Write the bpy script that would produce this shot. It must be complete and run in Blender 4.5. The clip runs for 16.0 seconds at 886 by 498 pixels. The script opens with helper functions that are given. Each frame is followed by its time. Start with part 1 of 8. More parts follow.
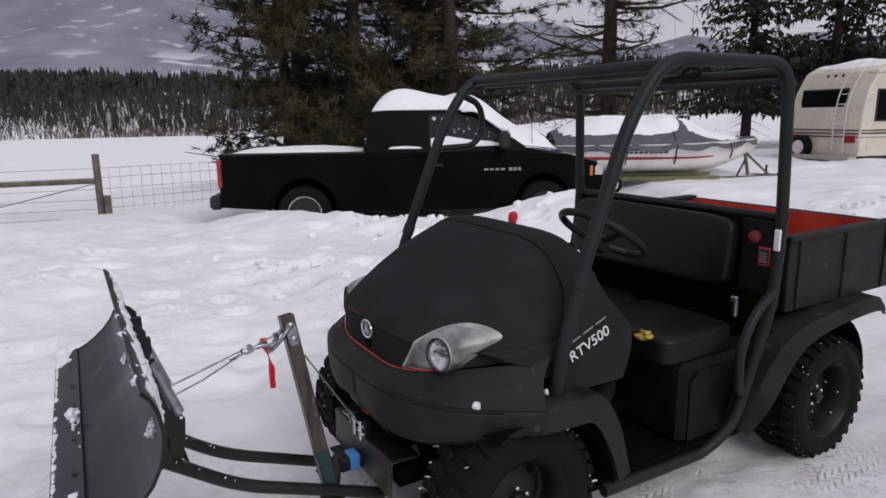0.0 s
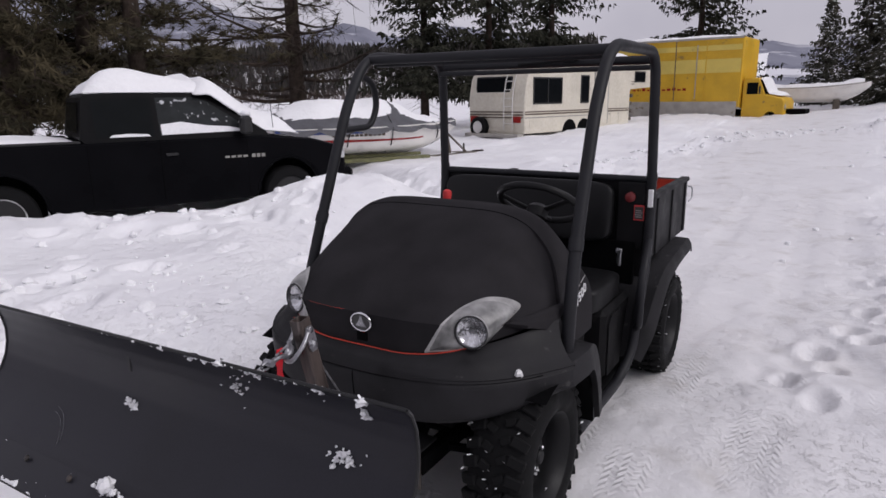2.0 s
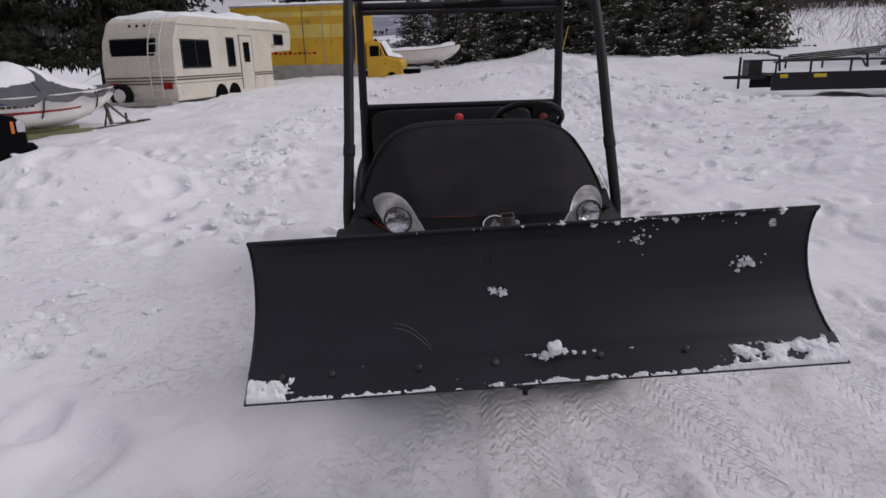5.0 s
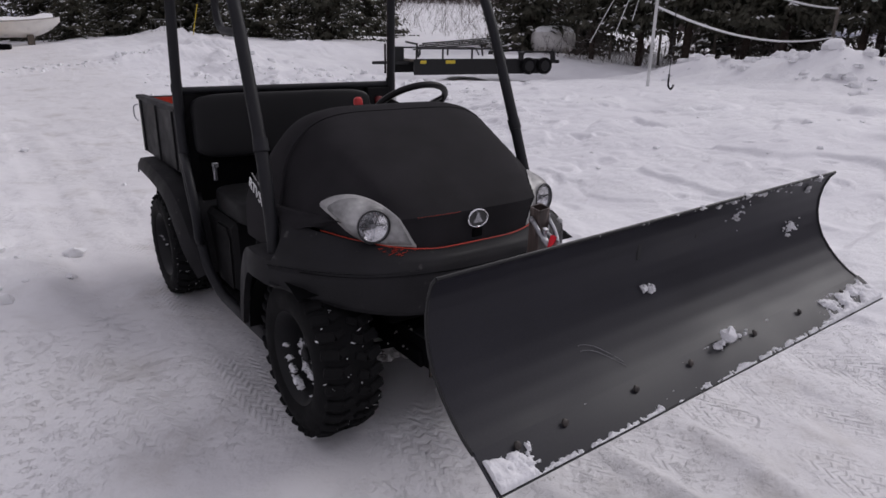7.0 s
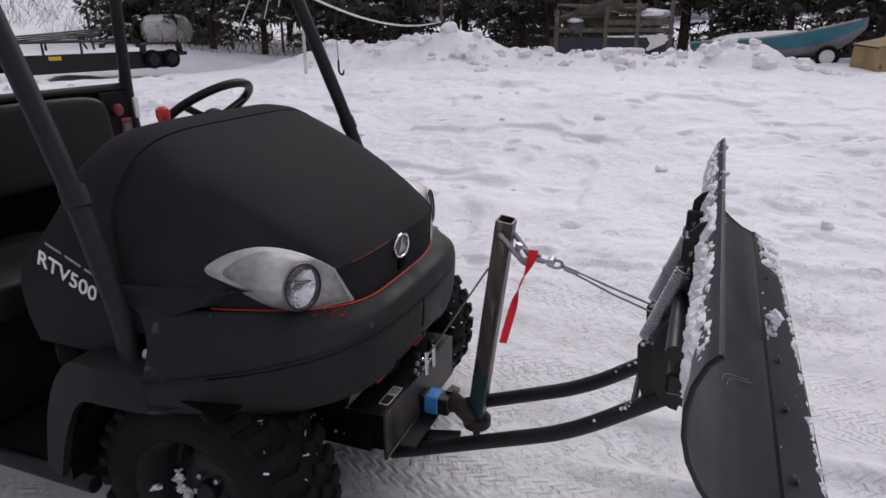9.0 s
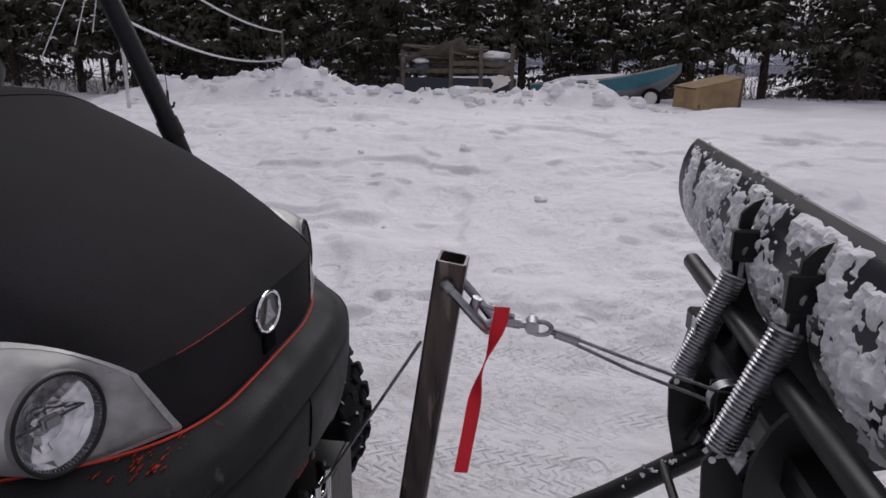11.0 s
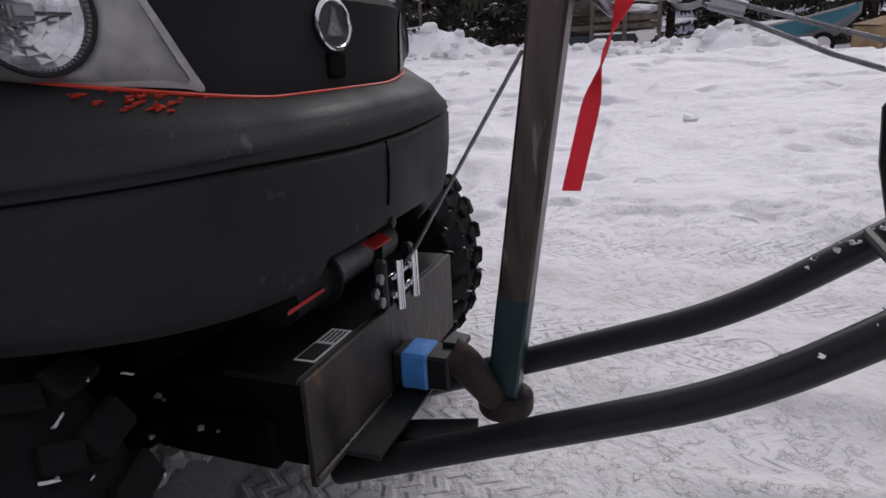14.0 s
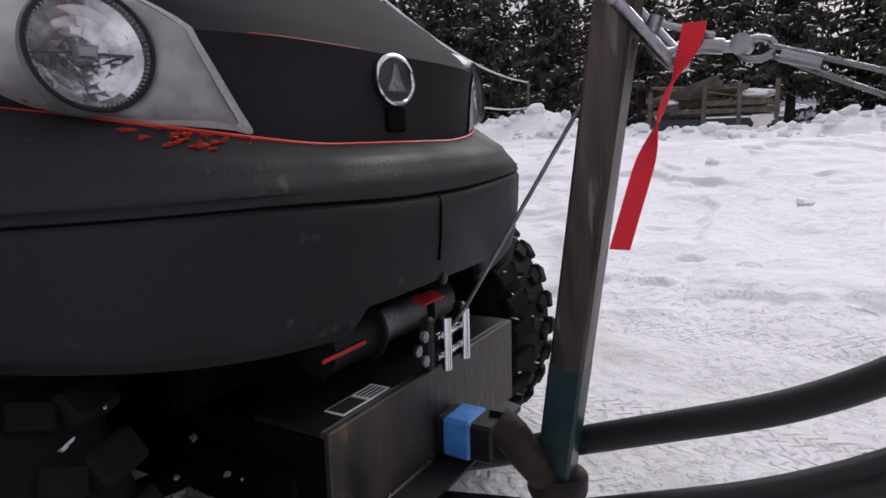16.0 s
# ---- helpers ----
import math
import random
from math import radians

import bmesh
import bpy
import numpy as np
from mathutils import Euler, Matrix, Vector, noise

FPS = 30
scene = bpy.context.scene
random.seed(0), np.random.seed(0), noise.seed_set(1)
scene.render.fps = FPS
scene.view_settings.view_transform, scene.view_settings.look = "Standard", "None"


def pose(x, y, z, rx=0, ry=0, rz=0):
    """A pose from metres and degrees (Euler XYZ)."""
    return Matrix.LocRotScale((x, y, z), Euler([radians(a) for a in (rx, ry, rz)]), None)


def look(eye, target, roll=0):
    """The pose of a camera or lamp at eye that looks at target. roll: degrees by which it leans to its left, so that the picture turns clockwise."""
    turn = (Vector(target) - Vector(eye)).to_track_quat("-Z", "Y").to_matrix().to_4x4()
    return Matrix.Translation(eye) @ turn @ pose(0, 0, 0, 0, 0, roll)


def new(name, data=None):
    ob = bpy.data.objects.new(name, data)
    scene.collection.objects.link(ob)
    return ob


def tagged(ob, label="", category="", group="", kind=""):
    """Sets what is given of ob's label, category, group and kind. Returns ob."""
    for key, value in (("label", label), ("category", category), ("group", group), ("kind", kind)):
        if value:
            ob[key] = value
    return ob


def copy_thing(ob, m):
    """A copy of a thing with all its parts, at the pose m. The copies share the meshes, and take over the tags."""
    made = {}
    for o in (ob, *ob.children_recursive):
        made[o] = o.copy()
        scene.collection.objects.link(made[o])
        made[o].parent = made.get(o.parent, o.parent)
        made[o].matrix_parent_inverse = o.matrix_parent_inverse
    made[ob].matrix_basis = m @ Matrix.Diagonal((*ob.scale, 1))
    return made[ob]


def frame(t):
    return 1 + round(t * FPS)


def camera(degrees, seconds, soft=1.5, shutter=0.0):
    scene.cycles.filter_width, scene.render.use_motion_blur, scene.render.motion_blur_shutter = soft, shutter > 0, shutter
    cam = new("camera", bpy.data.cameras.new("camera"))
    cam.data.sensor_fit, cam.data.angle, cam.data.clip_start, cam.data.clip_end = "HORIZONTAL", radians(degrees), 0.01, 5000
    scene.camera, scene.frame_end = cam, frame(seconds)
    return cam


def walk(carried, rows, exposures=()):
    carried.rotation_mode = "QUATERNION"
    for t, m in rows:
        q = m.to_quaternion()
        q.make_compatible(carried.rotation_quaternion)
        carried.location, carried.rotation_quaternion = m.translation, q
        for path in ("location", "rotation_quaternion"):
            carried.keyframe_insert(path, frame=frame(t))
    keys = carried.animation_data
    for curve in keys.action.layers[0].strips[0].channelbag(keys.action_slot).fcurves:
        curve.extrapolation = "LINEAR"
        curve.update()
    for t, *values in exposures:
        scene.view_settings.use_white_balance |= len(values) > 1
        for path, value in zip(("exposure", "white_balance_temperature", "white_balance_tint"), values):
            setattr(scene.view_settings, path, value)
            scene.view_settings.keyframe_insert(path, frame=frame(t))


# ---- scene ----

# ---- camera and walk ----
cam = camera(69.0, 16.0, soft=1.6)
PATH = [
    (0, (2.177, -1.234, 1.597), (0.489, -0.238, 1.194), -0.7),
    (0.5, (2.011, -1.522, 1.602), (0.456, -0.328, 1.204), 1.0),
    (1, (1.865, -1.796, 1.628), (0.490, -0.439, 1.110), 0.5),
    (1.5, (1.634, -1.898, 1.605), (0.399, -0.387, 1.166), -3.1),
    (2, (1.389, -2.013, 1.587), (0.382, -0.348, 1.129), -0.7),
    (2.5, (1.095, -2.277, 1.560), (0.437, -0.444, 1.106), -0.3),
    (3, (0.833, -2.450, 1.521), (0.237, -0.600, 1.053), -2.4),
    (3.5, (0.541, -2.589, 1.478), (-0.004, -0.725, 1.000), -4.7),
    (4, (0.282, -2.820, 1.449), (0.042, -0.912, 0.900), -4.2),
    (4.2, (0.182, -2.866, 1.461), (0.003, -0.955, 0.897), -2.8),
    (6.3, (-1.099, -2.395, 1.450), (-0.396, -0.614, 0.872), -1.1),
    (6.5, (-1.179, -2.298, 1.449), (-0.367, -0.565, 0.869), 0.3),
    (7, (-1.437, -2.071, 1.437), (-0.327, -0.529, 0.811), 0.8),
    (7.5, (-1.528, -1.809, 1.410), (-0.264, -0.410, 0.742), 0.3),
    (8, (-1.541, -1.520, 1.390), (-0.087, -0.241, 0.891), -3.3),
    (8.5, (-1.630, -1.231, 1.370), (0.007, -0.220, 0.826), -0.5),
    (9, (-1.607, -1.063, 1.407), (0.149, -0.362, 0.755), -0.4),
    (9.5, (-1.431, -0.932, 1.394), (0.357, -0.434, 0.649), -2.0),
    (9.7, (-1.379, -0.887, 1.393), (0.419, -0.441, 0.640), -0.8),
    (11.8, (-0.843, -0.705, 0.933), (1.100, -0.440, 0.541), -1.3),
    (12, (-0.844, -0.705, 0.875), (1.098, -0.399, 0.511), -1.7),
    (12.5, (-0.837, -0.731, 0.859), (1.099, -0.367, 0.511), -2.1),
    (13, (-0.847, -0.729, 0.793), (1.038, -0.237, 0.340), -2.0),
    (13.5, (-0.852, -0.754, 0.762), (0.951, -0.080, 0.219), -2.2),
    (14, (-0.829, -0.751, 0.758), (0.961, -0.069, 0.183), -2.9),
    (14.5, (-0.834, -0.756, 0.756), (0.955, -0.074, 0.175), -3.2),
    (15, (-0.813, -0.771, 0.751), (0.957, 0.039, 0.293), -1.3),
    (15.5, (-0.778, -0.802, 0.739), (0.940, 0.149, 0.359), -2.4),
    (16, (-0.776, -0.803, 0.723), (0.937, 0.173, 0.387), -1.5),
]
walk(cam, [(t, look(eye, target, roll)) for t, eye, target, roll in PATH], [(0, -0.06), (0.9, 0.03), (1.5, 0.03), (2.5, -0.08), (3.5, -0.22), (4.2, -0.30), (6.3, -0.34), (7.5, -0.05), (8.25, 0.08), (9.0, -0.02), (9.6, -0.27), (11.9, -0.37), (13.0, -0.25), (14.0, -0.13), (15.0, 0.02), (15.6, 0.13), (16, 0.16)])

# ---- world and light: a thick bright overcast over snow ----
world = bpy.data.worlds.new("overcast")
scene.world = world
world.use_nodes = True
wn, wl = world.node_tree.nodes, world.node_tree.links
wn.clear()
w_out = wn.new("ShaderNodeOutputWorld")
w_bg = wn.new("ShaderNodeBackground")
w_sky = wn.new("ShaderNodeTexSky")
w_sky.sky_type = "NISHITA"
w_sky.sun_disc = False
w_sky.sun_elevation = radians(32)
w_sky.sun_rotation = radians(90)
w_sky.dust_density = 4.0
w_dim = wn.new("ShaderNodeMixRGB")
w_dim.blend_type = "MULTIPLY"
w_dim.inputs[0].default_value = 1.0
w_dim.inputs[2].default_value = (0.05, 0.05, 0.05, 1)
wl.new(w_sky.outputs[0], w_dim.inputs[1])
w_co = wn.new("ShaderNodeTexCoord")
w_ns = wn.new("ShaderNodeTexNoise")
w_ns.inputs["Scale"].default_value = 2.2
w_ns.inputs["Detail"].default_value = 5.0
wl.new(w_co.outputs["Generated"], w_ns.inputs["Vector"])
w_rp = wn.new("ShaderNodeValToRGB")
w_rp.color_ramp.elements[0].position, w_rp.color_ramp.elements[0].color = 0.3, (0.60, 0.573, 0.675, 1)
w_rp.color_ramp.elements[1].position, w_rp.color_ramp.elements[1].color = 0.72, (0.86, 0.822, 0.925, 1)
wl.new(w_ns.outputs["Fac"], w_rp.inputs[0])
w_mix = wn.new("ShaderNodeMixRGB")
w_mix.inputs[0].default_value = 0.88
wl.new(w_dim.outputs[0], w_mix.inputs[1])
wl.new(w_rp.outputs[0], w_mix.inputs[2])
wl.new(w_mix.outputs[0], w_bg.inputs[0])
w_bg.inputs[1].default_value = 0.83
wl.new(w_bg.outputs[0], w_out.inputs[0])

sun_data = bpy.data.lights.new("sun", "SUN")
sun_data.energy, sun_data.angle, sun_data.color = 1.5, radians(40), (1.0, 0.97, 1.0)
sun = new("sun", sun_data)
sun.matrix_world = look((17, 0, 14.5), (0, 0, 0))
scene.view_settings.exposure = 0.0

# ---- mesh helpers ----
def join(*geos):
    vs, fs = [], []
    for v, f in geos:
        n = len(vs)
        vs += list(v)
        fs += [tuple(i + n for i in q) for q in f]
    return vs, fs


def moved(geo, m):
    return [tuple(m @ Vector(v)) for v in geo[0]], geo[1]


def rbox(x0, x1, y0, y1, z0, z1, b=0.006):
    """A box with chamfered edges."""
    c = ((x0 + x1) / 2, (y0 + y1) / 2, (z0 + z1) / 2)
    h = (abs(x1 - x0) / 2, abs(y1 - y0) / 2, abs(z1 - z0) / 2)
    b = min(b, 0.45 * min(h))
    vs, idx = [], {}
    for sx in (-1, 1):
        for sy in (-1, 1):
            for sz in (-1, 1):
                s = (sx, sy, sz)
                for k in range(3):
                    p = [c[i] + s[i] * (h[i] if i == k else h[i] - b) for i in range(3)]
                    idx[s, k] = len(vs)
                    vs.append(tuple(p))
    fs = []
    for k in range(3):
        i, j = (k + 1) % 3, (k + 2) % 3
        for sg in (-1, 1):
            ring = []
            for a, d in ((-1, -1), (1, -1), (1, 1), (-1, 1)):
                s = [0, 0, 0]
                s[k], s[i], s[j] = sg, a, d
                ring.append(idx[tuple(s), k])
            fs.append(tuple(ring if sg > 0 else ring[::-1]))
        for a in (-1, 1):
            for d in (-1, 1):
                lo, hi = [0, 0, 0], [0, 0, 0]
                lo[k], hi[k] = -1, 1
                lo[i] = hi[i] = a
                lo[j] = hi[j] = d
                q = (idx[tuple(lo), i], idx[tuple(hi), i], idx[tuple(hi), j], idx[tuple(lo), j])
                fs.append(q if a * d > 0 else q[::-1])
    for s in [(a, d, e) for a in (-1, 1) for d in (-1, 1) for e in (-1, 1)]:
        q = (idx[s, 0], idx[s, 1], idx[s, 2])
        fs.append(q if s[0] * s[1] * s[2] > 0 else q[::-1])
    return vs, fs


def bent(pts, rad, n=5):
    """A polyline with its inner corners rounded."""
    pts = [Vector(p) for p in pts]
    out = [pts[0]]
    for a, p, c in zip(pts, pts[1:], pts[2:]):
        d0, d1 = (a - p), (c - p)
        r = min(rad, 0.45 * d0.length, 0.45 * d1.length)
        s, e = p + d0.normalized() * r, p + d1.normalized() * r
        for i in range(n + 1):
            t = i / n
            out.append(s * (1 - t) ** 2 + p * 2 * t * (1 - t) + e * t * t)
    return out + [pts[-1]]


def spline(pts, n=6):
    """A smooth curve through points."""
    p = [Vector(q) for q in pts]
    p = [p[0] * 2 - p[1]] + p + [p[-1] * 2 - p[-2]]
    out = []
    for i in range(1, len(p) - 2):
        for k in range(n):
            t = k / n
            out.append(0.5 * (2 * p[i] + (p[i + 1] - p[i - 1]) * t + (2 * p[i - 1] - 5 * p[i] + 4 * p[i + 1] - p[i + 2]) * t * t
                              + (3 * p[i] - p[i - 1] - 3 * p[i + 1] + p[i + 2]) * t ** 3))
    return out + [p[-2]]


def tube(pts, r, n=10, caps=True, loop=False, flat=1.0):
    """A round bar along a line; r: one radius or one for each point."""
    pts = [Vector(p) for p in pts]
    m = len(pts)
    rs = r if isinstance(r, (list, tuple)) else [r] * m
    ax = None
    vs, fs = [], []
    for i, p in enumerate(pts):
        if loop:
            d = (pts[(i + 1) % m] - pts[i - 1]).normalized()
        else:
            d = (pts[min(i + 1, m - 1)] - pts[max(i - 1, 0)]).normalized()
        if ax is None:
            ax = d.orthogonal().normalized()
        ax = (ax - d * ax.dot(d)).normalized()
        bx = d.cross(ax)
        for k in range(n):
            a = 2 * math.pi * k / n
            vs.append(tuple(p + (ax * math.cos(a) * flat + bx * math.sin(a)) * rs[i]))
    for i in range(m if loop else m - 1):
        for k in range(n):
            a, c = i * n, ((i + 1) % m) * n
            fs.append((a + k, a + (k + 1) % n, c + (k + 1) % n, c + k))
    if caps and not loop:
        fs.append(tuple(range(n - 1, -1, -1)))
        fs.append(tuple((m - 1) * n + k for k in range(n)))
    return vs, fs


def lathe(profile, n=24, m=None, hollow=False):
    """A solid of revolution about z from (radius, height) pairs; m moves it; hollow leaves its ends open."""
    vs, fs = [], []
    for r, z in profile:
        for k in range(n):
            a = 2 * math.pi * k / n
            vs.append((r * math.cos(a), r * math.sin(a), z))
    for i in range(len(profile) - 1):
        for k in range(n):
            fs.append((i * n + k, i * n + (k + 1) % n, (i + 1) * n + (k + 1) % n, (i + 1) * n + k))
    if profile[0][0] > 1e-4 and not hollow:
        fs.append(tuple(range(n - 1, -1, -1)))
    if profile[-1][0] > 1e-4 and not hollow:
        fs.append(tuple((len(profile) - 1) * n + k for k in range(n)))
    return moved((vs, fs), m) if m is not None else (vs, fs)


def grid(f, nu, nv):
    """A sheet of nu by nv cells from f(u, v) with u, v from 0 to 1."""
    vs = [tuple(f(i / nu, j / nv)) for j in range(nv + 1) for i in range(nu + 1)]
    fs = [(j * (nu + 1) + i, j * (nu + 1) + i + 1, (j + 1) * (nu + 1) + i + 1, (j + 1) * (nu + 1) + i)
          for j in range(nv) for i in range(nu)]
    return vs, fs


def thick(geo, d):
    """Gives a sheet the thickness d, against its normals."""
    me = bpy.data.meshes.new("t")
    me.from_pydata([tuple(v) for v in geo[0]], [], geo[1])
    bm = bmesh.new()
    bm.from_mesh(me)
    bmesh.ops.remove_doubles(bm, verts=bm.verts, dist=1e-5)
    bmesh.ops.recalc_face_normals(bm, faces=bm.faces)
    bmesh.ops.solidify(bm, geom=bm.faces, thickness=d)
    bm.verts.index_update()
    out = [tuple(v.co) for v in bm.verts], [tuple(v.index for v in f.verts) for f in bm.faces]
    bm.free()
    bpy.data.meshes.remove(me)
    return out


def shell(geo, d, core):
    """Gives a sheet the thickness d, grown towards the point core."""
    co = [Vector(v) for v in geo[0]]
    nrm = [Vector((0, 0, 0)) for _ in co]
    edge = {}
    for f in geo[1]:
        a = (co[f[1]] - co[f[0]]).cross(co[f[-1]] - co[f[0]])
        if len(f) == 4:
            a = (co[f[2]] - co[f[0]]).cross(co[f[3]] - co[f[1]])
        for i, j in zip(f, f[1:] + f[:1]):
            nrm[i] += a
            edge[(i, j)] = edge.get((i, j), 0) + 1
    core = Vector(core)
    way = sum(1 if n.dot(p - core) > 0 else -1 for n, p in zip(nrm, co))
    sgn = 1 if way > 0 else -1
    n = len(co)
    vs = [tuple(p) for p in co] + [tuple(p - q.normalized() * (d * sgn)) for p, q in zip(co, nrm)]
    fs = list(geo[1]) + [tuple(n + i for i in reversed(f)) for f in geo[1]]
    fs += [(j, i, n + i, n + j) for (i, j) in edge if (j, i) not in edge]
    if sgn < 0:
        fs = [tuple(reversed(f)) for f in fs]
    return vs, fs


def slab(outline, m, d):
    """A flat plate: a 2D outline, extruded by d along the local z of m."""
    n = len(outline)
    vs = [tuple(m @ Vector((x, y, 0))) for x, y in outline] + [tuple(m @ Vector((x, y, d))) for x, y in outline]
    fs = [tuple(range(n - 1, -1, -1)), tuple(range(n, 2 * n))]
    fs += [(i, (i + 1) % n, n + (i + 1) % n, n + i) for i in range(n)]
    return vs, fs


def blob(c, r, seed, rough=0.25, nu=9, nv=6, sz=1.0):
    """A small uneven lump."""
    rnd = random.Random(seed)
    off = Vector((rnd.uniform(-50, 50), rnd.uniform(-50, 50), rnd.uniform(-50, 50)))
    vs, fs = [], []
    for j in range(nv + 1):
        th = math.pi * j / nv
        for i in range(nu):
            a = 2 * math.pi * i / nu
            d = Vector((math.sin(th) * math.cos(a), math.sin(th) * math.sin(a), math.cos(th)))
            q = r * (1 + rough * 2 * noise.noise(d * 1.6 + off))
            vs.append((c[0] + d.x * q, c[1] + d.y * q, c[2] + d.z * q * sz))
    for j in range(nv):
        for i in range(nu):
            fs.append((j * nu + i, (j + 1) * nu + i, (j + 1) * nu + (i + 1) % nu, j * nu + (i + 1) % nu))
    return vs, fs


def mesh_of(name, geo, material, smooth=40):
    me = bpy.data.meshes.new(name)
    me.from_pydata([tuple(v) for v in geo[0]], [], [tuple(q) for q in geo[1]])
    me.materials.append(material)
    me.validate()
    if smooth:
        me.shade_smooth()
        me.set_sharp_from_angle(angle=radians(smooth))
    return me


def part(name, geo, material, parent, label="", smooth=40):
    ob = new(name, mesh_of(name, geo, material, smooth))
    if parent is not None:
        ob.parent = parent
        ob.matrix_parent_inverse = parent.matrix_basis.inverted()
    return tagged(ob, label)


def thing(name, label, category, at=(0, 0, 0), group="", kind=""):
    ob = new(name)
    ob.empty_display_size = 0.1
    ob.location = at
    return tagged(ob, label, category, group, kind)


def single(name, geo, material, label, category, group="", kind="", smooth=40):
    ob = new(name, mesh_of(name, geo, material, smooth))
    return tagged(ob, label, category, group, kind)


def lettering(text, size, depth=0.002):
    """A mesh of built-in letters, standing in the x-z plane, reading along +x."""
    cu = bpy.data.curves.new("letters", "FONT")
    cu.body, cu.size, cu.extrude, cu.align_x = text, size, depth, "LEFT"
    ob = bpy.data.objects.new("letters", cu)
    scene.collection.objects.link(ob)
    me = bpy.data.meshes.new_from_object(ob.evaluated_get(bpy.context.evaluated_depsgraph_get()))
    out = [(v.co.x, -v.co.z, v.co.y) for v in me.vertices], [tuple(q.vertices) for q in me.polygons]
    bpy.data.objects.remove(ob)
    bpy.data.curves.remove(cu)
    bpy.data.meshes.remove(me)
    return out


# ---- materials ----
def surface(name, color, rough=0.6, metal=0.0, var=0.25, scale=6.0, bump=0.15, fine=60.0, tint=None, spots=None, spot_size=3.0,
            spot_cut=0.62, coat=0.0, spec=0.5, rvar=0.15, bdist=0.004, stretch=None):
    """Paint, plastic, metal, wood...: a base colour that varies at two scales, with fine relief; tint: a second colour in broad
    patches; spots: the colour of sparse worn or dirty marks."""
    m = bpy.data.materials.new(name)
    m.use_nodes = True
    nt, ln = m.node_tree.nodes, m.node_tree.links
    p = nt["Principled BSDF"]
    p.inputs["Metallic"].default_value = metal
    p.inputs["Coat Weight"].default_value = coat
    p.inputs["Specular IOR Level"].default_value = spec
    co = nt.new("ShaderNodeTexCoord")
    info = nt.new("ShaderNodeObjectInfo")
    add = nt.new("ShaderNodeVectorMath")
    add.operation = "ADD"
    ln.new(co.outputs["Object"], add.inputs[0])
    ln.new(info.outputs["Random"], add.inputs[1])

    where = add.outputs[0]
    if stretch:
        long = nt.new("ShaderNodeMapping")
        long.inputs["Scale"].default_value = stretch
        ln.new(where, long.inputs["Vector"])
        where = long.outputs[0]

    def noise_at(sc, detail=4.0):
        n = nt.new("ShaderNodeTexNoise")
        n.inputs["Scale"].default_value, n.inputs["Detail"].default_value = sc, detail
        ln.new(where, n.inputs["Vector"])
        return n

    big, small = noise_at(scale), noise_at(fine, 3.0)
    ramp = nt.new("ShaderNodeMixRGB")
    lo = [max(c * (1 - var), 0) for c in color]
    hi = list(tint) if tint else [min(c * (1 + var), 1) for c in color]
    ramp.inputs[1].default_value, ramp.inputs[2].default_value = (*lo, 1), (*hi, 1)
    st = nt.new("ShaderNodeMapRange")
    st.inputs[1].default_value, st.inputs[2].default_value = 0.3, 0.7
    ln.new(big.outputs["Fac"], st.inputs[0])
    ln.new(st.outputs[0], ramp.inputs[0])
    last = ramp.outputs[0]
    grain = nt.new("ShaderNodeMixRGB")
    grain.blend_type = "OVERLAY"
    grain.inputs[0].default_value = 0.25
    ln.new(last, grain.inputs[1])
    ln.new(small.outputs["Fac"], grain.inputs[2])
    last = grain.outputs[0]
    if spots:
        sp = noise_at(spot_size, 6.0)
        cut = nt.new("ShaderNodeMapRange")
        cut.inputs[1].default_value, cut.inputs[2].default_value = spot_cut, spot_cut + 0.05
        ln.new(sp.outputs["Fac"], cut.inputs[0])
        mx = nt.new("ShaderNodeMixRGB")
        mx.inputs[2].default_value = (*spots, 1)
        ln.new(cut.outputs[0], mx.inputs[0])
        ln.new(last, mx.inputs[1])
        last = mx.outputs[0]
    ln.new(last, p.inputs["Base Color"])
    rr = nt.new("ShaderNodeMapRange")
    rr.inputs[1].default_value, rr.inputs[2].default_value = 0.3, 0.7
    rr.inputs[3].default_value, rr.inputs[4].default_value = max(rough - rvar, 0.03), min(rough + rvar, 1)
    ln.new(big.outputs["Fac"], rr.inputs[0])
    ln.new(rr.outputs[0], p.inputs["Roughness"])
    if bump:
        b = nt.new("ShaderNodeBump")
        b.inputs["Strength"].default_value, b.inputs["Distance"].default_value = bump, bdist
        ln.new(small.outputs["Fac"], b.inputs["Height"])
        ln.new(b.outputs[0], p.inputs["Normal"])
    return m


def glass_of(name, color=(0.02, 0.02, 0.022), rough=0.03):
    m = bpy.data.materials.new(name)
    m.use_nodes = True
    p = m.node_tree.nodes["Principled BSDF"]
    p.inputs["Base Color"].default_value = (*color, 1)
    p.inputs["Roughness"].default_value = rough
    p.inputs["Alpha"].default_value = 0.05
    p.inputs["IOR"].default_value = 1.45
    return m


black_plastic = surface("black_textured_plastic", (0.0150, 0.0146, 0.0162), 0.60, spec=0.19, var=0.45, scale=7, bump=0.5, fine=260, bdist=0.0012, spots=(0.050, 0.048, 0.049), spot_size=21, spot_cut=0.66, rvar=0.16)
wrap_black = surface("matt_black_hood_paint", (0.0205, 0.0193, 0.0212), 0.80, spec=0.09, var=0.25, scale=5.5, bump=0.4, fine=340, bdist=0.0008, spots=(0.016, 0.015, 0.017), spot_size=9, spot_cut=0.70, rvar=0.04)
tube_black = surface("black_tube_paint", (0.0135, 0.0138, 0.0165), 0.55, spec=0.25, var=0.25, scale=5, bump=0.2, fine=300, bdist=0.0006)
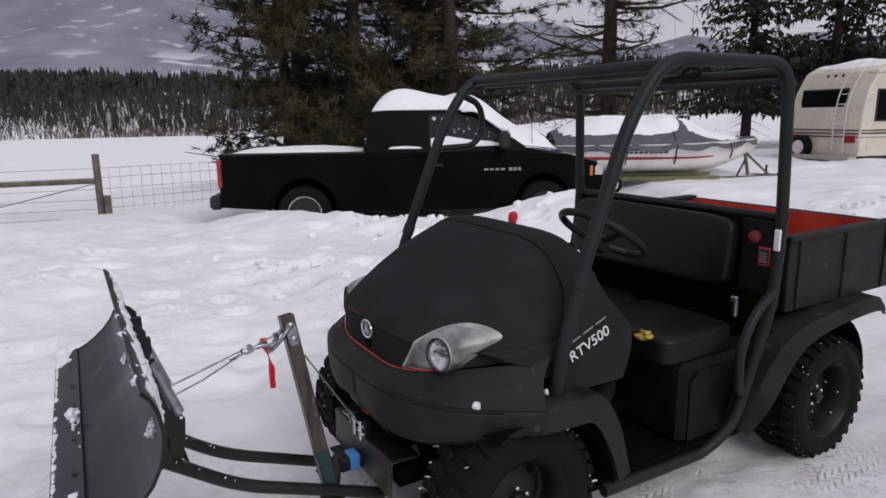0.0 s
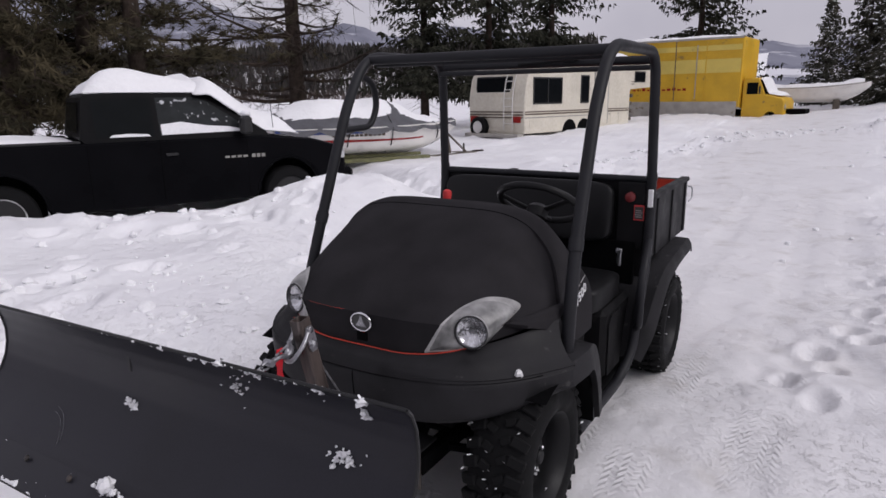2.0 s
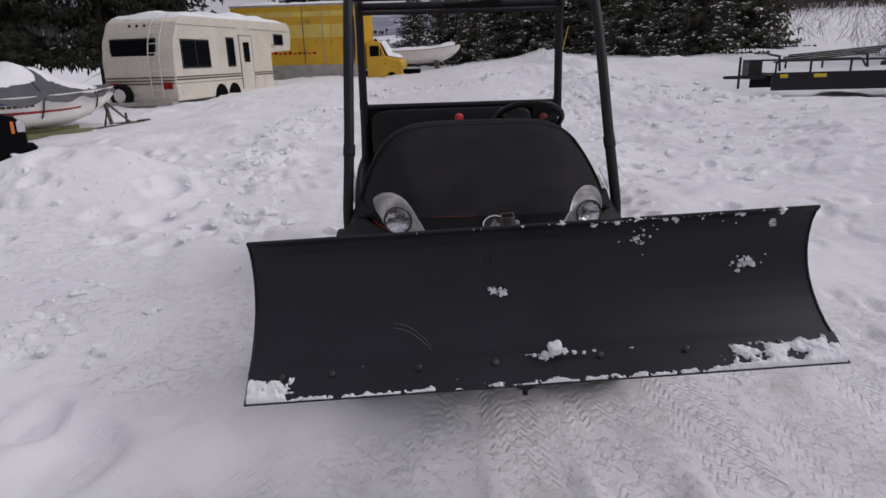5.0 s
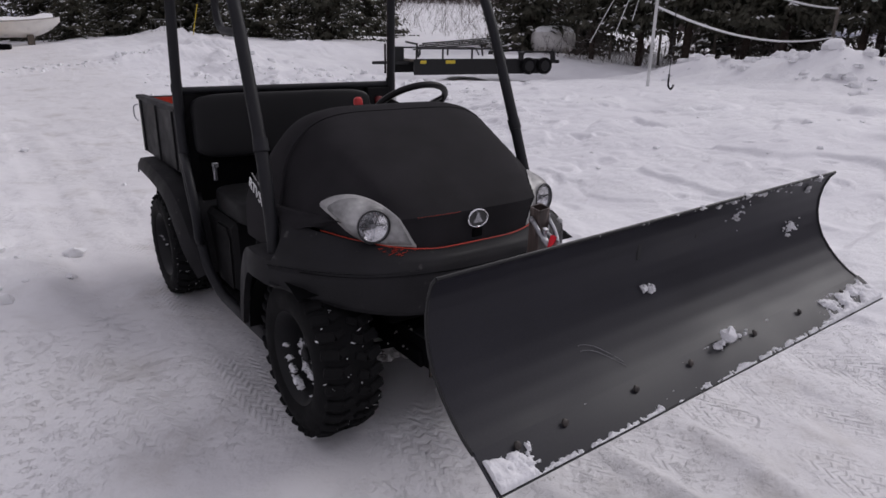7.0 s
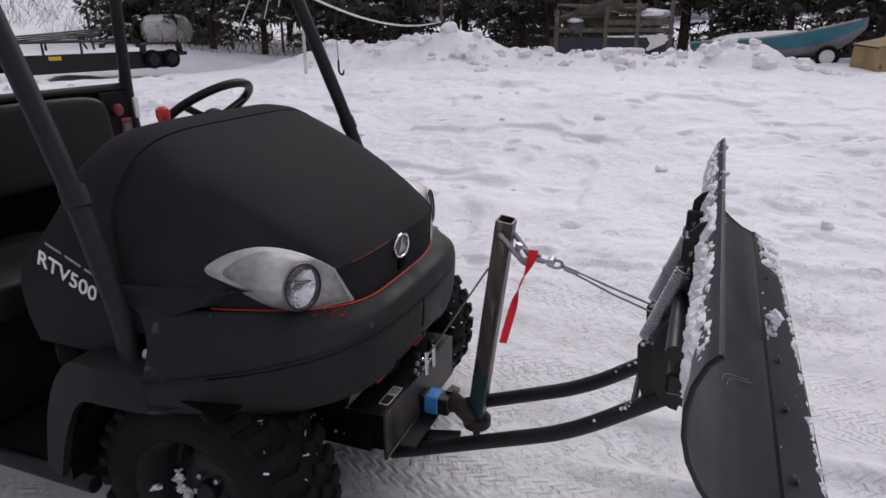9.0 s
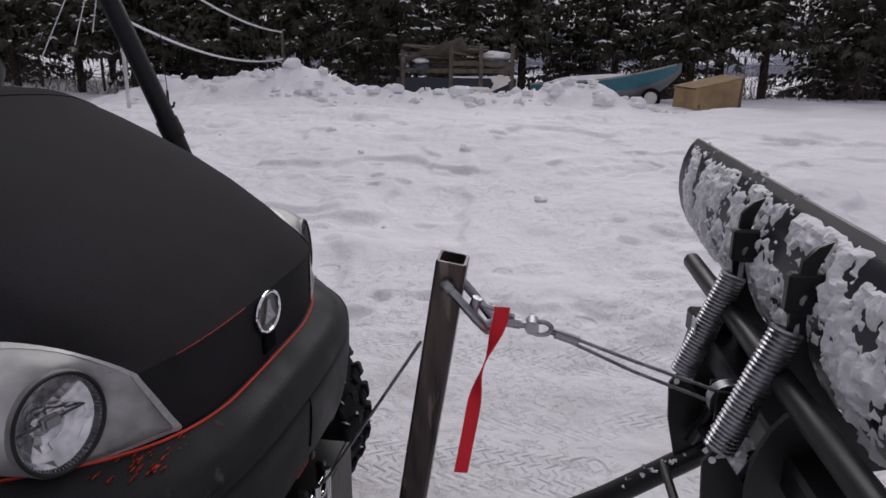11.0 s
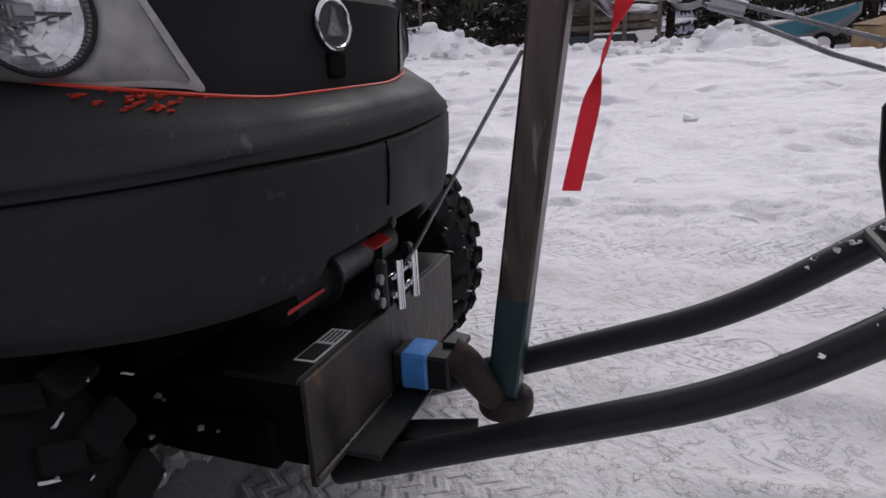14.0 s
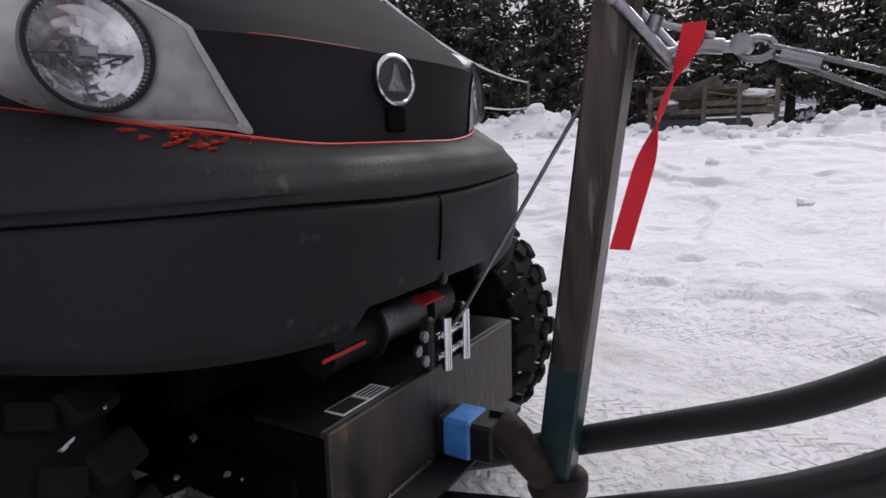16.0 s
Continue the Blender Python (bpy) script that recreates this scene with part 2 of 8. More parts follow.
# near-black base colour carries the shade of underbody, recesses, holes and gaps
void_shade = surface("shaded_void_black", (0.003, 0.003, 0.0034), 0.9, spec=0.06, bump=0.3, spots=(0.05, 0.05, 0.055), spot_size=14, spot_cut=0.72)
# the black plastic again, base colour darkened for the shade inside the cab
shaded_cab_plastic = surface("shade_darkened_cab_plastic", (0.0075, 0.0073, 0.0080), 0.62, spec=0.12, var=0.4, scale=6, bump=0.4, fine=220, bdist=0.001, spots=(0.022, 0.020, 0.020), spot_size=12, spot_cut=0.66)
vinyl = surface("black_seat_vinyl", (0.0085, 0.0085, 0.0092), 0.46, spec=0.22, var=0.2, scale=4, bump=0.5, fine=180, bdist=0.001)
rubber = surface("tyre_rubber", (0.0065, 0.0065, 0.007), 0.8, spec=0.15, var=0.3, scale=12, bump=0.3, fine=120)
rim_black = surface("black_steel_rim", (0.0095, 0.0095, 0.0105), 0.5, spec=0.25, var=0.3, spots=(0.4, 0.4, 0.42), spot_size=18, spot_cut=0.72)
red_paint = surface("orange_red_paint", (0.42, 0.045, 0.022), 0.45, var=0.3, scale=7, spots=(0.10, 0.03, 0.02), spot_size=12, spot_cut=0.66)
red_line = surface("bare_red_edge", (0.55, 0.05, 0.025), 0.5, var=0.2)
red_knob = surface("red_plastic_knob", (0.5, 0.03, 0.03), 0.4)
red_web = surface("red_webbing", (0.74, 0.014, 0.030), 0.75, var=0.15, bump=0.5, fine=900, bdist=0.0006)
chrome = surface("chrome", (0.75, 0.75, 0.77), 0.12, 1.0, var=0.05, bump=0.0, rvar=0.05)
zinc = surface("galvanised_steel", (0.36, 0.36, 0.38), 0.38, 1.0, var=0.2, scale=30, bump=0.2, fine=150)
bare_steel = surface("raw_mill_steel", (0.022, 0.020, 0.019), 0.5, 0.3, var=0.5, scale=13, tint=(0.078, 0.066, 0.060), bump=0.3, spots=(0.15, 0.085, 0.055), spot_size=34, spot_cut=0.64, stretch=(1, 1, 0.5))
post_steel = surface("mill_scale_post", (0.030, 0.024, 0.023), 0.40, 0.35, var=0.5, scale=38, tint=(0.115, 0.088, 0.078), bump=0.15, spots=(0.17, 0.14, 0.125), spot_size=30, spot_cut=0.62, stretch=(1, 1, 0.10))
teal_paint = surface("dark_teal_paint", (0.012, 0.038, 0.042), 0.4, 0.2, var=0.4, scale=8)
blade_paint = surface("dark_grey_blade_paint", (0.0175, 0.0172, 0.0225), 0.40, 0.0, var=0.22, scale=3.2, bump=0.10, fine=220, bdist=0.0008, spec=0.24, rvar=0.10)
frame_black = surface("black_frame_paint", (0.010, 0.010, 0.011), 0.45, spec=0.35, var=0.3, bump=0.25, fine=200, bdist=0.0008, spots=(0.12, 0.12, 0.12), spot_size=20, spot_cut=0.74)
blue_tape = surface("blue_tape", (0.06, 0.22, 0.55), 0.35, var=0.2, scale=20)
rust = surface("rusty_cast_iron", (0.030, 0.019, 0.014), 0.7, 0.4, var=0.4, scale=22, bump=0.6, spots=(0.02, 0.018, 0.018), spot_size=16, spot_cut=0.55)
wire_steel = surface("wire_rope", (0.30, 0.30, 0.31), 0.4, 1.0, var=0.2, scale=200, bump=0.6, fine=900, bdist=0.001)
silver_housing = surface("oversprayed_silver", (0.20, 0.20, 0.20), 0.45, 0.3, var=0.65, scale=9, tint=(0.46, 0.455, 0.45), bump=0.08, spots=(0.05, 0.05, 0.05), spot_size=6.0, spot_cut=0.68)
silver_rim = surface("speckled_silver_edge", (0.36, 0.355, 0.35), 0.42, 0.3, var=0.25, scale=14, tint=(0.50, 0.495, 0.485), bump=0.1, fine=160, spots=(0.05, 0.045, 0.045), spot_size=120, spot_cut=0.69)
white_decal = surface("white_decal", (0.72, 0.72, 0.72), 0.5, var=0.1)
yellow_foam = surface("torn_yellow_foam", (0.42, 0.30, 0.06), 0.9, var=0.3, scale=40, bump=0.8)
lens_glass = glass_of("clear_lens")
lamp_grey = surface("grey_lamp_mirror", (0.27, 0.27, 0.285), 0.2, 0.5, var=0.3, scale=20, bump=0.0)
shade_mirror = surface("dark_lamp_mirror", (0.10, 0.10, 0.105), 0.3, 0.2, var=0.3, scale=20, bump=0.0)
lamp_mirror = surface("lamp_mirror", (0.66, 0.66, 0.68), 0.16, 0.85, var=0.35, scale=30, bump=0.0, rvar=0.06)
label_dark = surface("dark_label", (0.03, 0.03, 0.03), 0.4)
label_red = surface("red_label", (0.4, 0.03, 0.03), 0.5)
grey_print = surface("grey_label_print", (0.25, 0.24, 0.24), 0.6)
dull_red = surface("dull_red_plastic", (0.16, 0.014, 0.016), 0.5)

# ---- snow ----
def snow_material():
    m = bpy.data.materials.new("packed_snow")
    m.use_nodes = True
    nt, ln = m.node_tree.nodes, m.node_tree.links
    p = nt["Principled BSDF"]
    p.inputs["Roughness"].default_value = 0.62
    p.inputs["Specular IOR Level"].default_value = 0.25
    co = nt.new("ShaderNodeTexCoord")
    xyz = nt.new("ShaderNodeSeparateXYZ")
    ln.new(co.outputs["Object"], xyz.inputs[0])

    def noise_at(sc, detail=5.0, rough=0.55):
        n = nt.new("ShaderNodeTexNoise")
        n.inputs["Scale"].default_value, n.inputs["Detail"].default_value, n.inputs["Roughness"].default_value = sc, detail, rough
        ln.new(co.outputs["Object"], n.inputs["Vector"])
        return n.outputs["Fac"]

    def calc(op, a, b=None):
        n = nt.new("ShaderNodeMath")
        n.operation = op
        for i, v in enumerate((a, b)):
            if v is None:
                continue
            if isinstance(v, (int, float)):
                n.inputs[i].default_value = v
            else:
                ln.new(v, n.inputs[i])
        return n.outputs[0]

    def smooth(v, a, b, lo=0.0, hi=1.0):
        n = nt.new("ShaderNodeMapRange")
        n.interpolation_type = "SMOOTHSTEP"
        n.inputs[1].default_value, n.inputs[2].default_value, n.inputs[3].default_value, n.inputs[4].default_value = a, b, lo, hi
        ln.new(v, n.inputs[0])
        return n.outputs[0]

    def mixed(f, a, b):
        n = nt.new("ShaderNodeMixRGB")
        ln.new(f, n.inputs[0]) if not isinstance(f, float) else None
        for i, v in ((1, a), (2, b)):
            if isinstance(v, tuple):
                n.inputs[i].default_value = (*v, 1)
            else:
                ln.new(v, n.inputs[i])
        return n.outputs[0]

    x, y = xyz.outputs[0], xyz.outputs[1]
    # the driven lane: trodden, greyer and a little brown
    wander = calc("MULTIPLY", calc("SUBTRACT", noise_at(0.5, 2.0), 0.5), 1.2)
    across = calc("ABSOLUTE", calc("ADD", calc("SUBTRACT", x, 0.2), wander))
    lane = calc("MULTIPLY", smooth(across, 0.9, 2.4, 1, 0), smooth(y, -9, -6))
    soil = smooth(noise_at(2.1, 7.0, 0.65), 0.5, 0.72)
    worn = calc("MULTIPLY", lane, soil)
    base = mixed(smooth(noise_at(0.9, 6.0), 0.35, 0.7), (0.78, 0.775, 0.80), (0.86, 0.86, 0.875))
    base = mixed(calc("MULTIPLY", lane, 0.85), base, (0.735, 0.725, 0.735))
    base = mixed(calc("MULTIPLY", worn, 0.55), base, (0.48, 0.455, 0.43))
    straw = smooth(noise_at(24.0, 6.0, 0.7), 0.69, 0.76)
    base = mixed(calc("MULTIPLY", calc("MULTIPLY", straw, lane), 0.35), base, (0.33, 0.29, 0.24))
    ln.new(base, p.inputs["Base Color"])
    # tread prints: bands of chevrons along the wheel lines
    height = calc("MULTIPLY", noise_at(6.0, 5.0, 0.5), 0.022)
    crumb = smooth(noise_at(0.9, 4.0, 0.6), 0.46, 0.62)
    height = calc("ADD", height, calc("MULTIPLY", calc("MULTIPLY", crumb, noise_at(17.0, 5.0, 0.6)), 0.024))
    height = calc("ADD", height, calc("MULTIPLY", noise_at(38.0, 5.0, 0.6), 0.0065))
    chips = smooth(noise_at(21.0, 6.0, 0.7), 0.535, 0.60)
    height = calc("ADD", height, calc("MULTIPLY", calc("MULTIPLY", chips, smooth(noise_at(0.7, 3.0), 0.40, 0.62)), 0.0045))
    for sc, cut, amp in ((1.1, 0.56, 0.012), (2.9, 0.60, 0.006)):
        n_ = noise_at(sc, 3.0, 0.5)
        height = calc("ADD", height, calc("MULTIPLY", smooth(n_, cut, cut + 0.09), amp))
    vor = nt.new("ShaderNodeTexVoronoi")
    vor.inputs["Scale"].default_value = 2.1
    ln.new(co.outputs["Object"], vor.inputs["Vector"])
    pocks = calc("MULTIPLY", smooth(calc("ADD", vor.outputs["Distance"], calc("MULTIPLY", noise_at(9.0, 3.0), 0.14)), 0.17, 0.22, 1, 0), smooth(noise_at(0.6, 3.0), 0.48, 0.58))
    height = calc("SUBTRACT", height, calc("MULTIPLY", pocks, 0.013))
    drift = calc("MULTIPLY", calc("SUBTRACT", noise_at(0.8, 1.0), 0.5), 0.14)
    for cx, lean in ((-0.62, 0.0), (0.42, 0.0), (-1.0, 0.10), (-0.27, 0.02), (0.08, -0.02), (0.80, 0.03), (1.20, -0.03), (1.66, 0.02)):
        u = calc("ADD", calc("SUBTRACT", calc("ADD", x, calc("MULTIPLY", y, lean)), cx), drift)
        band = smooth(calc("ABSOLUTE", u), 0.10, 0.14, 1, 0)
        lean_in = calc("ADD", y, calc("MULTIPLY", calc("ABSOLUTE", u), 0.55))
        zig = calc("MULTIPLY", calc("ABSOLUTE", calc("SUBTRACT", calc("FRACT", calc("MULTIPLY", u, 17.0)), 0.5)), 0.060)
        wave = calc("SINE", calc("MULTIPLY", calc("ADD", lean_in, calc("ADD", zig, calc("MULTIPLY", noise_at(5.0, 3.0), 0.030))), 122.0))
        patch = calc("MULTIPLY", smooth(noise_at(1.3 + 0.21 * abs(cx), 5.0, 0.62), 0.46, 0.60), smooth(y, 1.2 if cx > 0.5 else 3.5, 2.6 if cx > 0.5 else 6.0, 1, 0))
        prints = calc("MULTIPLY", calc("MULTIPLY", smooth(wave, -0.7, 0.7), band), patch)
        height = calc("ADD", height, calc("MULTIPLY", prints, 0.0085 if cx < 1 and cx > -0.9 else 0.007))
    b = nt.new("ShaderNodeBump")
    b.inputs["Strength"].default_value, b.inputs["Distance"].default_value = 0.75, 1.0
    ln.new(height, b.inputs["Height"])
    ln.new(b.outputs[0], p.inputs["Normal"])
    return m


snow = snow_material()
clean_snow = surface("clean_snow", (0.84, 0.84, 0.855), 0.65, var=0.03, scale=3, bump=0.5, fine=16, bdist=0.02, spec=0.25)
dirty_snow = surface("grey_caked_snow", (0.34, 0.33, 0.325), 0.8, var=0.4, scale=25, bump=0.8, fine=120, bdist=0.004, spec=0.15, spots=(0.10, 0.095, 0.09), spot_size=26, spot_cut=0.60)
crusty_snow = surface("clinging_snow", (0.80, 0.80, 0.82), 0.7, var=0.06, scale=30, bump=0.8, fine=120, bdist=0.004, spec=0.25)


def value_noise(x, y, seed):
    """Smooth 2D noise for arrays, from -1 to 1."""
    def rnd(i, j):
        h = (i.astype(np.int64) * 374761393 + j.astype(np.int64) * 668265263 + seed * 974634777) & 0xFFFFFFFF
        h = ((h ^ (h >> 13)) * 1274126177) & 0xFFFFFFFF
        return ((h ^ (h >> 16)) & 0xFFFF) / 32767.5 - 1.0
    i, j = np.floor(x), np.floor(y)
    fx, fy = x - i, y - j
    fx, fy = fx * fx * fx * (fx * (fx * 6 - 15) + 10), fy * fy * fy * (fy * (fy * 6 - 15) + 10)
    a, b, c, d = rnd(i, j), rnd(i + 1, j), rnd(i, j + 1), rnd(i + 1, j + 1)
    return (a * (1 - fx) + b * fx) * (1 - fy) + (c * (1 - fx) + d * fx) * fy


def fbm(x, y, size, seed, octaves=4):
    s, amp = 0.0, 1.0
    for k in range(octaves):
        s = s + amp * value_noise(x / size + 7.3 * k, y / size - 3.1 * k, seed + k)
        size, amp = size * 0.5, amp * 0.5
    return s


def step(v, a, b):
    t = np.clip((v - a) / (b - a), 0, 1)
    return t * t * (3 - 2 * t)


WINDROW = ((-1.7, 2.2), (-2.4, 5.6), (-2.65, 9.0), (-2.5, 13.9), (-1.7, 18.0), (0.3, 19.9), (4.0, 20.6))
TRAIL = ((1.33, 1.6), (1.87, 3.5), (2.35, 5.3), (2.9, 8.5), (3.5, 11.7), (3.9, 15.0))


def along_line(pts, x, y):
    """Distance from a broken line."""
    best = np.full(np.shape(x), 1e9)
    for (ax, ay), (bx, by) in zip(pts, pts[1:]):
        dx, dy = bx - ax, by - ay
        t = np.clip(((x - ax) * dx + (y - ay) * dy) / (dx * dx + dy * dy), 0, 1)
        best = np.minimum(best, np.hypot(x - ax - t * dx, y - ay - t * dy))
    return best


def field_tilt(x, y):
    """The valley field climbs gently where it runs north-west."""
    az = np.degrees(np.arctan2(x, y))
    return 6.0 * step(az, -60, -44) * step(-az, 14, 24) * step(np.hypot(x, y), 70, 275)


def ground_height(x, y):
    """The snow surface: the lane, the banks beside it, the yard's rise and the fall to the valley."""
    x, y = np.asarray(x, float), np.asarray(y, float)
    rough = 1 - 0.82 * step(1.9 - np.abs(x - 0.15 - 0.03 * y), 0, 0.9) * step(y, -9, -4)
    h = 0.012 * fbm(x, y, 0.5, 5, 3) + rough * (0.06 * fbm(x, y, 1.7, 11, 3) + 0.05 * np.maximum(fbm(x, y, 0.7, 17, 3) - 0.25, 0))
    rough = rough * (1 - 0.65 * step(-x, 2.2, 3.6) * step(9 - y, 0, 3) * step(y, -3, 0))
    ledge = 0.040 * step(fbm(x, y, 1.5, 41, 3), 0.30, 0.42) + 0.025 * step(fbm(x, y, 0.9, 47, 3), 0.45, 0.56)
    h = h + rough * ledge * step(np.hypot(x, y), 1.5, 2.6)
    # broken crust: small plates, crumbs and pits
    near = step(16 - np.hypot(x, y), 0, 6)
    crust = 0.6 * near * np.maximum(rough - 0.06, 0) * (0.35 + 0.65 * step(fbm(x, y, 2.2, 83, 3), -0.25, 0.35))
    h = h + crust * (0.016 * step(fbm(x, y, 0.30, 71, 3), 0.12, 0.34) + 0.011 * step(fbm(x, y, 0.15, 73, 2), 0.25, 0.5) - 0.022 * step(fbm(x, y, 0.22, 79, 2), 0.50, 0.80) + 0.005 * fbm(x, y, 0.09, 89, 2))
    # crumbled windrows beside the lane
    d = along_line(WINDROW, x, y)
    h = h + np.exp(-(d / 0.55) ** 2) * (0.04 + 0.10 * np.maximum(fbm(x, y, 0.40, 61, 3), -0.2))
    d = along_line(TRAIL, x, y)
    h = h + np.exp(-(d / 0.35) ** 2) * (0.015 + 0.04 * np.maximum(fbm(x, y, 0.3, 67, 3), -0.3))
    # towards the pickup: a shoulder, then a dip where it stands
    left = step(-x, 1.4, 4.0) * step(y, -14, -2)
    dist = (x + 7.05) * -0.8 + (y - 4.15) * 0.6
    along = (x + 7.05) * 0.6 + (y - 4.15) * 0.8
    dig = step(dist, -1.75, -0.7) * step(4.4 - np.abs(along), 0, 1.0)
    h = h + left * 0.10 + (0.12 + 0.33 * step(along, 0.3, 2.1)) * step(dist, -4.0, -1.7) * step(3.9 - np.abs(along), 0, 1.5) - 0.38 * dig
    # the yard rises away behind the vehicle and over to the right
    h = h + step(y, 5, 34) * (0.55 + 0.8 * step(x, -4, 9)) * step(x, -16, -5)
    h = h + 0.56 * step(x, 2.0, 8.0) * step(14 - y, 0, 8) - 0.18 * step(x, 8, 15) * step(14 - y, 0, 6)
    # the ploughed ridge in front of the boat and the timber
    crest = np.interp(y, [-12, -3.4, -2.2, -1.2, 0.0, 1.9, 3.0, 4.5, 6.2, 9.0, 12], [0, 0.02, 0.34, 0.48, 0.26, 0.34, 0.42, 0.74, 0.74, 0.42, 0])
    across = (x - 14.5) / 1.5
    h = h + np.exp(-across ** 2) * crest * (0.92 + 0.30 * fbm(x, y, 1.2, 29, 3) + 0.22 * step(fbm(x, y, 1.5, 35, 2), 0.0, 0.3)) + 0.10 * np.exp(-across ** 2) * step(crest, 0.05, 0.3) * np.maximum(fbm(x, y, 0.7, 33, 3), -0.3)
    hump = np.exp(-((x - 4.2) / 2.2) ** 2 - ((y - 21.0) / 1.6) ** 2) + np.exp(-((x - 9.6) / 2.0) ** 2 - ((y - 21.4) / 1.5) ** 2)
    h = h - 0.38 * step(x, 7.4, 9.0) * step(y, 11, 13.5) * step(18.5 - y, 0, 1.5) * step(17.5 - x, 0, 2)
    h = h + 0.32 * hump + 0.22 * np.exp(-((x - 3.6 - 0.10 * y) / 0.8) ** 2) * step(y, 6, 14) * (1 + 0.8 * fbm(x, y, 0.9, 31, 3))
    # broken, heaped snow at the head of the yard
    heap = step(x, 1.8, 4.0) * step(y, 8.5, 12) * step(26 - y, 0, 4) * step(14 - x, 0, 3)
    h = h + 0.55 * heap * (0.20 * np.maximum(fbm(x, y, 1.5, 101, 4) - 0.15, 0) + 0.08 * step(fbm(x, y, 0.9, 103, 3), 0.25, 0.42) + 0.05 * step(fbm(x, y, 0.5, 107, 3), 0.35, 0.5))
    # the open field that rises beyond the equipment trailer
    out, aside = x * 0.57 + y * 0.82, x * 0.82 - y * 0.57
    field = 6.0 * step(out, 42, 105) * np.exp(-(aside / 26) ** 2)
    # the fall to the valley floor
    fall = step(-x - 8.6 - 0.30 * y, 0, 60)
    h = h - 4.6 * fall - 0.35 * step(-x - 8.6 - 0.3 * y, 0, 5)
    r = np.hypot(x, y)
    h = h * (1 - step(r, 60, 140) * (1 - fall)) + step(r, 60, 140) * (1 - fall) * 1.2
    return h + field + field_tilt(x, y)


def axis_steps(lo, hi, d, far, grow):
    mid = list(np.arange(lo, hi + d / 2, d))
    s, out = d, [mid[-1]]
    while out[-1] < far:
        s *= grow if out[-1] < 45 else 1.12
        out.append(out[-1] + s)
    s, back = d, [mid[0]]
    while back[-1] > -far:
        s *= grow if back[-1] > -45 else 1.12
        back.append(back[-1] - s)
    return np.array(back[:0:-1] + mid + out[1:])


def ground_mesh():
    xs, ys = axis_steps(-5.5, 6.5, 0.0275, 2600, 1.026), axis_steps(-3.5, 7.0, 0.0275, 2600, 1.026)
    gx, gy = np.meshgrid(xs, ys)
    gz = ground_height(gx, gy)
    # footprints and pocks
    rnd = random.Random(4)
    pits = []
    for k in range(40):
        t = k / 40 * (len(TRAIL) - 1.001)
        i, q = int(t), t - int(t)
        pits.append((TRAIL[i][0] * (1 - q) + TRAIL[i + 1][0] * q + 0.13 * (-1) ** k + rnd.gauss(0, 0.05), TRAIL[i][1] * (1 - q) + TRAIL[i + 1][1] * q, rnd.uniform(0.055, 0.085), rnd.uniform(0.035, 0.07)))
        if k % 2:
            pits.append((pits[-1][0] + rnd.uniform(0.3, 1.3), pits[-1][1] + rnd.gauss(0, 0.4), rnd.uniform(0.05, 0.08), rnd.uniform(0.025, 0.05)))
    for _ in range(240):
        pits.append((rnd.uniform(2.0, 11), rnd.uniform(-3.5, 9), rnd.uniform(0.04, 0.08), rnd.uniform(0.012, 0.032)))
    for _ in range(150):
        pits.append((rnd.uniform(-7, -1.6), rnd.uniform(-3, 8), rnd.uniform(0.07, 0.2), rnd.uniform(0.015, 0.06)))
    for px_, py_, r, d in pits:
        i0, i1 = np.searchsorted(xs, [px_ - 3 * r, px_ + 3 * r])
        j0, j1 = np.searchsorted(ys, [py_ - 3 * r, py_ + 3 * r])
        q = ((gx[j0:j1, i0:i1] - px_) ** 2 + ((gy[j0:j1, i0:i1] - py_) * 0.7) ** 2) / (r * r)
        gz[j0:j1, i0:i1] += -1.2 * d / (1 + np.exp(np.clip((np.sqrt(q) - 0.95) * 9, -40, 40))) + 0.3 * d * np.exp(-((np.sqrt(q) - 1.4) / 0.4) ** 2)
    # ridges squeezed up between the tyre tracks ahead of the vehicle
    for cx, lean, hh in ((-0.44, 0.05, 0.042), (-0.10, 0.02, 0.034), (0.27, -0.02, 0.042), (0.60, -0.04, 0.030)):
        wob = 0.03 * np.sin(gy * 1.7 + 9 * cx)
        gz += hh * np.exp(-((gx - cx + lean * (gy + 1.2) + wob) / 0.045) ** 2) * step(-gy, 0.6, 1.1) * (gy > -6) * (0.7 + 0.6 * value_noise(gx * 3, gy * 2.2, 91))
    # shallow ruts under the wheel lines
    for cx in (-0.56, 0.42, -1.02, 1.20, 1.66):
        gz -= 0.016 * np.exp(-((gx - cx) / 0.13) ** 4) * (gy > -4) * (gy < 9)
    nx, ny = len(xs), len(ys)
    me = bpy.data.meshes.new("ground")
    co = np.stack([gx, gy, gz], -1).reshape(-1, 3).astype(np.float32)
    idx = np.arange(nx * ny).reshape(ny, nx)
    quads = np.stack([idx[:-1, :-1], idx[:-1, 1:], idx[1:, 1:], idx[1:, :-1]], -1).reshape(-1, 4).astype(np.int32)
    me.vertices.add(len(co))
    me.vertices.foreach_set("co", co.ravel())
    me.loops.add(quads.size)
    me.loops.foreach_set("vertex_index", quads.ravel())
    me.polygons.add(len(quads))
    me.polygons.foreach_set("loop_start", np.arange(0, quads.size, 4, dtype=np.int32))
    me.update(calc_edges=True)
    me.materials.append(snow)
    me.shade_smooth()
    return me


ground = tagged(new("ground", ground_mesh()), "packed and trodden snow with tyre prints and banks", "ground", kind="structure")


def gz_at(x, y):
    return float(ground_height(np.array([float(x)]), np.array([float(y)]))[0])


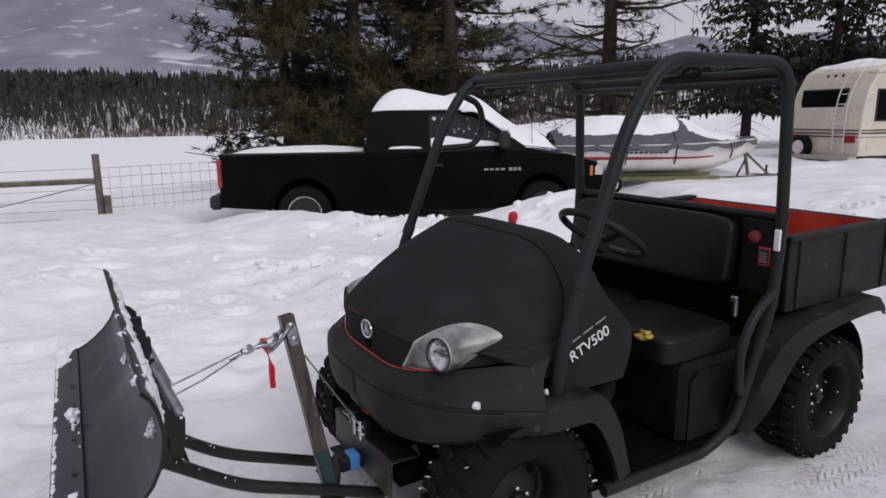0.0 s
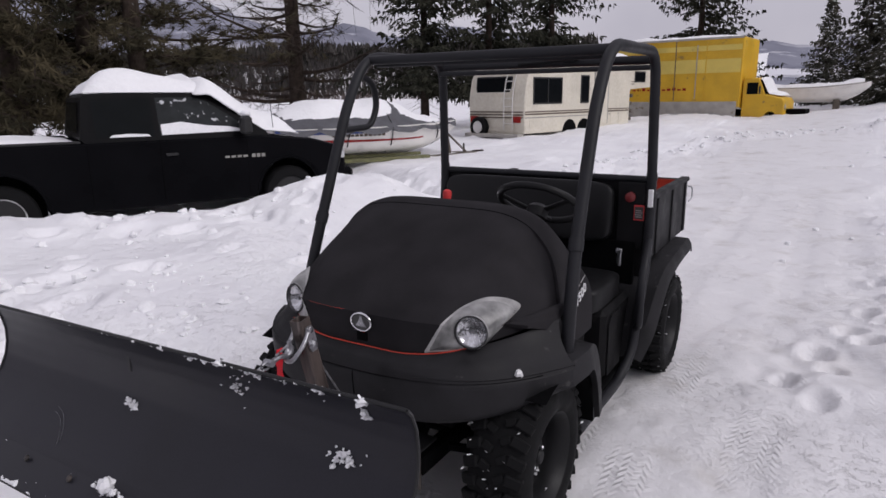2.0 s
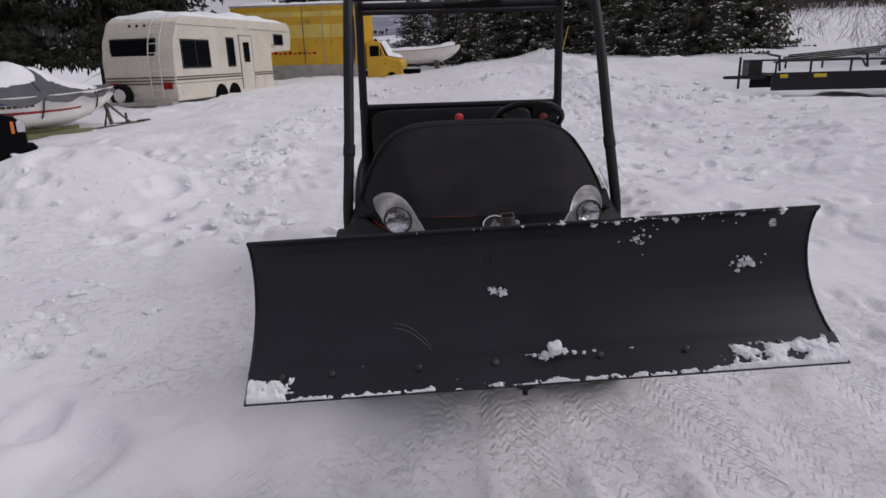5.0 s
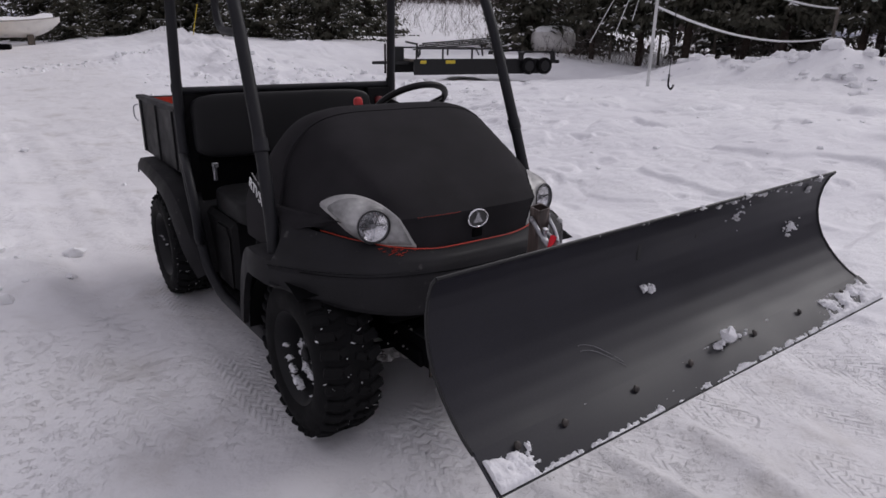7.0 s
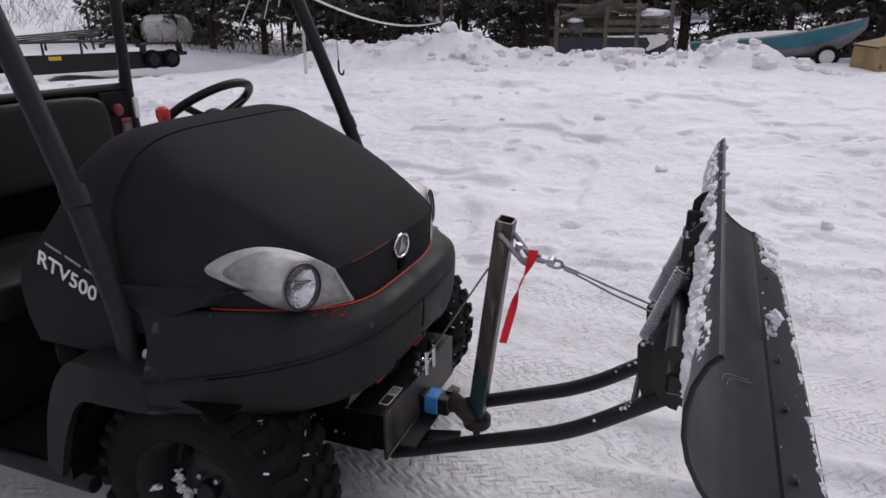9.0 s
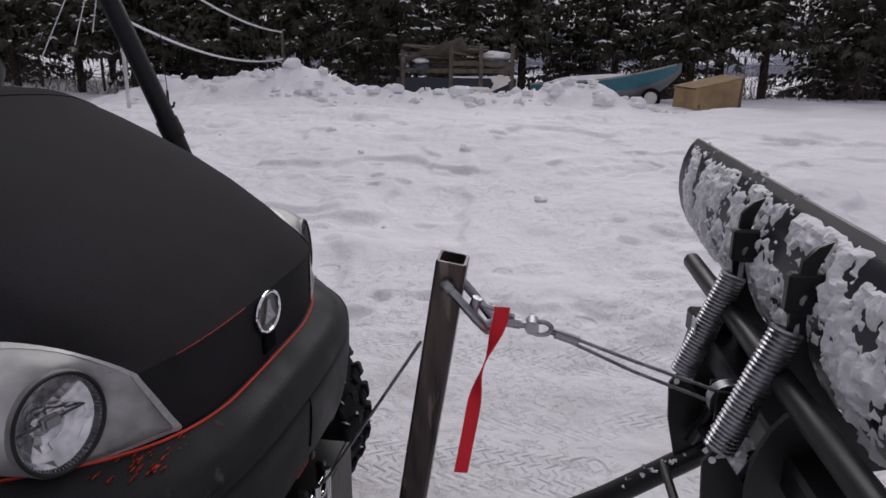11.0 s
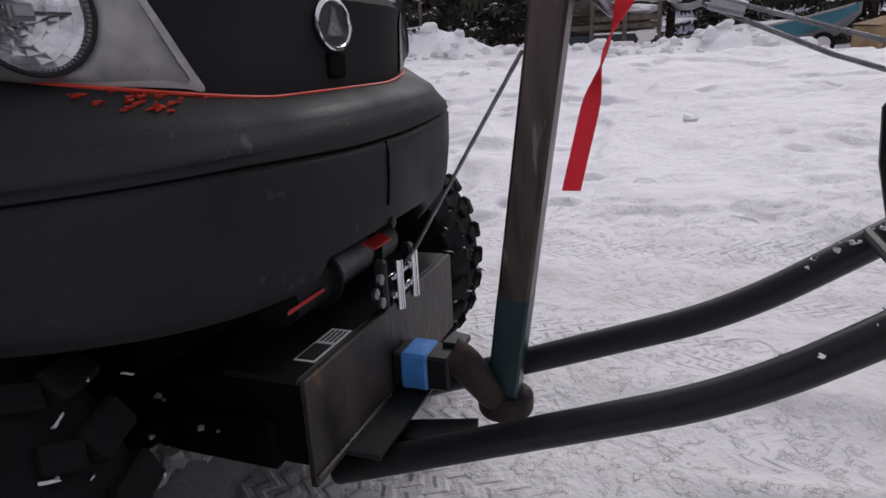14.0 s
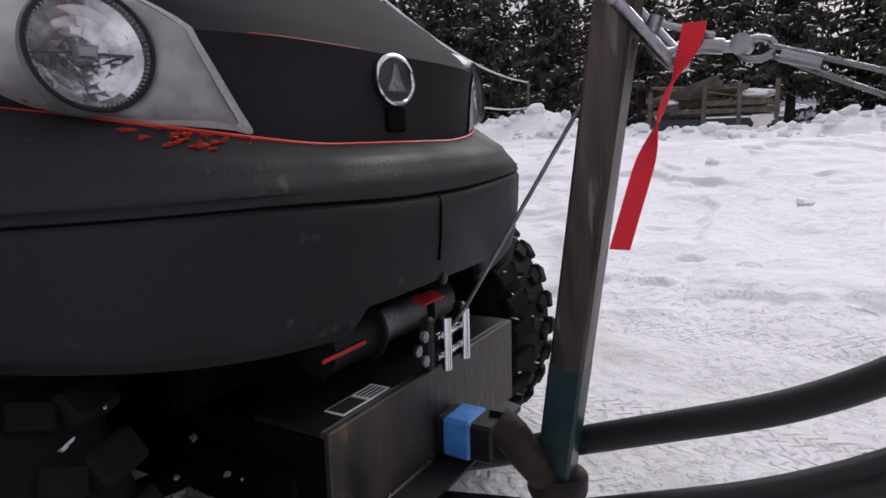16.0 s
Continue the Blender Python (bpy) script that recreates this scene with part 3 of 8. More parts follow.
def snow_chunks():
    """Loose clods on the banks and along the lane's edges."""
    rnd = random.Random(9)
    geos = []
    spots = [(-2.5, 0.85, 0.5), (-4.3, 0.5, 0.7), (-3.3, 1.1, 0.5), (-3.4, 4.0, 2.0), (3.9, 6.0, 2.0), (4.3, 9.0, 2.0), (-5.2, 3.0, 1.6)]
    for k in range(1000):
        if k < 170:
            cx, cy, s = spots[k % len(spots)]
            x, y = rnd.gauss(cx, s * 0.5), rnd.gauss(cy, s * 0.6)
        elif k < 390:
            x, y = rnd.gauss(14.3, 0.75), rnd.uniform(-4, 9)
        elif k < 470:
            x, y = rnd.uniform(-6, 7), rnd.uniform(-2.5, 8)
        elif k >= 860:
            x, y = rnd.gauss(5.6, 1.6), rnd.gauss(13.5, 2.4)
        else:
            i, q = rnd.randrange(len(WINDROW) - 1), rnd.random()
            x = WINDROW[i][0] * (1 - q) + WINDROW[i + 1][0] * q + rnd.gauss(0, 0.3)
            y = WINDROW[i][1] * (1 - q) + WINDROW[i + 1][1] * q + rnd.gauss(0, 0.3)
        if abs(x) < 1.0 and -1.6 < y < 2.6:
            continue
        r = min(rnd.expovariate(42) + 0.010, 0.065) * (2.2 if 170 <= k < 390 else 1)
        if 170 <= k < 215:
            r = rnd.uniform(0.10, 0.22)
        if k >= 860:
            r *= 1.8
        geos.append(blob((x, y, gz_at(x, y) + r * 0.12), r, k, 0.35, 10 if r > 0.1 else 8, 7 if r > 0.1 else 5, 0.7))
    return join(*geos)


single("snow_clods", snow_chunks(), clean_snow, "loose white clods lying on the snow banks", "snow", kind="stuff")

# ---- the utility vehicle: it faces -y, its front axle over the origin ----
rtv = thing("utility_vehicle", "matt black two-seat utility vehicle with open roll cage and cargo bed", "vehicle")
HOOD = [(-0.287, 0.722), (-0.286, 0.77), (-0.286, 0.815), (-0.287, 0.840), (-0.258, 0.868), (-0.19, 0.922), (-0.10, 0.982), (0.0, 1.040),
        (0.10, 1.090), (0.18, 1.126), (0.238, 1.149)]


def on_profile(pr, v):
    k = min(int(v * (len(pr) - 1)), len(pr) - 2)
    t = v * (len(pr) - 1) - k
    return pr[k][0] * (1 - t) + pr[k + 1][0] * t, pr[k][1] * (1 - t) + pr[k + 1][1] * t


def hood_at(s, v):
    """A point of the hood: s across from -1 to 1, v from the red edge up to the cowl."""
    y, z = on_profile(HOOD, v)
    w = float(step(v, 0.1, 0.95))
    a = abs(s)
    drop = 0.012 * float(step(a * 0.60 - (0.24 + 0.17 * v), 0.0, 0.05)) * float(step(v, 0.3, 0.45))
    return Vector((s * (0.585 + 0.012 * w), y + 0.47 * (1 - 0.92 * w) * a ** 4.0, z - 0.38 * w * a ** 5.2 - drop + 0.115 * max(a - 0.25, 0) ** 1.5 * (1 - float(step(v, 0.0, 0.3)))))


def hood_out(s, v, d):
    p = hood_at(s, v)
    e = 0.004
    n = (hood_at(s + e, v) - hood_at(s - e, v)).cross(hood_at(s, min(v + e, 1)) - hood_at(s, max(v - e, 0)))
    n.normalize()
    if n.y > 0 and n.z < 0.2:
        n = -n
    return p + n * d


def lamp_axis(sg):
    return Vector((0.405 if sg > 0 else -0.390, -0.203, 0.813)), Vector((sg * 0.22, -1.0, 0.10)).normalized()


def eye_outline(n=6):
    """The headlight's almond outline as (share of the half width, height), a low inner tip and a long outer one."""
    pts = [(0.445, 0.737), (0.465, 0.762), (0.525, 0.828), (0.590, 0.880), (0.675, 0.903), (0.755, 0.898), (0.815, 0.878), (0.836, 0.860), (0.822, 0.838), (0.785, 0.803), (0.740, 0.772), (0.690, 0.757), (0.600, 0.748), (0.490, 0.741)]
    m, out = len(pts), []
    for i in range(m):
        p0, p1, p2, p3 = (Vector(pts[(i + k) % m]) for k in (-1, 0, 1, 2))
        for k in range(n):
            t = k / n
            out.append(0.5 * (2 * p1 + (p2 - p0) * t + (2 * p0 - 5 * p1 + 4 * p2 - p3) * t * t + (3 * p1 - p0 - 3 * p2 + p3) * t ** 3))
    return out


EYE = eye_outline()


def in_eye(x, z, grow=0.96):
    """Whether a point of the hood, by its share of the half width and its height, lies in the headlight."""
    cx_, cz_ = 0.67, 0.825
    x, z = cx_ + (x - cx_) / grow, cz_ + (z - cz_) / grow
    inside = False
    for p, q in zip(EYE, EYE[1:] + EYE[:1]):
        if (p.y > z) != (q.y > z) and x < p.x + (z - p.y) / (q.y - p.y) * (q.x - p.x):
            inside = not inside
    return inside


def pierced(geo):
    """The hood skin with an opening for each headlight."""
    vs, fs = geo
    keep = []
    for f in fs:
        m = sum((Vector(vs[i]) for i in f), Vector()) / len(f)
        if not (m.y < 0.05 and in_eye(abs(m.x) / 0.588, m.z)):
            keep.append(f)
    return vs, keep


part("hood", pierced(shell(grid(lambda u, v: hood_at(2 * u - 1, v), 96, 60), 0.012, (0, 0.2, 0.6))), wrap_black, rtv, "matt black sprayed hood with a raised centre panel")


def cowl_at(u, v):
    s = 2 * u - 1
    y, z = on_profile([(0.246, 1.151), (0.28, 1.163), (0.33, 1.166), (0.38, 1.155), (0.42, 1.125)], v)
    a = abs(s)
    bottom = 0.66
    wide = 0.600 + 0.012 * float(step(a, 0.8, 1.0))
    p_ = Vector((s * wide, y, z - (z - bottom) * (0.75 * a ** 5.2 + 0.25 * a ** 16)))
    low = float(step(1.02 - p_.z, 0.0, 0.22))
    p_.y += low * (0.095 * v * math.sin(math.pi * min(max((1.05 - p_.z) / 0.42, 0), 1)) - 0.075 * (1 - v))
    return p_


part("cowl", shell(grid(cowl_at, 130, 8), 0.012, (0, 0.33, 0.6)), wrap_black, rtv)
# model letters on the cowl sides
for sg in (-1, 1):
    lt = lettering("RTV500", 0.058, 0.0015)
    if sg > 0:
        m = Matrix.Translation((0.6065, 0.197, 0.765)) @ Matrix(((0, -1, 0, 0), (1, 0, 0, 0), (0, 0, 1, 0), (0, 0, 0, 1))) @ pose(0, 0, 0, 0, -23, 0)
    else:
        m = Matrix.Translation((-0.6065, 0.400, 0.872)) @ Matrix(((0, 1, 0, 0), (-1, 0, 0, 0), (0, 0, 1, 0), (0, 0, 0, 1))) @ pose(0, 0, 0, 0, 24, 0)
    part("model_lettering", moved(lt, m), white_decal, rtv, "white serif model letters", smooth=0)
    bars = [rbox(0.02 + 0.062 * k, 0.02 + 0.062 * k + 0.05, -0.001, 0.001, 0.066, 0.0715, 0.0005) for k in range(3)]
    part("script_line", moved(join(*bars), m), grey_print, rtv, smooth=0)
# dark pocket where the cage leg passes into the fender, with its bare red rim
for sg in (-1, 1):
    # the pocket's shade is a solid near-black box
    part("leg_pocket", rbox(sg * 0.47, sg * 0.555, 0.15, 0.31, 0.655, 0.75, 0.01), void_shade, rtv)
part("pocket_rim", tube([hood_out(-0.995, 0.02 + 0.03 * k, 0.0015) for k in range(8)], 0.003, 6), red_line, rtv)

# bumper ring: an upper lip, a groove, and a deep lower skirt
BUMP = [(-0.282, 0.722), (-0.306, 0.716), (-0.338, 0.700), (-0.352, 0.672), (-0.357, 0.645), (-0.350, 0.639), (-0.357, 0.633), (-0.355, 0.585), (-0.348, 0.53), (-0.341, 0.503), (-0.326, 0.485)]


def bump_at(s, v):
    y, z = on_profile(BUMP, v)
    a = abs(s)
    w = 0.60 + 0.09 * float(step(v, 0.05, 0.40))
    side = (0.40 - 0.05 * v) * a ** 3.7
    z2 = z + (0.11 * a ** 2.6) * float(step(v, 0.55, 1.0)) + (0.010 + 0.012 * float(step(a, 0.05, 0.5))) * math.exp(-((v - 0.5) / 0.20) ** 2)
    z2 += 0.115 * max(a - 0.25, 0) ** 1.5 * (1 - float(step(v, 0.0, 0.3)))
    if v > 0.62 and -0.235 < s < 0.23:  # the cut-out for the winch
        z2 = max(z2, 0.523)
    return Vector((s * w, y + side, z2))


part("bumper", shell(grid(lambda u, v: bump_at(2 * u - 1, v), 80, 30), 0.010, (0, 0.2, 0.6)), black_plastic, rtv, "deep scuffed black plastic bumper skirt")
part("bumper_groove", tube([bump_at(s_ / 40, 0.5) + Vector((0, -0.0005, 0)) for s_ in range(-36, 37)], 0.0030, 6), void_shade, rtv)
part("bumper_seam", tube([bump_at(0.005, 0.55 + 0.07 * k) + Vector((0, -0.001, 0)) for k in range(4)], 0.0022, 6), void_shade, rtv)
red_pts = [hood_at(s / 30, 0.0) + Vector((0, -0.006, -0.002)) for s in range(-26, 22)]
part("hood_edge", tube(red_pts, 0.0023, 6), red_line, rtv, "bare red paint along the hood's lower edge")
top_red = [hood_out(s / 30, 0.30, 0.002) for s in range(-13, -3)]
part("crease_edge", tube(top_red, 0.0005, 5), red_line, rtv)
rnd = random.Random(3)
for k in range(44):
    s = -0.53 + rnd.gauss(0, 0.045)
    p = bump_at(s, 0.05 + 0.10 * rnd.random()) + Vector((0, -0.001, 0.002))
    part("paint_chip", moved(blob((0, 0, 0), rnd.uniform(0.0010, 0.0042), k, 0.6, 7, 4, 0.8), Matrix.Translation(p) @ pose(0, 0, 0, 35, 0, 0) @ Matrix.Diagonal((1.7, 0.22, 0.8, 1))), red_line, rtv)
for sx, v, r in ((0.83, 0.30, 0.014),):
    p = bump_at(sx, v)
    part("clip", blob(p + Vector((0.004 if sx > 0 else 0, -0.004, 0)), r, int(100 * v), 0.3, 8, 5), white_decal, rtv)
part("screw", lathe([(0.0085, 0), (0.0085, 0.004), (0.003, 0.006)], 10, Matrix.Translation(bump_at(0.03, 0.83) + Vector((0, -0.001, 0))) @ pose(0, 0, 0, 90, 0, 0)), frame_black, rtv)

# badge: a chrome oval ring round a dark face
badge_m = Matrix.Translation((0, -0.290, 0.806)) @ pose(0, 0, 0, 88, 0, 0)
badge_ring = [badge_m @ Vector((0.045 * math.cos(a), 0.033 * math.sin(a), 0.002)) for a in [2 * math.pi * k / 28 for k in range(28)]]
badge = part("badge", tube(badge_ring, 0.0034, 8, loop=True), chrome, rtv, "chrome ring badge")
part("badge_face", lathe([(0.0, 0.001), (0.033, 0.001), (0.033, -0.004)], 24, badge_m @ Matrix.Diagonal((1.32, 0.97, 1, 1))), label_dark, badge)
part("badge_mark", slab([(-0.024, -0.016), (0.024, -0.016), (0.010, 0.002), (0.004, 0.022), (-0.004, 0.022), (-0.010, 0.002)], badge_m @ Matrix.Translation((0, 0, 0.001)), 0.003), lamp_grey, badge)
# near-black block gives the shade of the slot's recess
part("key_slot", rbox(-0.022, 0.024, -0.2925, -0.28, 0.735, 0.768, 0.004), void_shade, rtv)

# headlights: a tapered silver eye with a round lamp
for sg in (-1, 1):
    eye = thing("headlight", "", "")
    eye.parent = rtv
    cs, cv = 0.685, 0.31

    c, ax = lamp_axis(sg)
    lm = Matrix.Translation(c) @ ax.to_track_quat("Z", "Y").to_matrix().to_4x4() @ Matrix.Scale(0.86, 4)
    across = (Vector((sg, 0, 0)) - ax * (sg * ax.x)).normalized()
    above = ax.cross(across)
    above = above if above.z > 0 else -above

    rim_pts = []
    for q in [Vector((0.67 + 1.03 * (e_.x - 0.67), 0.825 + 1.03 * (e_.y - 0.825))) for e_ in EYE]:
        lo_, hi_ = 0.0, 1.0
        for _ in range(24):
            mid = (lo_ + hi_) / 2
            if hood_at(q.x, mid).z < q.y:
                lo_ = mid
            else:
                hi_ = mid
        rim_pts.append(hood_out(sg * q.x, lo_, 0.003))
    turn_at = [math.atan2((p - c).dot(above), (p - c).dot(across)) for p in rim_pts]

    def eye_patch(u, v):
        """From the lamp's rim out to the edge of the housing."""
        k = int(round(u * len(EYE))) % len(EYE)
        inner = c + ax * 0.0065 + (across * math.cos(turn_at[k]) + above * math.sin(turn_at[k])) * 0.0575
        far = (rim_pts[k] - inner).length
        return inner.lerp(rim_pts[k], v) + ax * (0.16 * far * math.sin(math.pi * v) * (1 - 0.4 * v))
    part("housing", grid(lambda u, v, f_=eye_patch: f_(u, 0.82 * v), len(EYE), 12), silver_housing, eye, "oversprayed silver headlight housing")
    part("housing_edge", grid(lambda u, v, f_=eye_patch: f_(u, 0.815 + 0.185 * v) + ax * 0.0012, len(EYE), 3), silver_rim, eye, "pale speckled edge of the housing")
    part("bucket", lathe([(0.072, -0.085), (0.071, -0.03), (0.070, 0.008), (0.0675, 0.0145), (0.0645, 0.013), (0.0635, -0.004)], 40, lm, True), silver_housing, eye)
    # moulded lens rim with fine ribs
    part("lens_gasket", tube([lm @ Vector((0.0655 * math.cos(a), 0.0655 * math.sin(a), 0.0135)) for a in [2 * math.pi * k / 44 for k in range(44)]], 0.0026, 6, loop=True), frame_black, eye, "dark rubber ring")
    ribs = [moved(rbox(0.0595, 0.0640, -0.0010, 0.0010, 0.001, 0.0115, 0.0004), lm @ pose(0, 0, 0, 0, 0, 5 * k)) for k in range(72)]
    part("lens_rim", join(lathe([(0.0645, 0.012), (0.0625, 0.006), (0.0615, -0.004)], 40, lm, True), *ribs), lamp_grey, eye, "ribbed clear plastic lens rim", smooth=0)
    # bowl of flat mirror facets, each a little out of true
    rf = random.Random(7 + sg)
    steps = [0.0, 0.012, 0.022, 0.033, 0.043, 0.053, 0.062]
    bowl_v, bowl_f = [], []
    for j in range(len(steps) - 1):
        m_ = (6, 10, 14, 18, 22, 24)[j]
        for i in range(m_):
            a0, a1 = 2 * math.pi * (i + 0.5 * j) / m_, 2 * math.pi * (i + 1 + 0.5 * j) / m_
            lift = [rf.gauss(0, 0.0004) for _ in range(4)]
            n0 = len(bowl_v)
            for (r_, a_), e_ in zip(((steps[j], a0), (steps[j + 1], a0), (steps[j + 1], a1), (steps[j], a1)), lift):
                bowl_v.append(tuple(lm @ Vector((r_ * math.cos(a_), r_ * math.sin(a_), -0.030 + 7.5 * r_ * r_ + e_))))
            bowl_f.append((n0, n0 + 1, n0 + 2, n0 + 3))
    part("reflector", (bowl_v, bowl_f), lamp_mirror, eye, "faceted silvered lamp bowl", smooth=0)
    part("bulb_shield", join(moved(rbox(-0.013, 0.013, -0.009, 0.009, -0.012, -0.004, 0.002), lm), moved(rbox(-0.010, 0.010, -0.006, 0.006, -0.004, 0.001, 0.001), lm)), lamp_grey, eye, smooth=0)
    part("shield_stem", moved(rbox(-0.055, 0.055, -0.0016, 0.0016, -0.013, -0.008, 0.0006), lm), shade_mirror, eye, smooth=0)
    part("lens", lathe([(0.0, 0.018), (0.03, 0.0165), (0.05, 0.0135), (0.0645, 0.010)], 36, lm, True), lens_glass, eye, "clear round lens")

# front fenders
for sg in (-1, 1):
    A = spline([(0.46, -0.16, 0.655), (0.51, 0.0, 0.668), (0.54, 0.13, 0.672), (0.54, 0.25, 0.655), (0.545, 0.34, 0.50), (0.55, 0.42, 0.315)], 5)
    Bq = spline([(0.565, -0.15, 0.640), (0.655, 0.0, 0.660), (0.690, 0.14, 0.672), (0.685, 0.265, 0.662), (0.68, 0.365, 0.53), (0.675, 0.435, 0.315)], 5)
    C = spline([(0.565, -0.165, 0.602), (0.672, -0.01, 0.582), (0.708, 0.12, 0.592), (0.702, 0.222, 0.575), (0.694, 0.305, 0.46), (0.684, 0.375, 0.305)], 5)
    D = [c + (a - c) * 0.18 + Vector((0, 0, -0.01)) for a, c in zip(A, C)]

    def fender(u, v, sg=sg, A=A, Bq=Bq, C=C, D=D):
        k = min(int(round(u * (len(A) - 1))), len(A) - 1)
        row = (A[k], A[k] * 0.4 + Bq[k] * 0.6 + Vector((0, 0, 0.008)), Bq[k], Bq[k] * 0.35 + C[k] * 0.65, C[k], D[k])
        p = row[int(round(v * 5))]
        return (sg * p.x, p.y, p.z)
    part("front_fender", thick(grid(fender, len(A) - 1, 5), 0.009), black_plastic, rtv, "scuffed black plastic fender flare", smooth=50)
    part("fender_liner", grid(lambda u, v, sg=sg: (sg * (0.30 + 0.36 * v), 0.37 * math.cos(math.pi * (0.02 + 0.62 * u)), 0.26 + 0.36 * math.sin(math.pi * (0.02 + 0.62 * u))), 14, 3), void_shade, rtv)
    part("fender_clip", blob((sg * 0.612, 0.085, 0.688), 0.010, 4, 0.3, 8, 5), white_decal, rtv)


# wheels
def wheel(x, y, r, w, sg, name):
    m = Matrix.Translation((x, y, r - 0.022)) @ Matrix(((0, 0, sg, 0), (0, 1, 0, 0), (-sg, 0, 0, 0), (0, 0, 0, 1)))
    top = thing(name, "", "")
    top.parent = rtv
    h = w / 2
    prof = [(0.172, -h * 0.8), (0.185, -h * 0.92), (0.215, -h), (0.25, -h * 0.98), (r - 0.030, -h * 0.86), (r - 0.016, -h * 0.66), (r - 0.013, 0), (r - 0.016, h * 0.66),
            (r - 0.030, h * 0.86), (0.25, h * 0.98), (0.215, h), (0.185, h * 0.92), (0.172, h * 0.8)]
    tyre = part("tyre", lathe(prof, 44, m, True), rubber, top)
    block = {}
    n = 30
    for key, geo_ in (("centre_lug", rbox(-0.012, 0.010, -0.014, 0.014, -0.020, 0.020, 0.003)), ("shoulder_lug", rbox(-0.020, 0.010, -0.019, 0.019, -0.034, 0.030, 0.005))):
        block[key] = mesh_of(key, geo_, rubber, 0)
    for k in range(n):
        for side in (-1, 1):
            a = 360 * (k + (0.5 if side > 0 else 0)) / n
            for key, q_ in (("centre_lug", pose(r - 0.012, 0, side * h * 0.26, 24 * side, 0, 0)), ("shoulder_lug", pose(r - 0.016, 0, side * h * 0.70, -14 * side, 0, 0) @ pose(0, 0, 0, 0, -16 * side, 0))):
                lug = new(key, block[key])
                lug.parent = tyre
                lug.matrix_basis = m @ pose(0, 0, 0, 0, 0, a) @ q_
    rnd_ = random.Random(int(1000 * abs(x) + 100 * y + sg))
    bits = []
    for k in range(120):
        a, zz = rnd_.uniform(0, 2 * math.pi), rnd_.uniform(-h, h)
        p = m @ Vector(((r - 0.013) * math.cos(a), (r - 0.013) * math.sin(a), zz))
        q_ = rnd_.uniform(0.002, 0.0055)
        fleck = blob((0, 0, 0), q_, k, 0.8, 6, 4, 0.45)
        bits.append(moved(fleck, Matrix.Translation(p) @ pose(0, 0, 0, rnd_.uniform(0, 180), 0, rnd_.uniform(0, 180)) @ Matrix.Diagonal((rnd_.uniform(1, 3.2), 0.7, 0.7, 1))))
    for k in range(60 if sg < 0 and y < 1 else 9):
        a = rnd_.gauss(2.5, 0.4) if sg < 0 else rnd_.gauss(0.2, 0.8)
        q_ = rnd_.uniform(0.115, 0.165)
        p = m @ Vector((q_ * math.cos(a), q_ * math.sin(a), h * (0.10 + 0.45 * (q_ > 0.148))))
        bits.append(blob(p, rnd_.uniform(0.004, 0.018) * (1.0 if sg < 0 and y < 1 else 0.5), k + 50, 0.7, 8, 5, 0.6))
    tagged(part("tread_snow", join(*bits), crusty_snow, top, "snow packed between the lugs"), kind="stuff")
    rim = part("rim", lathe([(0.174, -h * 0.8), (0.168, -h * 0.5), (0.152, -h * 0.3), (0.148, h * 0.2), (0.156, h * 0.55), (0.174, h * 0.84), (0.181, h * 0.90), (0.176, h * 0.84),
                             (0.158, h * 0.50), (0.144, h * 0.0), (0.135, -h * 0.05), (0.075, h * 0.28), (0.055, h * 0.30), (0.0, h * 0.30)], 32, m), rim_black, top, "black steel rim")
    for k in range(8):
        a = 2 * math.pi * k / 8
        # no opening here: a near-black plug carries the hole's shade
        part("rim_hole", lathe([(0.015, -0.006), (0.015, 0.004)], 4, m @ Matrix.Translation((0.106 * math.cos(a), 0.106 * math.sin(a), h * 0.11)) @ pose(0, 0, 0, 0, 0, math.degrees(a))), void_shade, rim)
        if k > 4:
            continue
        a = 2 * math.pi * k / 5
        part("lug_nut", lathe([(0.009, 0), (0.009, 0.012), (0.005, 0.016)], 6, m @ Matrix.Translation((0.045 * math.cos(a + .6), 0.045 * math.sin(a + .6), h * 0.30))), zinc, rim)
    part("hub_cap", lathe([(0.028, h * 0.30), (0.028, h * 0.48), (0.022, h * 0.54), (0, h * 0.54)], 16, m), rim_black, rim)


FR, RR = 0.312, 0.300
for sg in (-1, 1):
    wheel(sg * 0.525, 0.0, FR, 0.23, sg, "front_wheel")
    wheel(sg * 0.565, 1.735, RR, 0.25, sg, "rear_wheel")

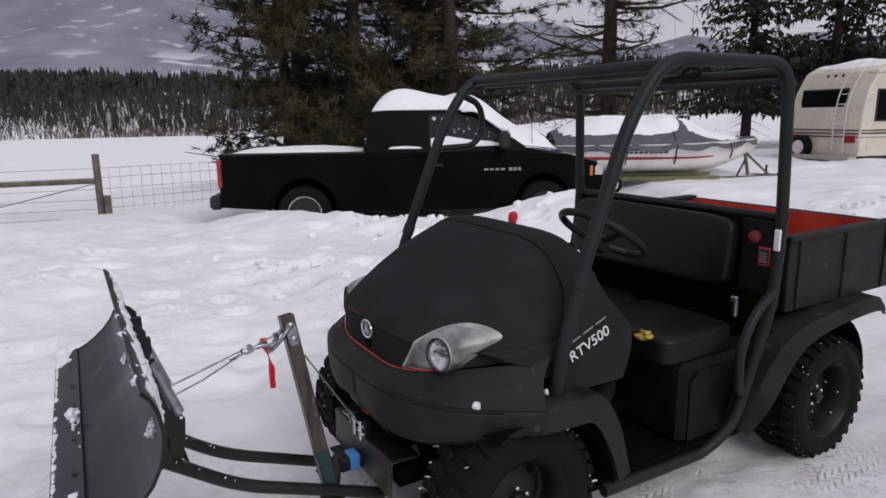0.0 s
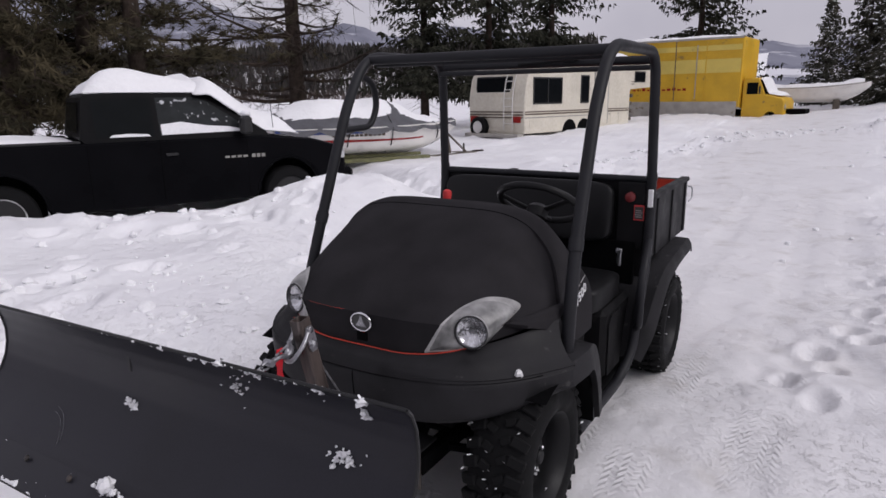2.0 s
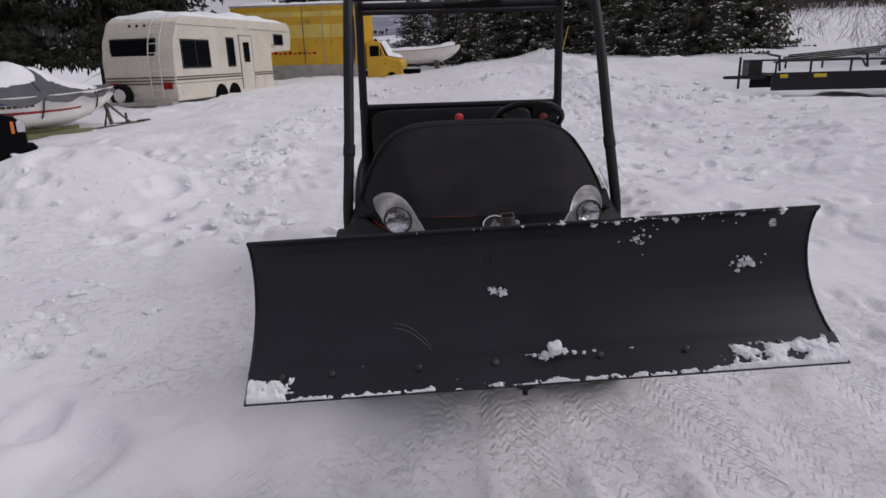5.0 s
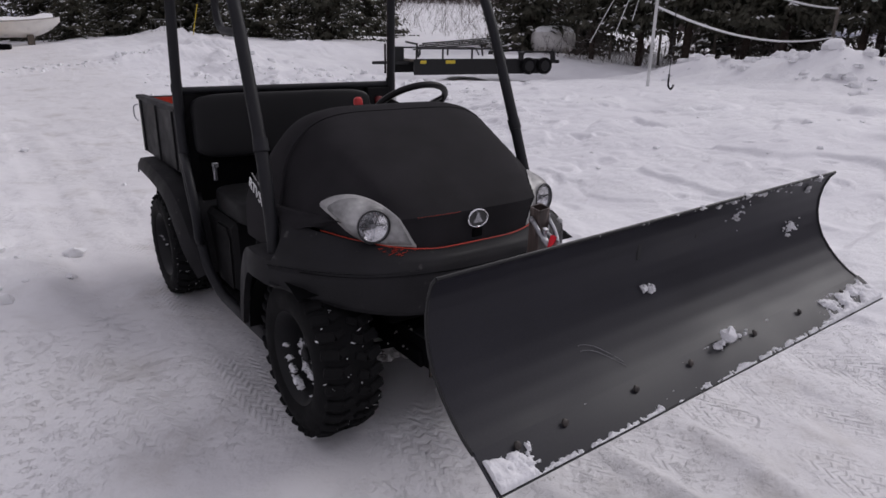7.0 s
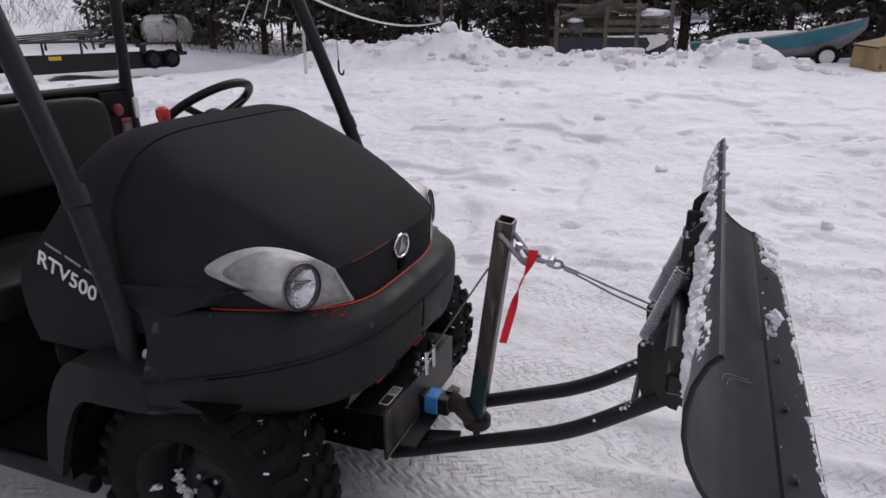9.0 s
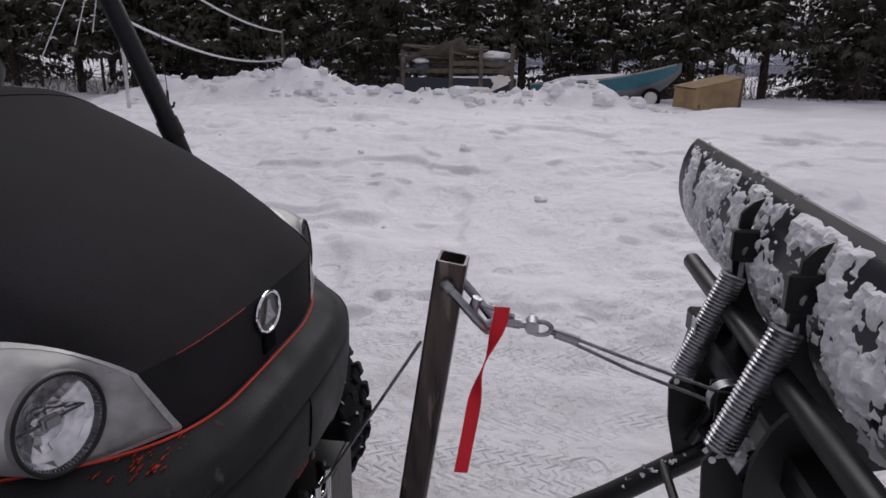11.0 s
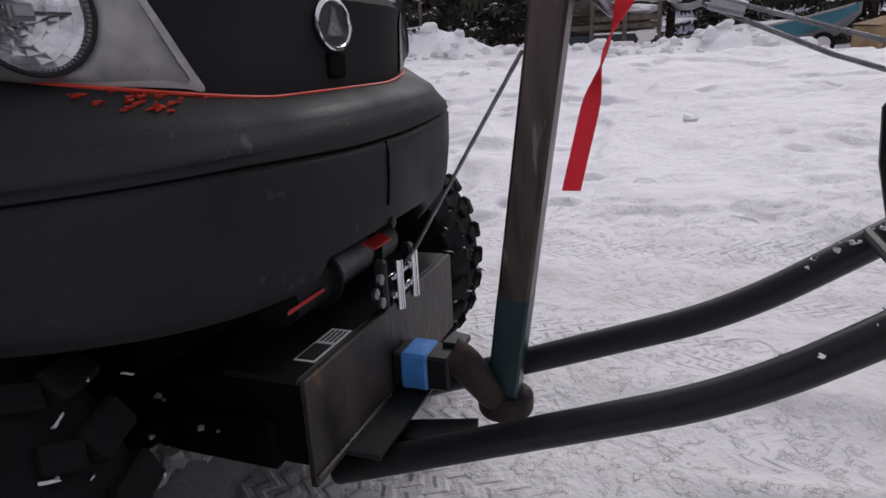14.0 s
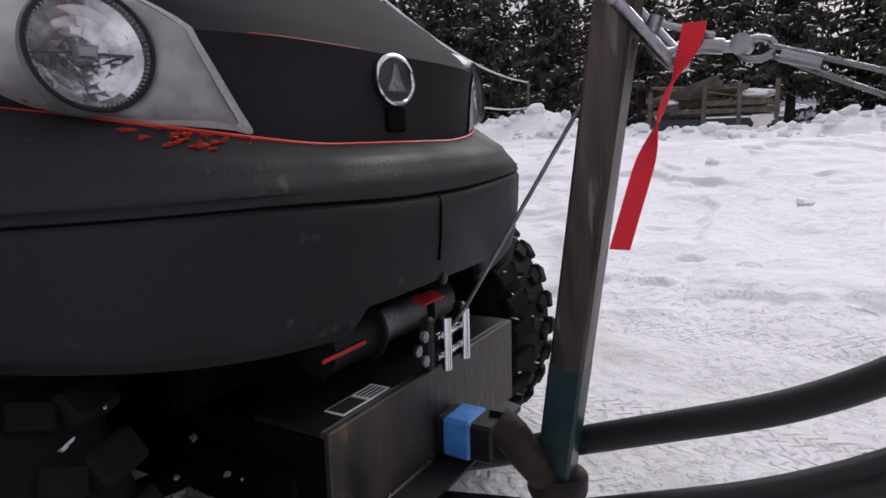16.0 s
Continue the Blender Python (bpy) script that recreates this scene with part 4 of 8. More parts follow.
# rear fenders
for sg in (-1, 1):
    C = spline([(0.650, 1.17, 0.24), (0.688, 1.25, 0.36), (0.705, 1.33, 0.50), (0.712, 1.44, 0.605), (0.715, 1.62, 0.655), (0.715, 1.85, 0.675), (0.708, 2.03, 0.672), (0.70, 2.10, 0.640)], 4)
    Bq = spline([(0.600, 1.15, 0.26), (0.650, 1.20, 0.42), (0.672, 1.27, 0.57), (0.685, 1.40, 0.675), (0.69, 1.62, 0.715), (0.69, 1.85, 0.735), (0.685, 2.04, 0.735), (0.68, 2.115, 0.690)], 4)
    A = [Vector((0.42, b.y, b.z + 0.01)) for b in Bq]

    def rfender(u, v, sg=sg, A=A, Bq=Bq, C=C):
        k = int(round(u * (len(A) - 1)))
        p = (A[k], (A[k] + Bq[k]) / 2, Bq[k], Bq[k] * 0.5 + C[k] * 0.5 + Vector((0.006, 0, 0.004)), C[k])[int(round(v * 4))]
        return (sg * p.x, p.y, p.z)
    part("rear_fender", thick(grid(rfender, len(A) - 1, 4), 0.008), black_plastic, rtv, "black plastic fender over the wheel", smooth=50)
    part("wheel_arch", grid(lambda u, v, sg=sg: (sg * (0.40 + 0.22 * v), 1.76 + 0.37 * math.cos(math.pi * u), 0.29 + 0.38 * math.sin(math.pi * u)), 14, 2), void_shade, rtv)

# roll cage
TUBE = 0.0245
for sg in (-1, 1):
    def q(x, y, z, sg=sg):
        return (sg * x, y, z)
    hoop = bent([q(0.628, 0.115, 0.665), q(0.628, 0.125, 0.78), q(0.612, 0.215, 1.05), q(0.600, 0.42, 1.56), q(0.600, 0.58, 1.785), q(0.602, 1.30, 1.79), q(0.612, 1.335, 1.10),
                 q(0.618, 1.30, 0.78), q(0.610, 1.12, 0.30), q(0.585, 0.98, 0.195), q(0.580, 0.40, 0.20)], 0.13, 7)
    part("cage_side_hoop", tube(hoop, TUBE, 14), tube_black, rtv, "painted black steel cage tube")
    guard = bent([q(0.622, 1.315, 0.86), q(0.645, 1.16, 0.80), q(0.655, 1.055, 0.66), q(0.650, 1.075, 0.47), q(0.615, 1.165, 0.43)], 0.09, 6)
    part("side_guard", tube(guard, 0.020, 12), tube_black, rtv)
    part("cage_foot", rbox(sg * 0.595, sg * 0.655, 0.075, 0.165, 0.655, 0.675, 0.005), tube_black, rtv)
    part("cage_joint", tube([q(0.6135, 0.208, 1.03), q(0.6105, 0.226, 1.075)], 0.0285, 14), tube_black, rtv)
    if sg > 0:
        part("label_strip", rbox(sg * 0.606, sg * 0.630, 1.296, 1.3105, 1.03, 1.12, 0.002), white_decal, rtv)
    part("upper_joint", tube([q(0.6105, 1.3335, 1.20), q(0.611, 1.334, 1.16)], 0.027, 14), tube_black, rtv)
part("cage_front_bar", tube([(-0.60, 0.60, 1.765), (0.60, 0.60, 1.765)], 0.022, 12), tube_black, rtv)
part("cage_front_rod", tube([(-0.59, 0.655, 1.745), (0.59, 0.655, 1.745)], 0.013, 10), tube_black, rtv)
part("cage_rear_bar", tube([(-0.60, 1.285, 1.752), (0.60, 1.285, 1.752)], 0.022, 12), tube_black, rtv)
part("cage_rear_rod", tube([(-0.59, 1.25, 1.715), (0.59, 1.25, 1.715)], 0.013, 10), tube_black, rtv)
part("cage_mid_bar", tube([(-0.61, 1.345, 1.165), (0.61, 1.345, 1.165)], 0.018, 10), tube_black, rtv)
part("grab_handle", tube(bent([(-0.600, 0.515, 1.70), (-0.598, 0.625, 1.66), (-0.600, 0.655, 1.55), (-0.602, 0.60, 1.45), (-0.606, 0.375, 1.44)], 0.07, 6), 0.016, 10), tube_black, rtv)
part("coil_hose", tube([(0.19 + 0.045 * math.cos(a / 3), 1.235, 1.775 + 0.02 * math.sin(a / 3)) for a in range(38)] + [(0.05, 1.24, 1.755), (-0.1, 1.25, 1.75)], 0.009, 8), rubber, rtv)

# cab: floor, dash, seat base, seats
# the floor's darkness is shade put into its colour
part("floor_pan", rbox(-0.57, 0.57, 0.24, 1.30, 0.20, 0.235, 0.006), void_shade, rtv, "near-black floor pan, shade put into its colour")
part("dashboard", shell(grid(lambda u, v: (0.585 * (2 * u - 1), 0.425 + 0.05 * math.sin(math.pi * v) - 0.10 * v, (1.115 - 0.46 * (0.75 * abs(2 * u - 1) ** 5.2 + 0.25 * abs(2 * u - 1) ** 16)) * (1 - v) + 0.51 * v), 40, 8), 0.015, (0, 0.2, 0.8)), shaded_cab_plastic, rtv)
part("firewall", rbox(-0.56, 0.56, 0.28, 0.31, 0.22, 0.66, 0.01), void_shade, rtv)
base = part("seat_base", rbox(-0.545, 0.545, 0.86, 1.30, 0.23, 0.585, 0.025), shaded_cab_plastic, rtv)
for sg in (-1, 1):
    part("side_cover", slab([(0, 0), (0.21, 0), (0.21, 0.24), (0.17, 0.30), (0.04, 0.30), (0, 0.26)], Matrix(((0, 0, sg, sg * 0.546), (1, 0, 0, 0.90), (0, 1, 0, 0.25), (0, 0, 0, 1))), 0.008), shaded_cab_plastic, base)


def pad(x0, x1, y0, y1, z0, z1, r=0.035, n=10):
    """A stuffed cushion: a box with well rounded edges and a slight crown."""
    def f(u, v):
        a, t = 2 * math.pi * u, math.pi * v
        e = 0.28
        def pw(c):
            return math.copysign(abs(c) ** e, c)
        return ((x0 + x1) / 2 + (x1 - x0) / 2 * pw(math.cos(a)) * pw(math.sin(t)), (y0 + y1) / 2 + (y1 - y0) / 2 * pw(math.sin(a)) * pw(math.sin(t)),
                (z0 + z1) / 2 + (z1 - z0) / 2 * pw(math.cos(t)))
    return grid(f, 40, 24)


for sg in (-1, 1):
    part("seat_cushion", moved(pad(-0.255, 0.255, 0.775, 1.235, 0.575, 0.705), Matrix.Translation((sg * 0.265, 0, 0))), vinyl, rtv, "black vinyl seat cushion")
part("torn_patch", join(*[blob((0.40 + 0.022 * math.cos(k * 2.1), 0.792 + 0.012 * math.sin(k * 1.3), 0.688 + 0.006 * math.sin(k)), 0.022, k, 0.5, 8, 5, 0.6) for k in range(6)]), yellow_foam, rtv, "torn seat patch that shows yellow foam")
part("seat_back", moved(pad(-0.50, 0.50, -0.045, 0.045, -0.165, 0.155), Matrix.Translation((-0.065, 1.285, 0.995)) @ pose(0, 0, 0, -7, 0, 0)), vinyl, rtv, "long black vinyl backrest")
part("back_panel", rbox(-0.60, 0.60, 1.345, 1.365, 0.60, 1.155, 0.006), shaded_cab_plastic, rtv)
part("lower_screen", rbox(-0.55, 0.55, 1.30, 1.325, 0.60, 0.84, 0.006), void_shade, rtv)
part("side_wing", rbox(0.445, 0.590, 1.315, 1.340, 0.80, 1.15, 0.008), shaded_cab_plastic, rtv)
part("warning_label", rbox(0.535, 0.588, 1.309, 1.3145, 0.955, 1.035, 0.001), label_red, rtv, "dark warning label with a red border")
part("warning_field", rbox(0.540, 0.583, 1.3065, 1.309, 0.962, 1.027, 0.001), label_dark, rtv)
part("warning_text", join(*[rbox(0.544, 0.579 - 0.006 * (k % 2), 1.3055, 1.3065, 0.972 + 0.011 * k, 0.976 + 0.011 * k, 0.0002) for k in range(4)]), grey_print, rtv)
part("fuel_cap", lathe([(0.026, 0), (0.026, 0.02), (0.018, 0.026), (0, 0.026)], 18, Matrix.Translation((0.515, 1.315, 1.075)) @ pose(0, 0, 0, 90, 0, 0)), dull_red, rtv, "dark red round cap")
for sg in (-1, 1):
    part("belt_buckle", join(rbox(sg * 0.48, sg * 0.50, 1.235, 1.255, 0.72, 0.80, 0.004), rbox(sg * 0.475, sg * 0.505, 1.225, 1.245, 0.79, 0.815, 0.004)), zinc, rtv)
# steering wheel and lever
sm = Matrix.Translation((0.295, 0.625, 1.125)) @ Vector((0.0, 0.56, 0.83)).to_track_quat("Z", "Y").to_matrix().to_4x4()
wheel_ring = [sm @ Vector((0.178 * math.cos(a), 0.178 * math.sin(a), 0)) for a in [2 * math.pi * k / 40 for k in range(40)]]
steer = part("steering_wheel", tube(wheel_ring, 0.0155, 10, loop=True), vinyl, rtv, "black steering wheel")
for a in (20, 160, 270):
    e = sm @ Vector((0.17 * math.cos(radians(a)), 0.17 * math.sin(radians(a)), 0))
    part("spoke", tube([e, sm @ Vector((0, 0, -0.045))], 0.014, 8, flat=0.6), vinyl, steer)
part("wheel_hub", lathe([(0.045, -0.07), (0.05, -0.03), (0.035, -0.012), (0, -0.010)], 18, sm), vinyl, steer)
part("steering_column", tube([sm @ Vector((0, 0, -0.06)), (0.295, 0.42, 0.98)], 0.026, 12), shaded_cab_plastic, rtv)
part("gear_lever", tube([(-0.07, 0.46, 0.98), (-0.08, 0.452, 1.13)], 0.008, 8), tube_black, rtv)
part("lever_knob", lathe([(0.010, 0), (0.017, 0.012), (0.021, 0.035), (0.019, 0.052), (0.010, 0.060), (0, 0.061)], 16, Matrix.Translation((-0.08, 0.452, 1.125)) @ pose(0, 0, 0, -8, 0, 0)), red_knob, rtv, "red gear lever knob")

# cargo bed
bed = part("bed_floor", rbox(-0.572, 0.572, 1.43, 2.27, 0.755, 0.785, 0.004), red_paint, rtv, "orange-red bed floor")
for sg in (-1, 1):
    part("bed_side", rbox(sg * 0.580, sg * 0.610, 1.42, 2.29, 0.735, 1.055, 0.006), black_plastic, rtv, "scuffed black bed side")
    part("bed_side_liner", rbox(sg * 0.574, sg * 0.5795, 1.44, 2.28, 0.78, 1.045, 0.001), red_paint, rtv, "orange-red inner side")
    part("bed_rail", rbox(sg * 0.566, sg * 0.620, 1.41, 2.305, 1.050, 1.078, 0.008), black_plastic, rtv)
    for y in (1.50, 1.86, 2.22):
        part("bed_rib", rbox(sg * 0.608, sg * 0.620, y - 0.02, y + 0.02, 0.745, 1.052, 0.004), black_plastic, rtv)
    part("latch_hook", tube(bent([(sg * 0.618, 2.28, 1.02), (sg * 0.636, 2.325, 1.01), (sg * 0.636, 2.335, 0.94), (sg * 0.623, 2.30, 0.92)], 0.03, 5), 0.004, 6), zinc, rtv)
part("bed_front_wall", rbox(-0.578, 0.578, 1.405, 1.435, 0.74, 1.075, 0.006), black_plastic, rtv)
part("bed_front_liner", rbox(-0.572, 0.572, 1.4355, 1.4415, 0.785, 1.065, 0.001), red_paint, rtv)
part("tailgate", rbox(-0.578, 0.578, 2.275, 2.305, 0.745, 1.065, 0.006), black_plastic, rtv)
part("tailgate_liner", rbox(-0.572, 0.572, 2.268, 2.2745, 0.785, 1.058, 0.001), red_paint, rtv, "orange-red tailgate lining")

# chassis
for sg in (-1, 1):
    part("chassis_rail", rbox(sg * 0.20, sg * 0.26, -0.30, 2.15, 0.27, 0.34, 0.006), void_shade, rtv)
    part("suspension_arm", tube([(sg * 0.24, 0.10, 0.30), (sg * 0.45, 0.02, 0.27)], 0.018, 8), void_shade, rtv)
    part("suspension_link", tube([(sg * 0.24, -0.12, 0.30), (sg * 0.45, -0.02, 0.27)], 0.018, 8), void_shade, rtv)
    part("shock_absorber", tube([(sg * 0.40, -0.02, 0.30), (sg * 0.30, 0.02, 0.62)], 0.030, 10), void_shade, rtv)
    part("drive_shaft", tube([(0, 0.0, 0.30), (sg * 0.47, 0.0, 0.30)], 0.022, 10), void_shade, rtv)
part("engine_block", rbox(-0.26, 0.26, 1.34, 2.05, 0.30, 0.70, 0.03), void_shade, rtv)
part("front_crossmember", rbox(-0.30, 0.30, -0.16, -0.08, 0.40, 0.66, 0.01), void_shade, rtv)
part("front_diff", lathe([(0.0, -0.10), (0.07, -0.09), (0.10, 0.0), (0.07, 0.09), (0.0, 0.10)], 16, Matrix.Translation((0, 0, 0.30))), void_shade, rtv)
part("radiator", rbox(-0.33, 0.33, -0.06, -0.02, 0.42, 0.92, 0.01), void_shade, rtv)
rear_axle = part("rear_axle", tube([(-0.5, 1.76, 0.305), (0.5, 1.76, 0.305)], 0.035, 10), void_shade, rtv)

mud = random.Random(77)
lumps_ = [blob((-0.27 + mud.gauss(0, 0.030), -0.11 + mud.gauss(0, 0.022), 0.262 + mud.gauss(0, 0.010)), mud.uniform(0.016, 0.034), k, 0.45, 12, 8, 0.6) for k in range(16)]
lumps_ += [blob((-0.18 - 0.22 * mud.random(), mud.gauss(-0.16, 0.03), mud.gauss(0.31, 0.03)), mud.uniform(0.002, 0.006), k, 0.6, 7, 5, 0.6) for k in range(22)]
tagged(part("axle_snow", join(*lumps_), dirty_snow, rtv, "grey snow caked on the front suspension"), kind="stuff")

# ---- winch, hitch and post ----
winch = thing("winch", "small black electric winch with roller fairlead on a steel plate", "winch", (0, -0.3, 0.4))
plate = part("mount_plate", rbox(-0.245, 0.275, -0.345, -0.335, 0.245, 0.395, 0.002), bare_steel, winch, "raw steel face plate with weld burns")
part("mount_shelf", rbox(-0.245, 0.275, -0.334, -0.225, 0.386, 0.395, 0.002), frame_black, winch)
# added near-black plate, stands in for the shade behind the mount plate
part("side_gusset", rbox(-0.243, -0.237, -0.334, -0.10, 0.275, 0.384, 0.002), void_shade, winch)
part("weld_bead", tube([(-0.245 + 0.0065 * k, -0.3475, 0.259 + 0.0015 * (k % 2)) for k in range(34)], [0.0035 + 0.0012 * (k % 2) for k in range(34)], 7), bare_steel, winch, "lumpy weld along the foot plate")
part("foot_plate", rbox(-0.18, 0.02, -0.402, -0.3455, 0.252, 0.260, 0.002), frame_black, winch, "black steel foot plate")
part("plate_label", rbox(-0.200, -0.100, -0.331, -0.300, 0.3955, 0.397, 0.0005), white_decal, winch, "white maker's label")
part("label_print", join(rbox(-0.197, -0.150, -0.3285, -0.3025, 0.3972, 0.3977, 0.0002), *[rbox(-0.142, -0.106, -0.328 + 0.0065 * k, -0.3245 + 0.0065 * k, 0.3972, 0.3977, 0.0002) for k in range(4)]), label_dark, winch)
for x0, x1, r in ((-0.160, -0.06, 0.036), (0.075, 0.16, 0.036)):
    part("winch_motor", tube([(x0, -0.255, 0.455), (x1, -0.255, 0.455)], r, 20), frame_black, winch)
part("cable_drum", tube([(-0.06 + 0.005 * k, -0.255, 0.455) for k in range(28)], [0.030 + 0.003 * (k % 2) for k in range(28)], 20), wire_steel, winch, "drum wound with wire rope")
for x in (-0.062, 0.074):
    part("drum_flange", tube([(x, -0.255, 0.455), (x + 0.006, -0.255, 0.455)], 0.047, 20), frame_black, winch)
for z in (0.428, 0.482):
    part("tie_bar", rbox(-0.10, 0.11, -0.222, -0.210, z - 0.004, z + 0.004, 0.002), chrome, winch)
part("red_trim", rbox(-0.19, -0.10, -0.2945, -0.292, 0.452, 0.458, 0.001), red_knob, winch)
part("red_tag", moved(rbox(-0.03, 0.03, -0.012, 0.012, 0.0, 0.004, 0.001), Matrix.Translation((0.03, -0.315, 0.487)) @ pose(0, 0, 0, 20, 0, 0)), red_knob, winch)
for sg, x in ((-1, -0.040), (1, 0.098)):
    part("fairlead_cheek", rbox(x - 0.012 * sg, x + 0.028 * -sg, -0.352, -0.334, 0.396, 0.475, 0.004), frame_black, winch)
for x in (0.005, 0.062):
    part("fairlead_roller", tube([(x, -0.360, 0.392), (x, -0.360, 0.470)], 0.0075, 14), chrome, winch, "bright upright roller")
for z in (0.412, 0.442):
    part("cross_roller", tube([(-0.01, -0.349, z), (0.078, -0.349, z)], 0.007, 12), chrome, winch)
for x, z in ((-0.048, 0.455), (-0.048, 0.42), (-0.066, 0.44)):
    part("bolt_head", lathe([(0.0085, 0), (0.0085, 0.006), (0.004, 0.008)], 6, Matrix.Translation((x, -0.352, z)) @ pose(0, 0, 0, 90, 0, 0)), zinc, winch)

hitch = thing("hitch_mount", "rusty cast hitch socket on a blue-taped receiver bar", "hitch", (0, -0.4, 0.3))
part("receiver_bar", rbox(-0.012, 0.048, -0.438, -0.345, 0.266, 0.322, 0.004), frame_black, hitch)
part("tape_wrap", rbox(-0.016, 0.049, -0.405, -0.359, 0.265, 0.325, 0.005), blue_tape, hitch, "blue tape round the bar")
cast = spline([(0.02, -0.43, 0.315), (0.025, -0.452, 0.30), (0.045, -0.47, 0.26), (0.07, -0.485, 0.222), (0.095, -0.495, 0.205)], 5)
part("cast_hook", tube(cast, [0.030 - 0.0005 * k for k in range(len(cast))], 14), rust, hitch, "rusty cast iron hook")
part("ring_socket", lathe([(0.043, -0.018), (0.046, -0.01), (0.046, 0.012), (0.040, 0.018), (0.0, 0.018)], 24, Matrix.Translation((0.095, -0.497, 0.205))), rust, hitch)
part("socket_pin", lathe([(0.012, -0.045), (0.012, 0.0)], 10, Matrix.Translation((0.095, -0.497, 0.19))), rust, hitch)
part("brace_strap", slab([(0, 0), (0.05, 0), (0.05, 0.20), (0, 0.20)], Matrix.Translation((-0.075, -0.50, 0.232)) @ pose(0, 0, 0, -2, 0, 14), 0.008), frame_black, hitch)
part("upper_tab", slab([(0, 0), (0.035, 0), (0.045, 0.03), (0.0, 0.035)], Matrix.Translation((0.03, -0.45, 0.322)), 0.008), frame_black, hitch)

# square post that carries the lift cable
foot, head = Vector((0.093, -0.494, 0.205)), Vector((0.006, -0.604, 0.915))
up = (head - foot).normalized()
rt = Vector((1, 0.0, 0)) - up * up.x
rt.normalize()
bk = up.cross(rt)
pm = Matrix((rt, bk, up)).transposed().to_4x4()
pm.translation = foot
post = thing("lift_post", "leaning square steel post with a teal painted foot", "post", tuple(foot))
L = (head - foot).length
h = 0.0245
e_ = h - 0.0045
sq = [(-e_, -h), (e_, -h), (h, -e_), (h, e_), (e_, h), (-e_, h), (-h, e_), (-h, -e_)]
sq2 = [(x_ * 0.8, y_ * 0.8) for x_, y_ in sq]
post_v = [(x_, y_, z_) for z_, q_ in ((0.20, sq), (L - 0.003, sq), (L, [(x_ * 0.97, y_ * 0.97) for x_, y_ in sq]), (L, sq2), (L - 0.3, sq2)) for x_, y_ in q_]
post_f = [(8 * r_ + i, 8 * r_ + (i + 1) % 8, 8 * r_ + 8 + (i + 1) % 8, 8 * r_ + 8 + i) for r_ in range(4) for i in range(8)] + [tuple(range(7, -1, -1)), tuple(range(32, 40))]
part("post_tube", moved((post_v, post_f), pm), post_steel, post, smooth=0)
part("painted_foot", moved(rbox(-h - 0.0004, h + 0.0004, -h - 0.0004, h + 0.0004, 0.0, 0.21, 0.004), pm), teal_paint, post, "dark teal paint at the foot")
for s in (-1, 1):
    link = [(-0.018, 0), (-0.018, -0.055), (-0.010, -0.068), (0.010, -0.068), (0.018, -0.055), (0.018, 0.0), (0.010, 0.015), (-0.010, 0.015)]
    if s > 0:
        part("shackle_link", slab(link, pm @ Matrix.Translation((s * (h + 0.001) - (0.007 if s < 0 else 0), 0.0, L - 0.04)) @ Matrix(((0, 0, 1, 0), (1, 0, 0, 0), (0, 1, 0, 0), (0, 0, 0, 1))), 0.007), zinc, post)
    for dz in (0.035, 0.085)[:2 if s > 0 else 1]:
        part("bolt_head", lathe([(0.0115, 0), (0.0115, 0.007), (0.006, 0.010)], 6, pm @ Matrix.Translation((s * (h + 0.007), 0, L - dz)) @ pose(0, 0, 0, 0, 90 * s, 0)), zinc, post)
bow = bent([pm @ Vector((-0.03, 0.0, L - 0.036)), pm @ Vector((-0.032, -0.045, L - 0.075)), pm @ Vector((-0.022, -0.080, L - 0.108)), pm @ Vector((0.012, -0.085, L - 0.105)), pm @ Vector((0.032, -0.045, L - 0.075)), pm @ Vector((0.03, 0, L - 0.036))], 0.03, 5)
part("shackle_bow", tube(bow, 0.0075, 10), zinc, post, "galvanised bow shackle")

# hook, lift cable and red pull strap
def twisted(pts, r=0.0030, pitch=0.026, strands=5):
    """A wire rope: strands that wind round the line."""
    pts = [Vector(p) for p in pts]
    out = []
    for k in range(strands):
        line_, run = [], 0.0
        for a, b in zip(pts, pts[1:]):
            n = max(2, int((b - a).length / (pitch / 7)))
            d = (b - a).normalized()
            o1 = d.orthogonal().normalized()
            o2 = d.cross(o1)
            for i in range(n):
                p = a.lerp(b, i / n)
                w = 2 * math.pi * (k / strands + (run + (b - a).length * i / n) / pitch)
                line_.append(p + (o1 * math.cos(w) + o2 * math.sin(w)) * r * 0.62)
            run += (b - a).length
        out.append(tube(line_, r * 0.46, 5))
    return join(*out)


hk = Vector((-0.003, -0.685, 0.825))
cable = thing("lift_cable", "twisted wire lift cable with hook and thimble", "cable", tuple(hk))
part("hook", tube(bent([hk + Vector((0, 0.040, 0.028)), hk + Vector((0.002, 0.050, 0.0)), hk + Vector((0, 0.028, -0.020)), hk + Vector((0, 0.0, -0.008)), hk + Vector((0, -0.03, -0.012))], 0.02, 5), 0.0085, 10), zinc, cable, "galvanised slip hook")
part("hook_latch", tube([hk + Vector((0.0, 0.035, 0.018)), hk + Vector((0, -0.02, 0.0))], 0.004, 6), zinc, cable)
part("clevis_pin", tube([hk + Vector((-0.016, -0.048, -0.012)), hk + Vector((0.016, -0.048, -0.012))], 0.011, 12), zinc, cable)
part("clevis", tube([hk + Vector((0, -0.026, -0.012)), hk + Vector((0, -0.056, -0.014))], 0.0065, 8), zinc, cable)
part("thimble", tube([hk + Vector((0.0, -0.062 - 0.017 * math.cos(a), -0.017 + 0.011 * math.sin(a))) for a in [2 * math.pi * k / 16 for k in range(16)]], 0.004, 8, loop=True), zinc, cable)
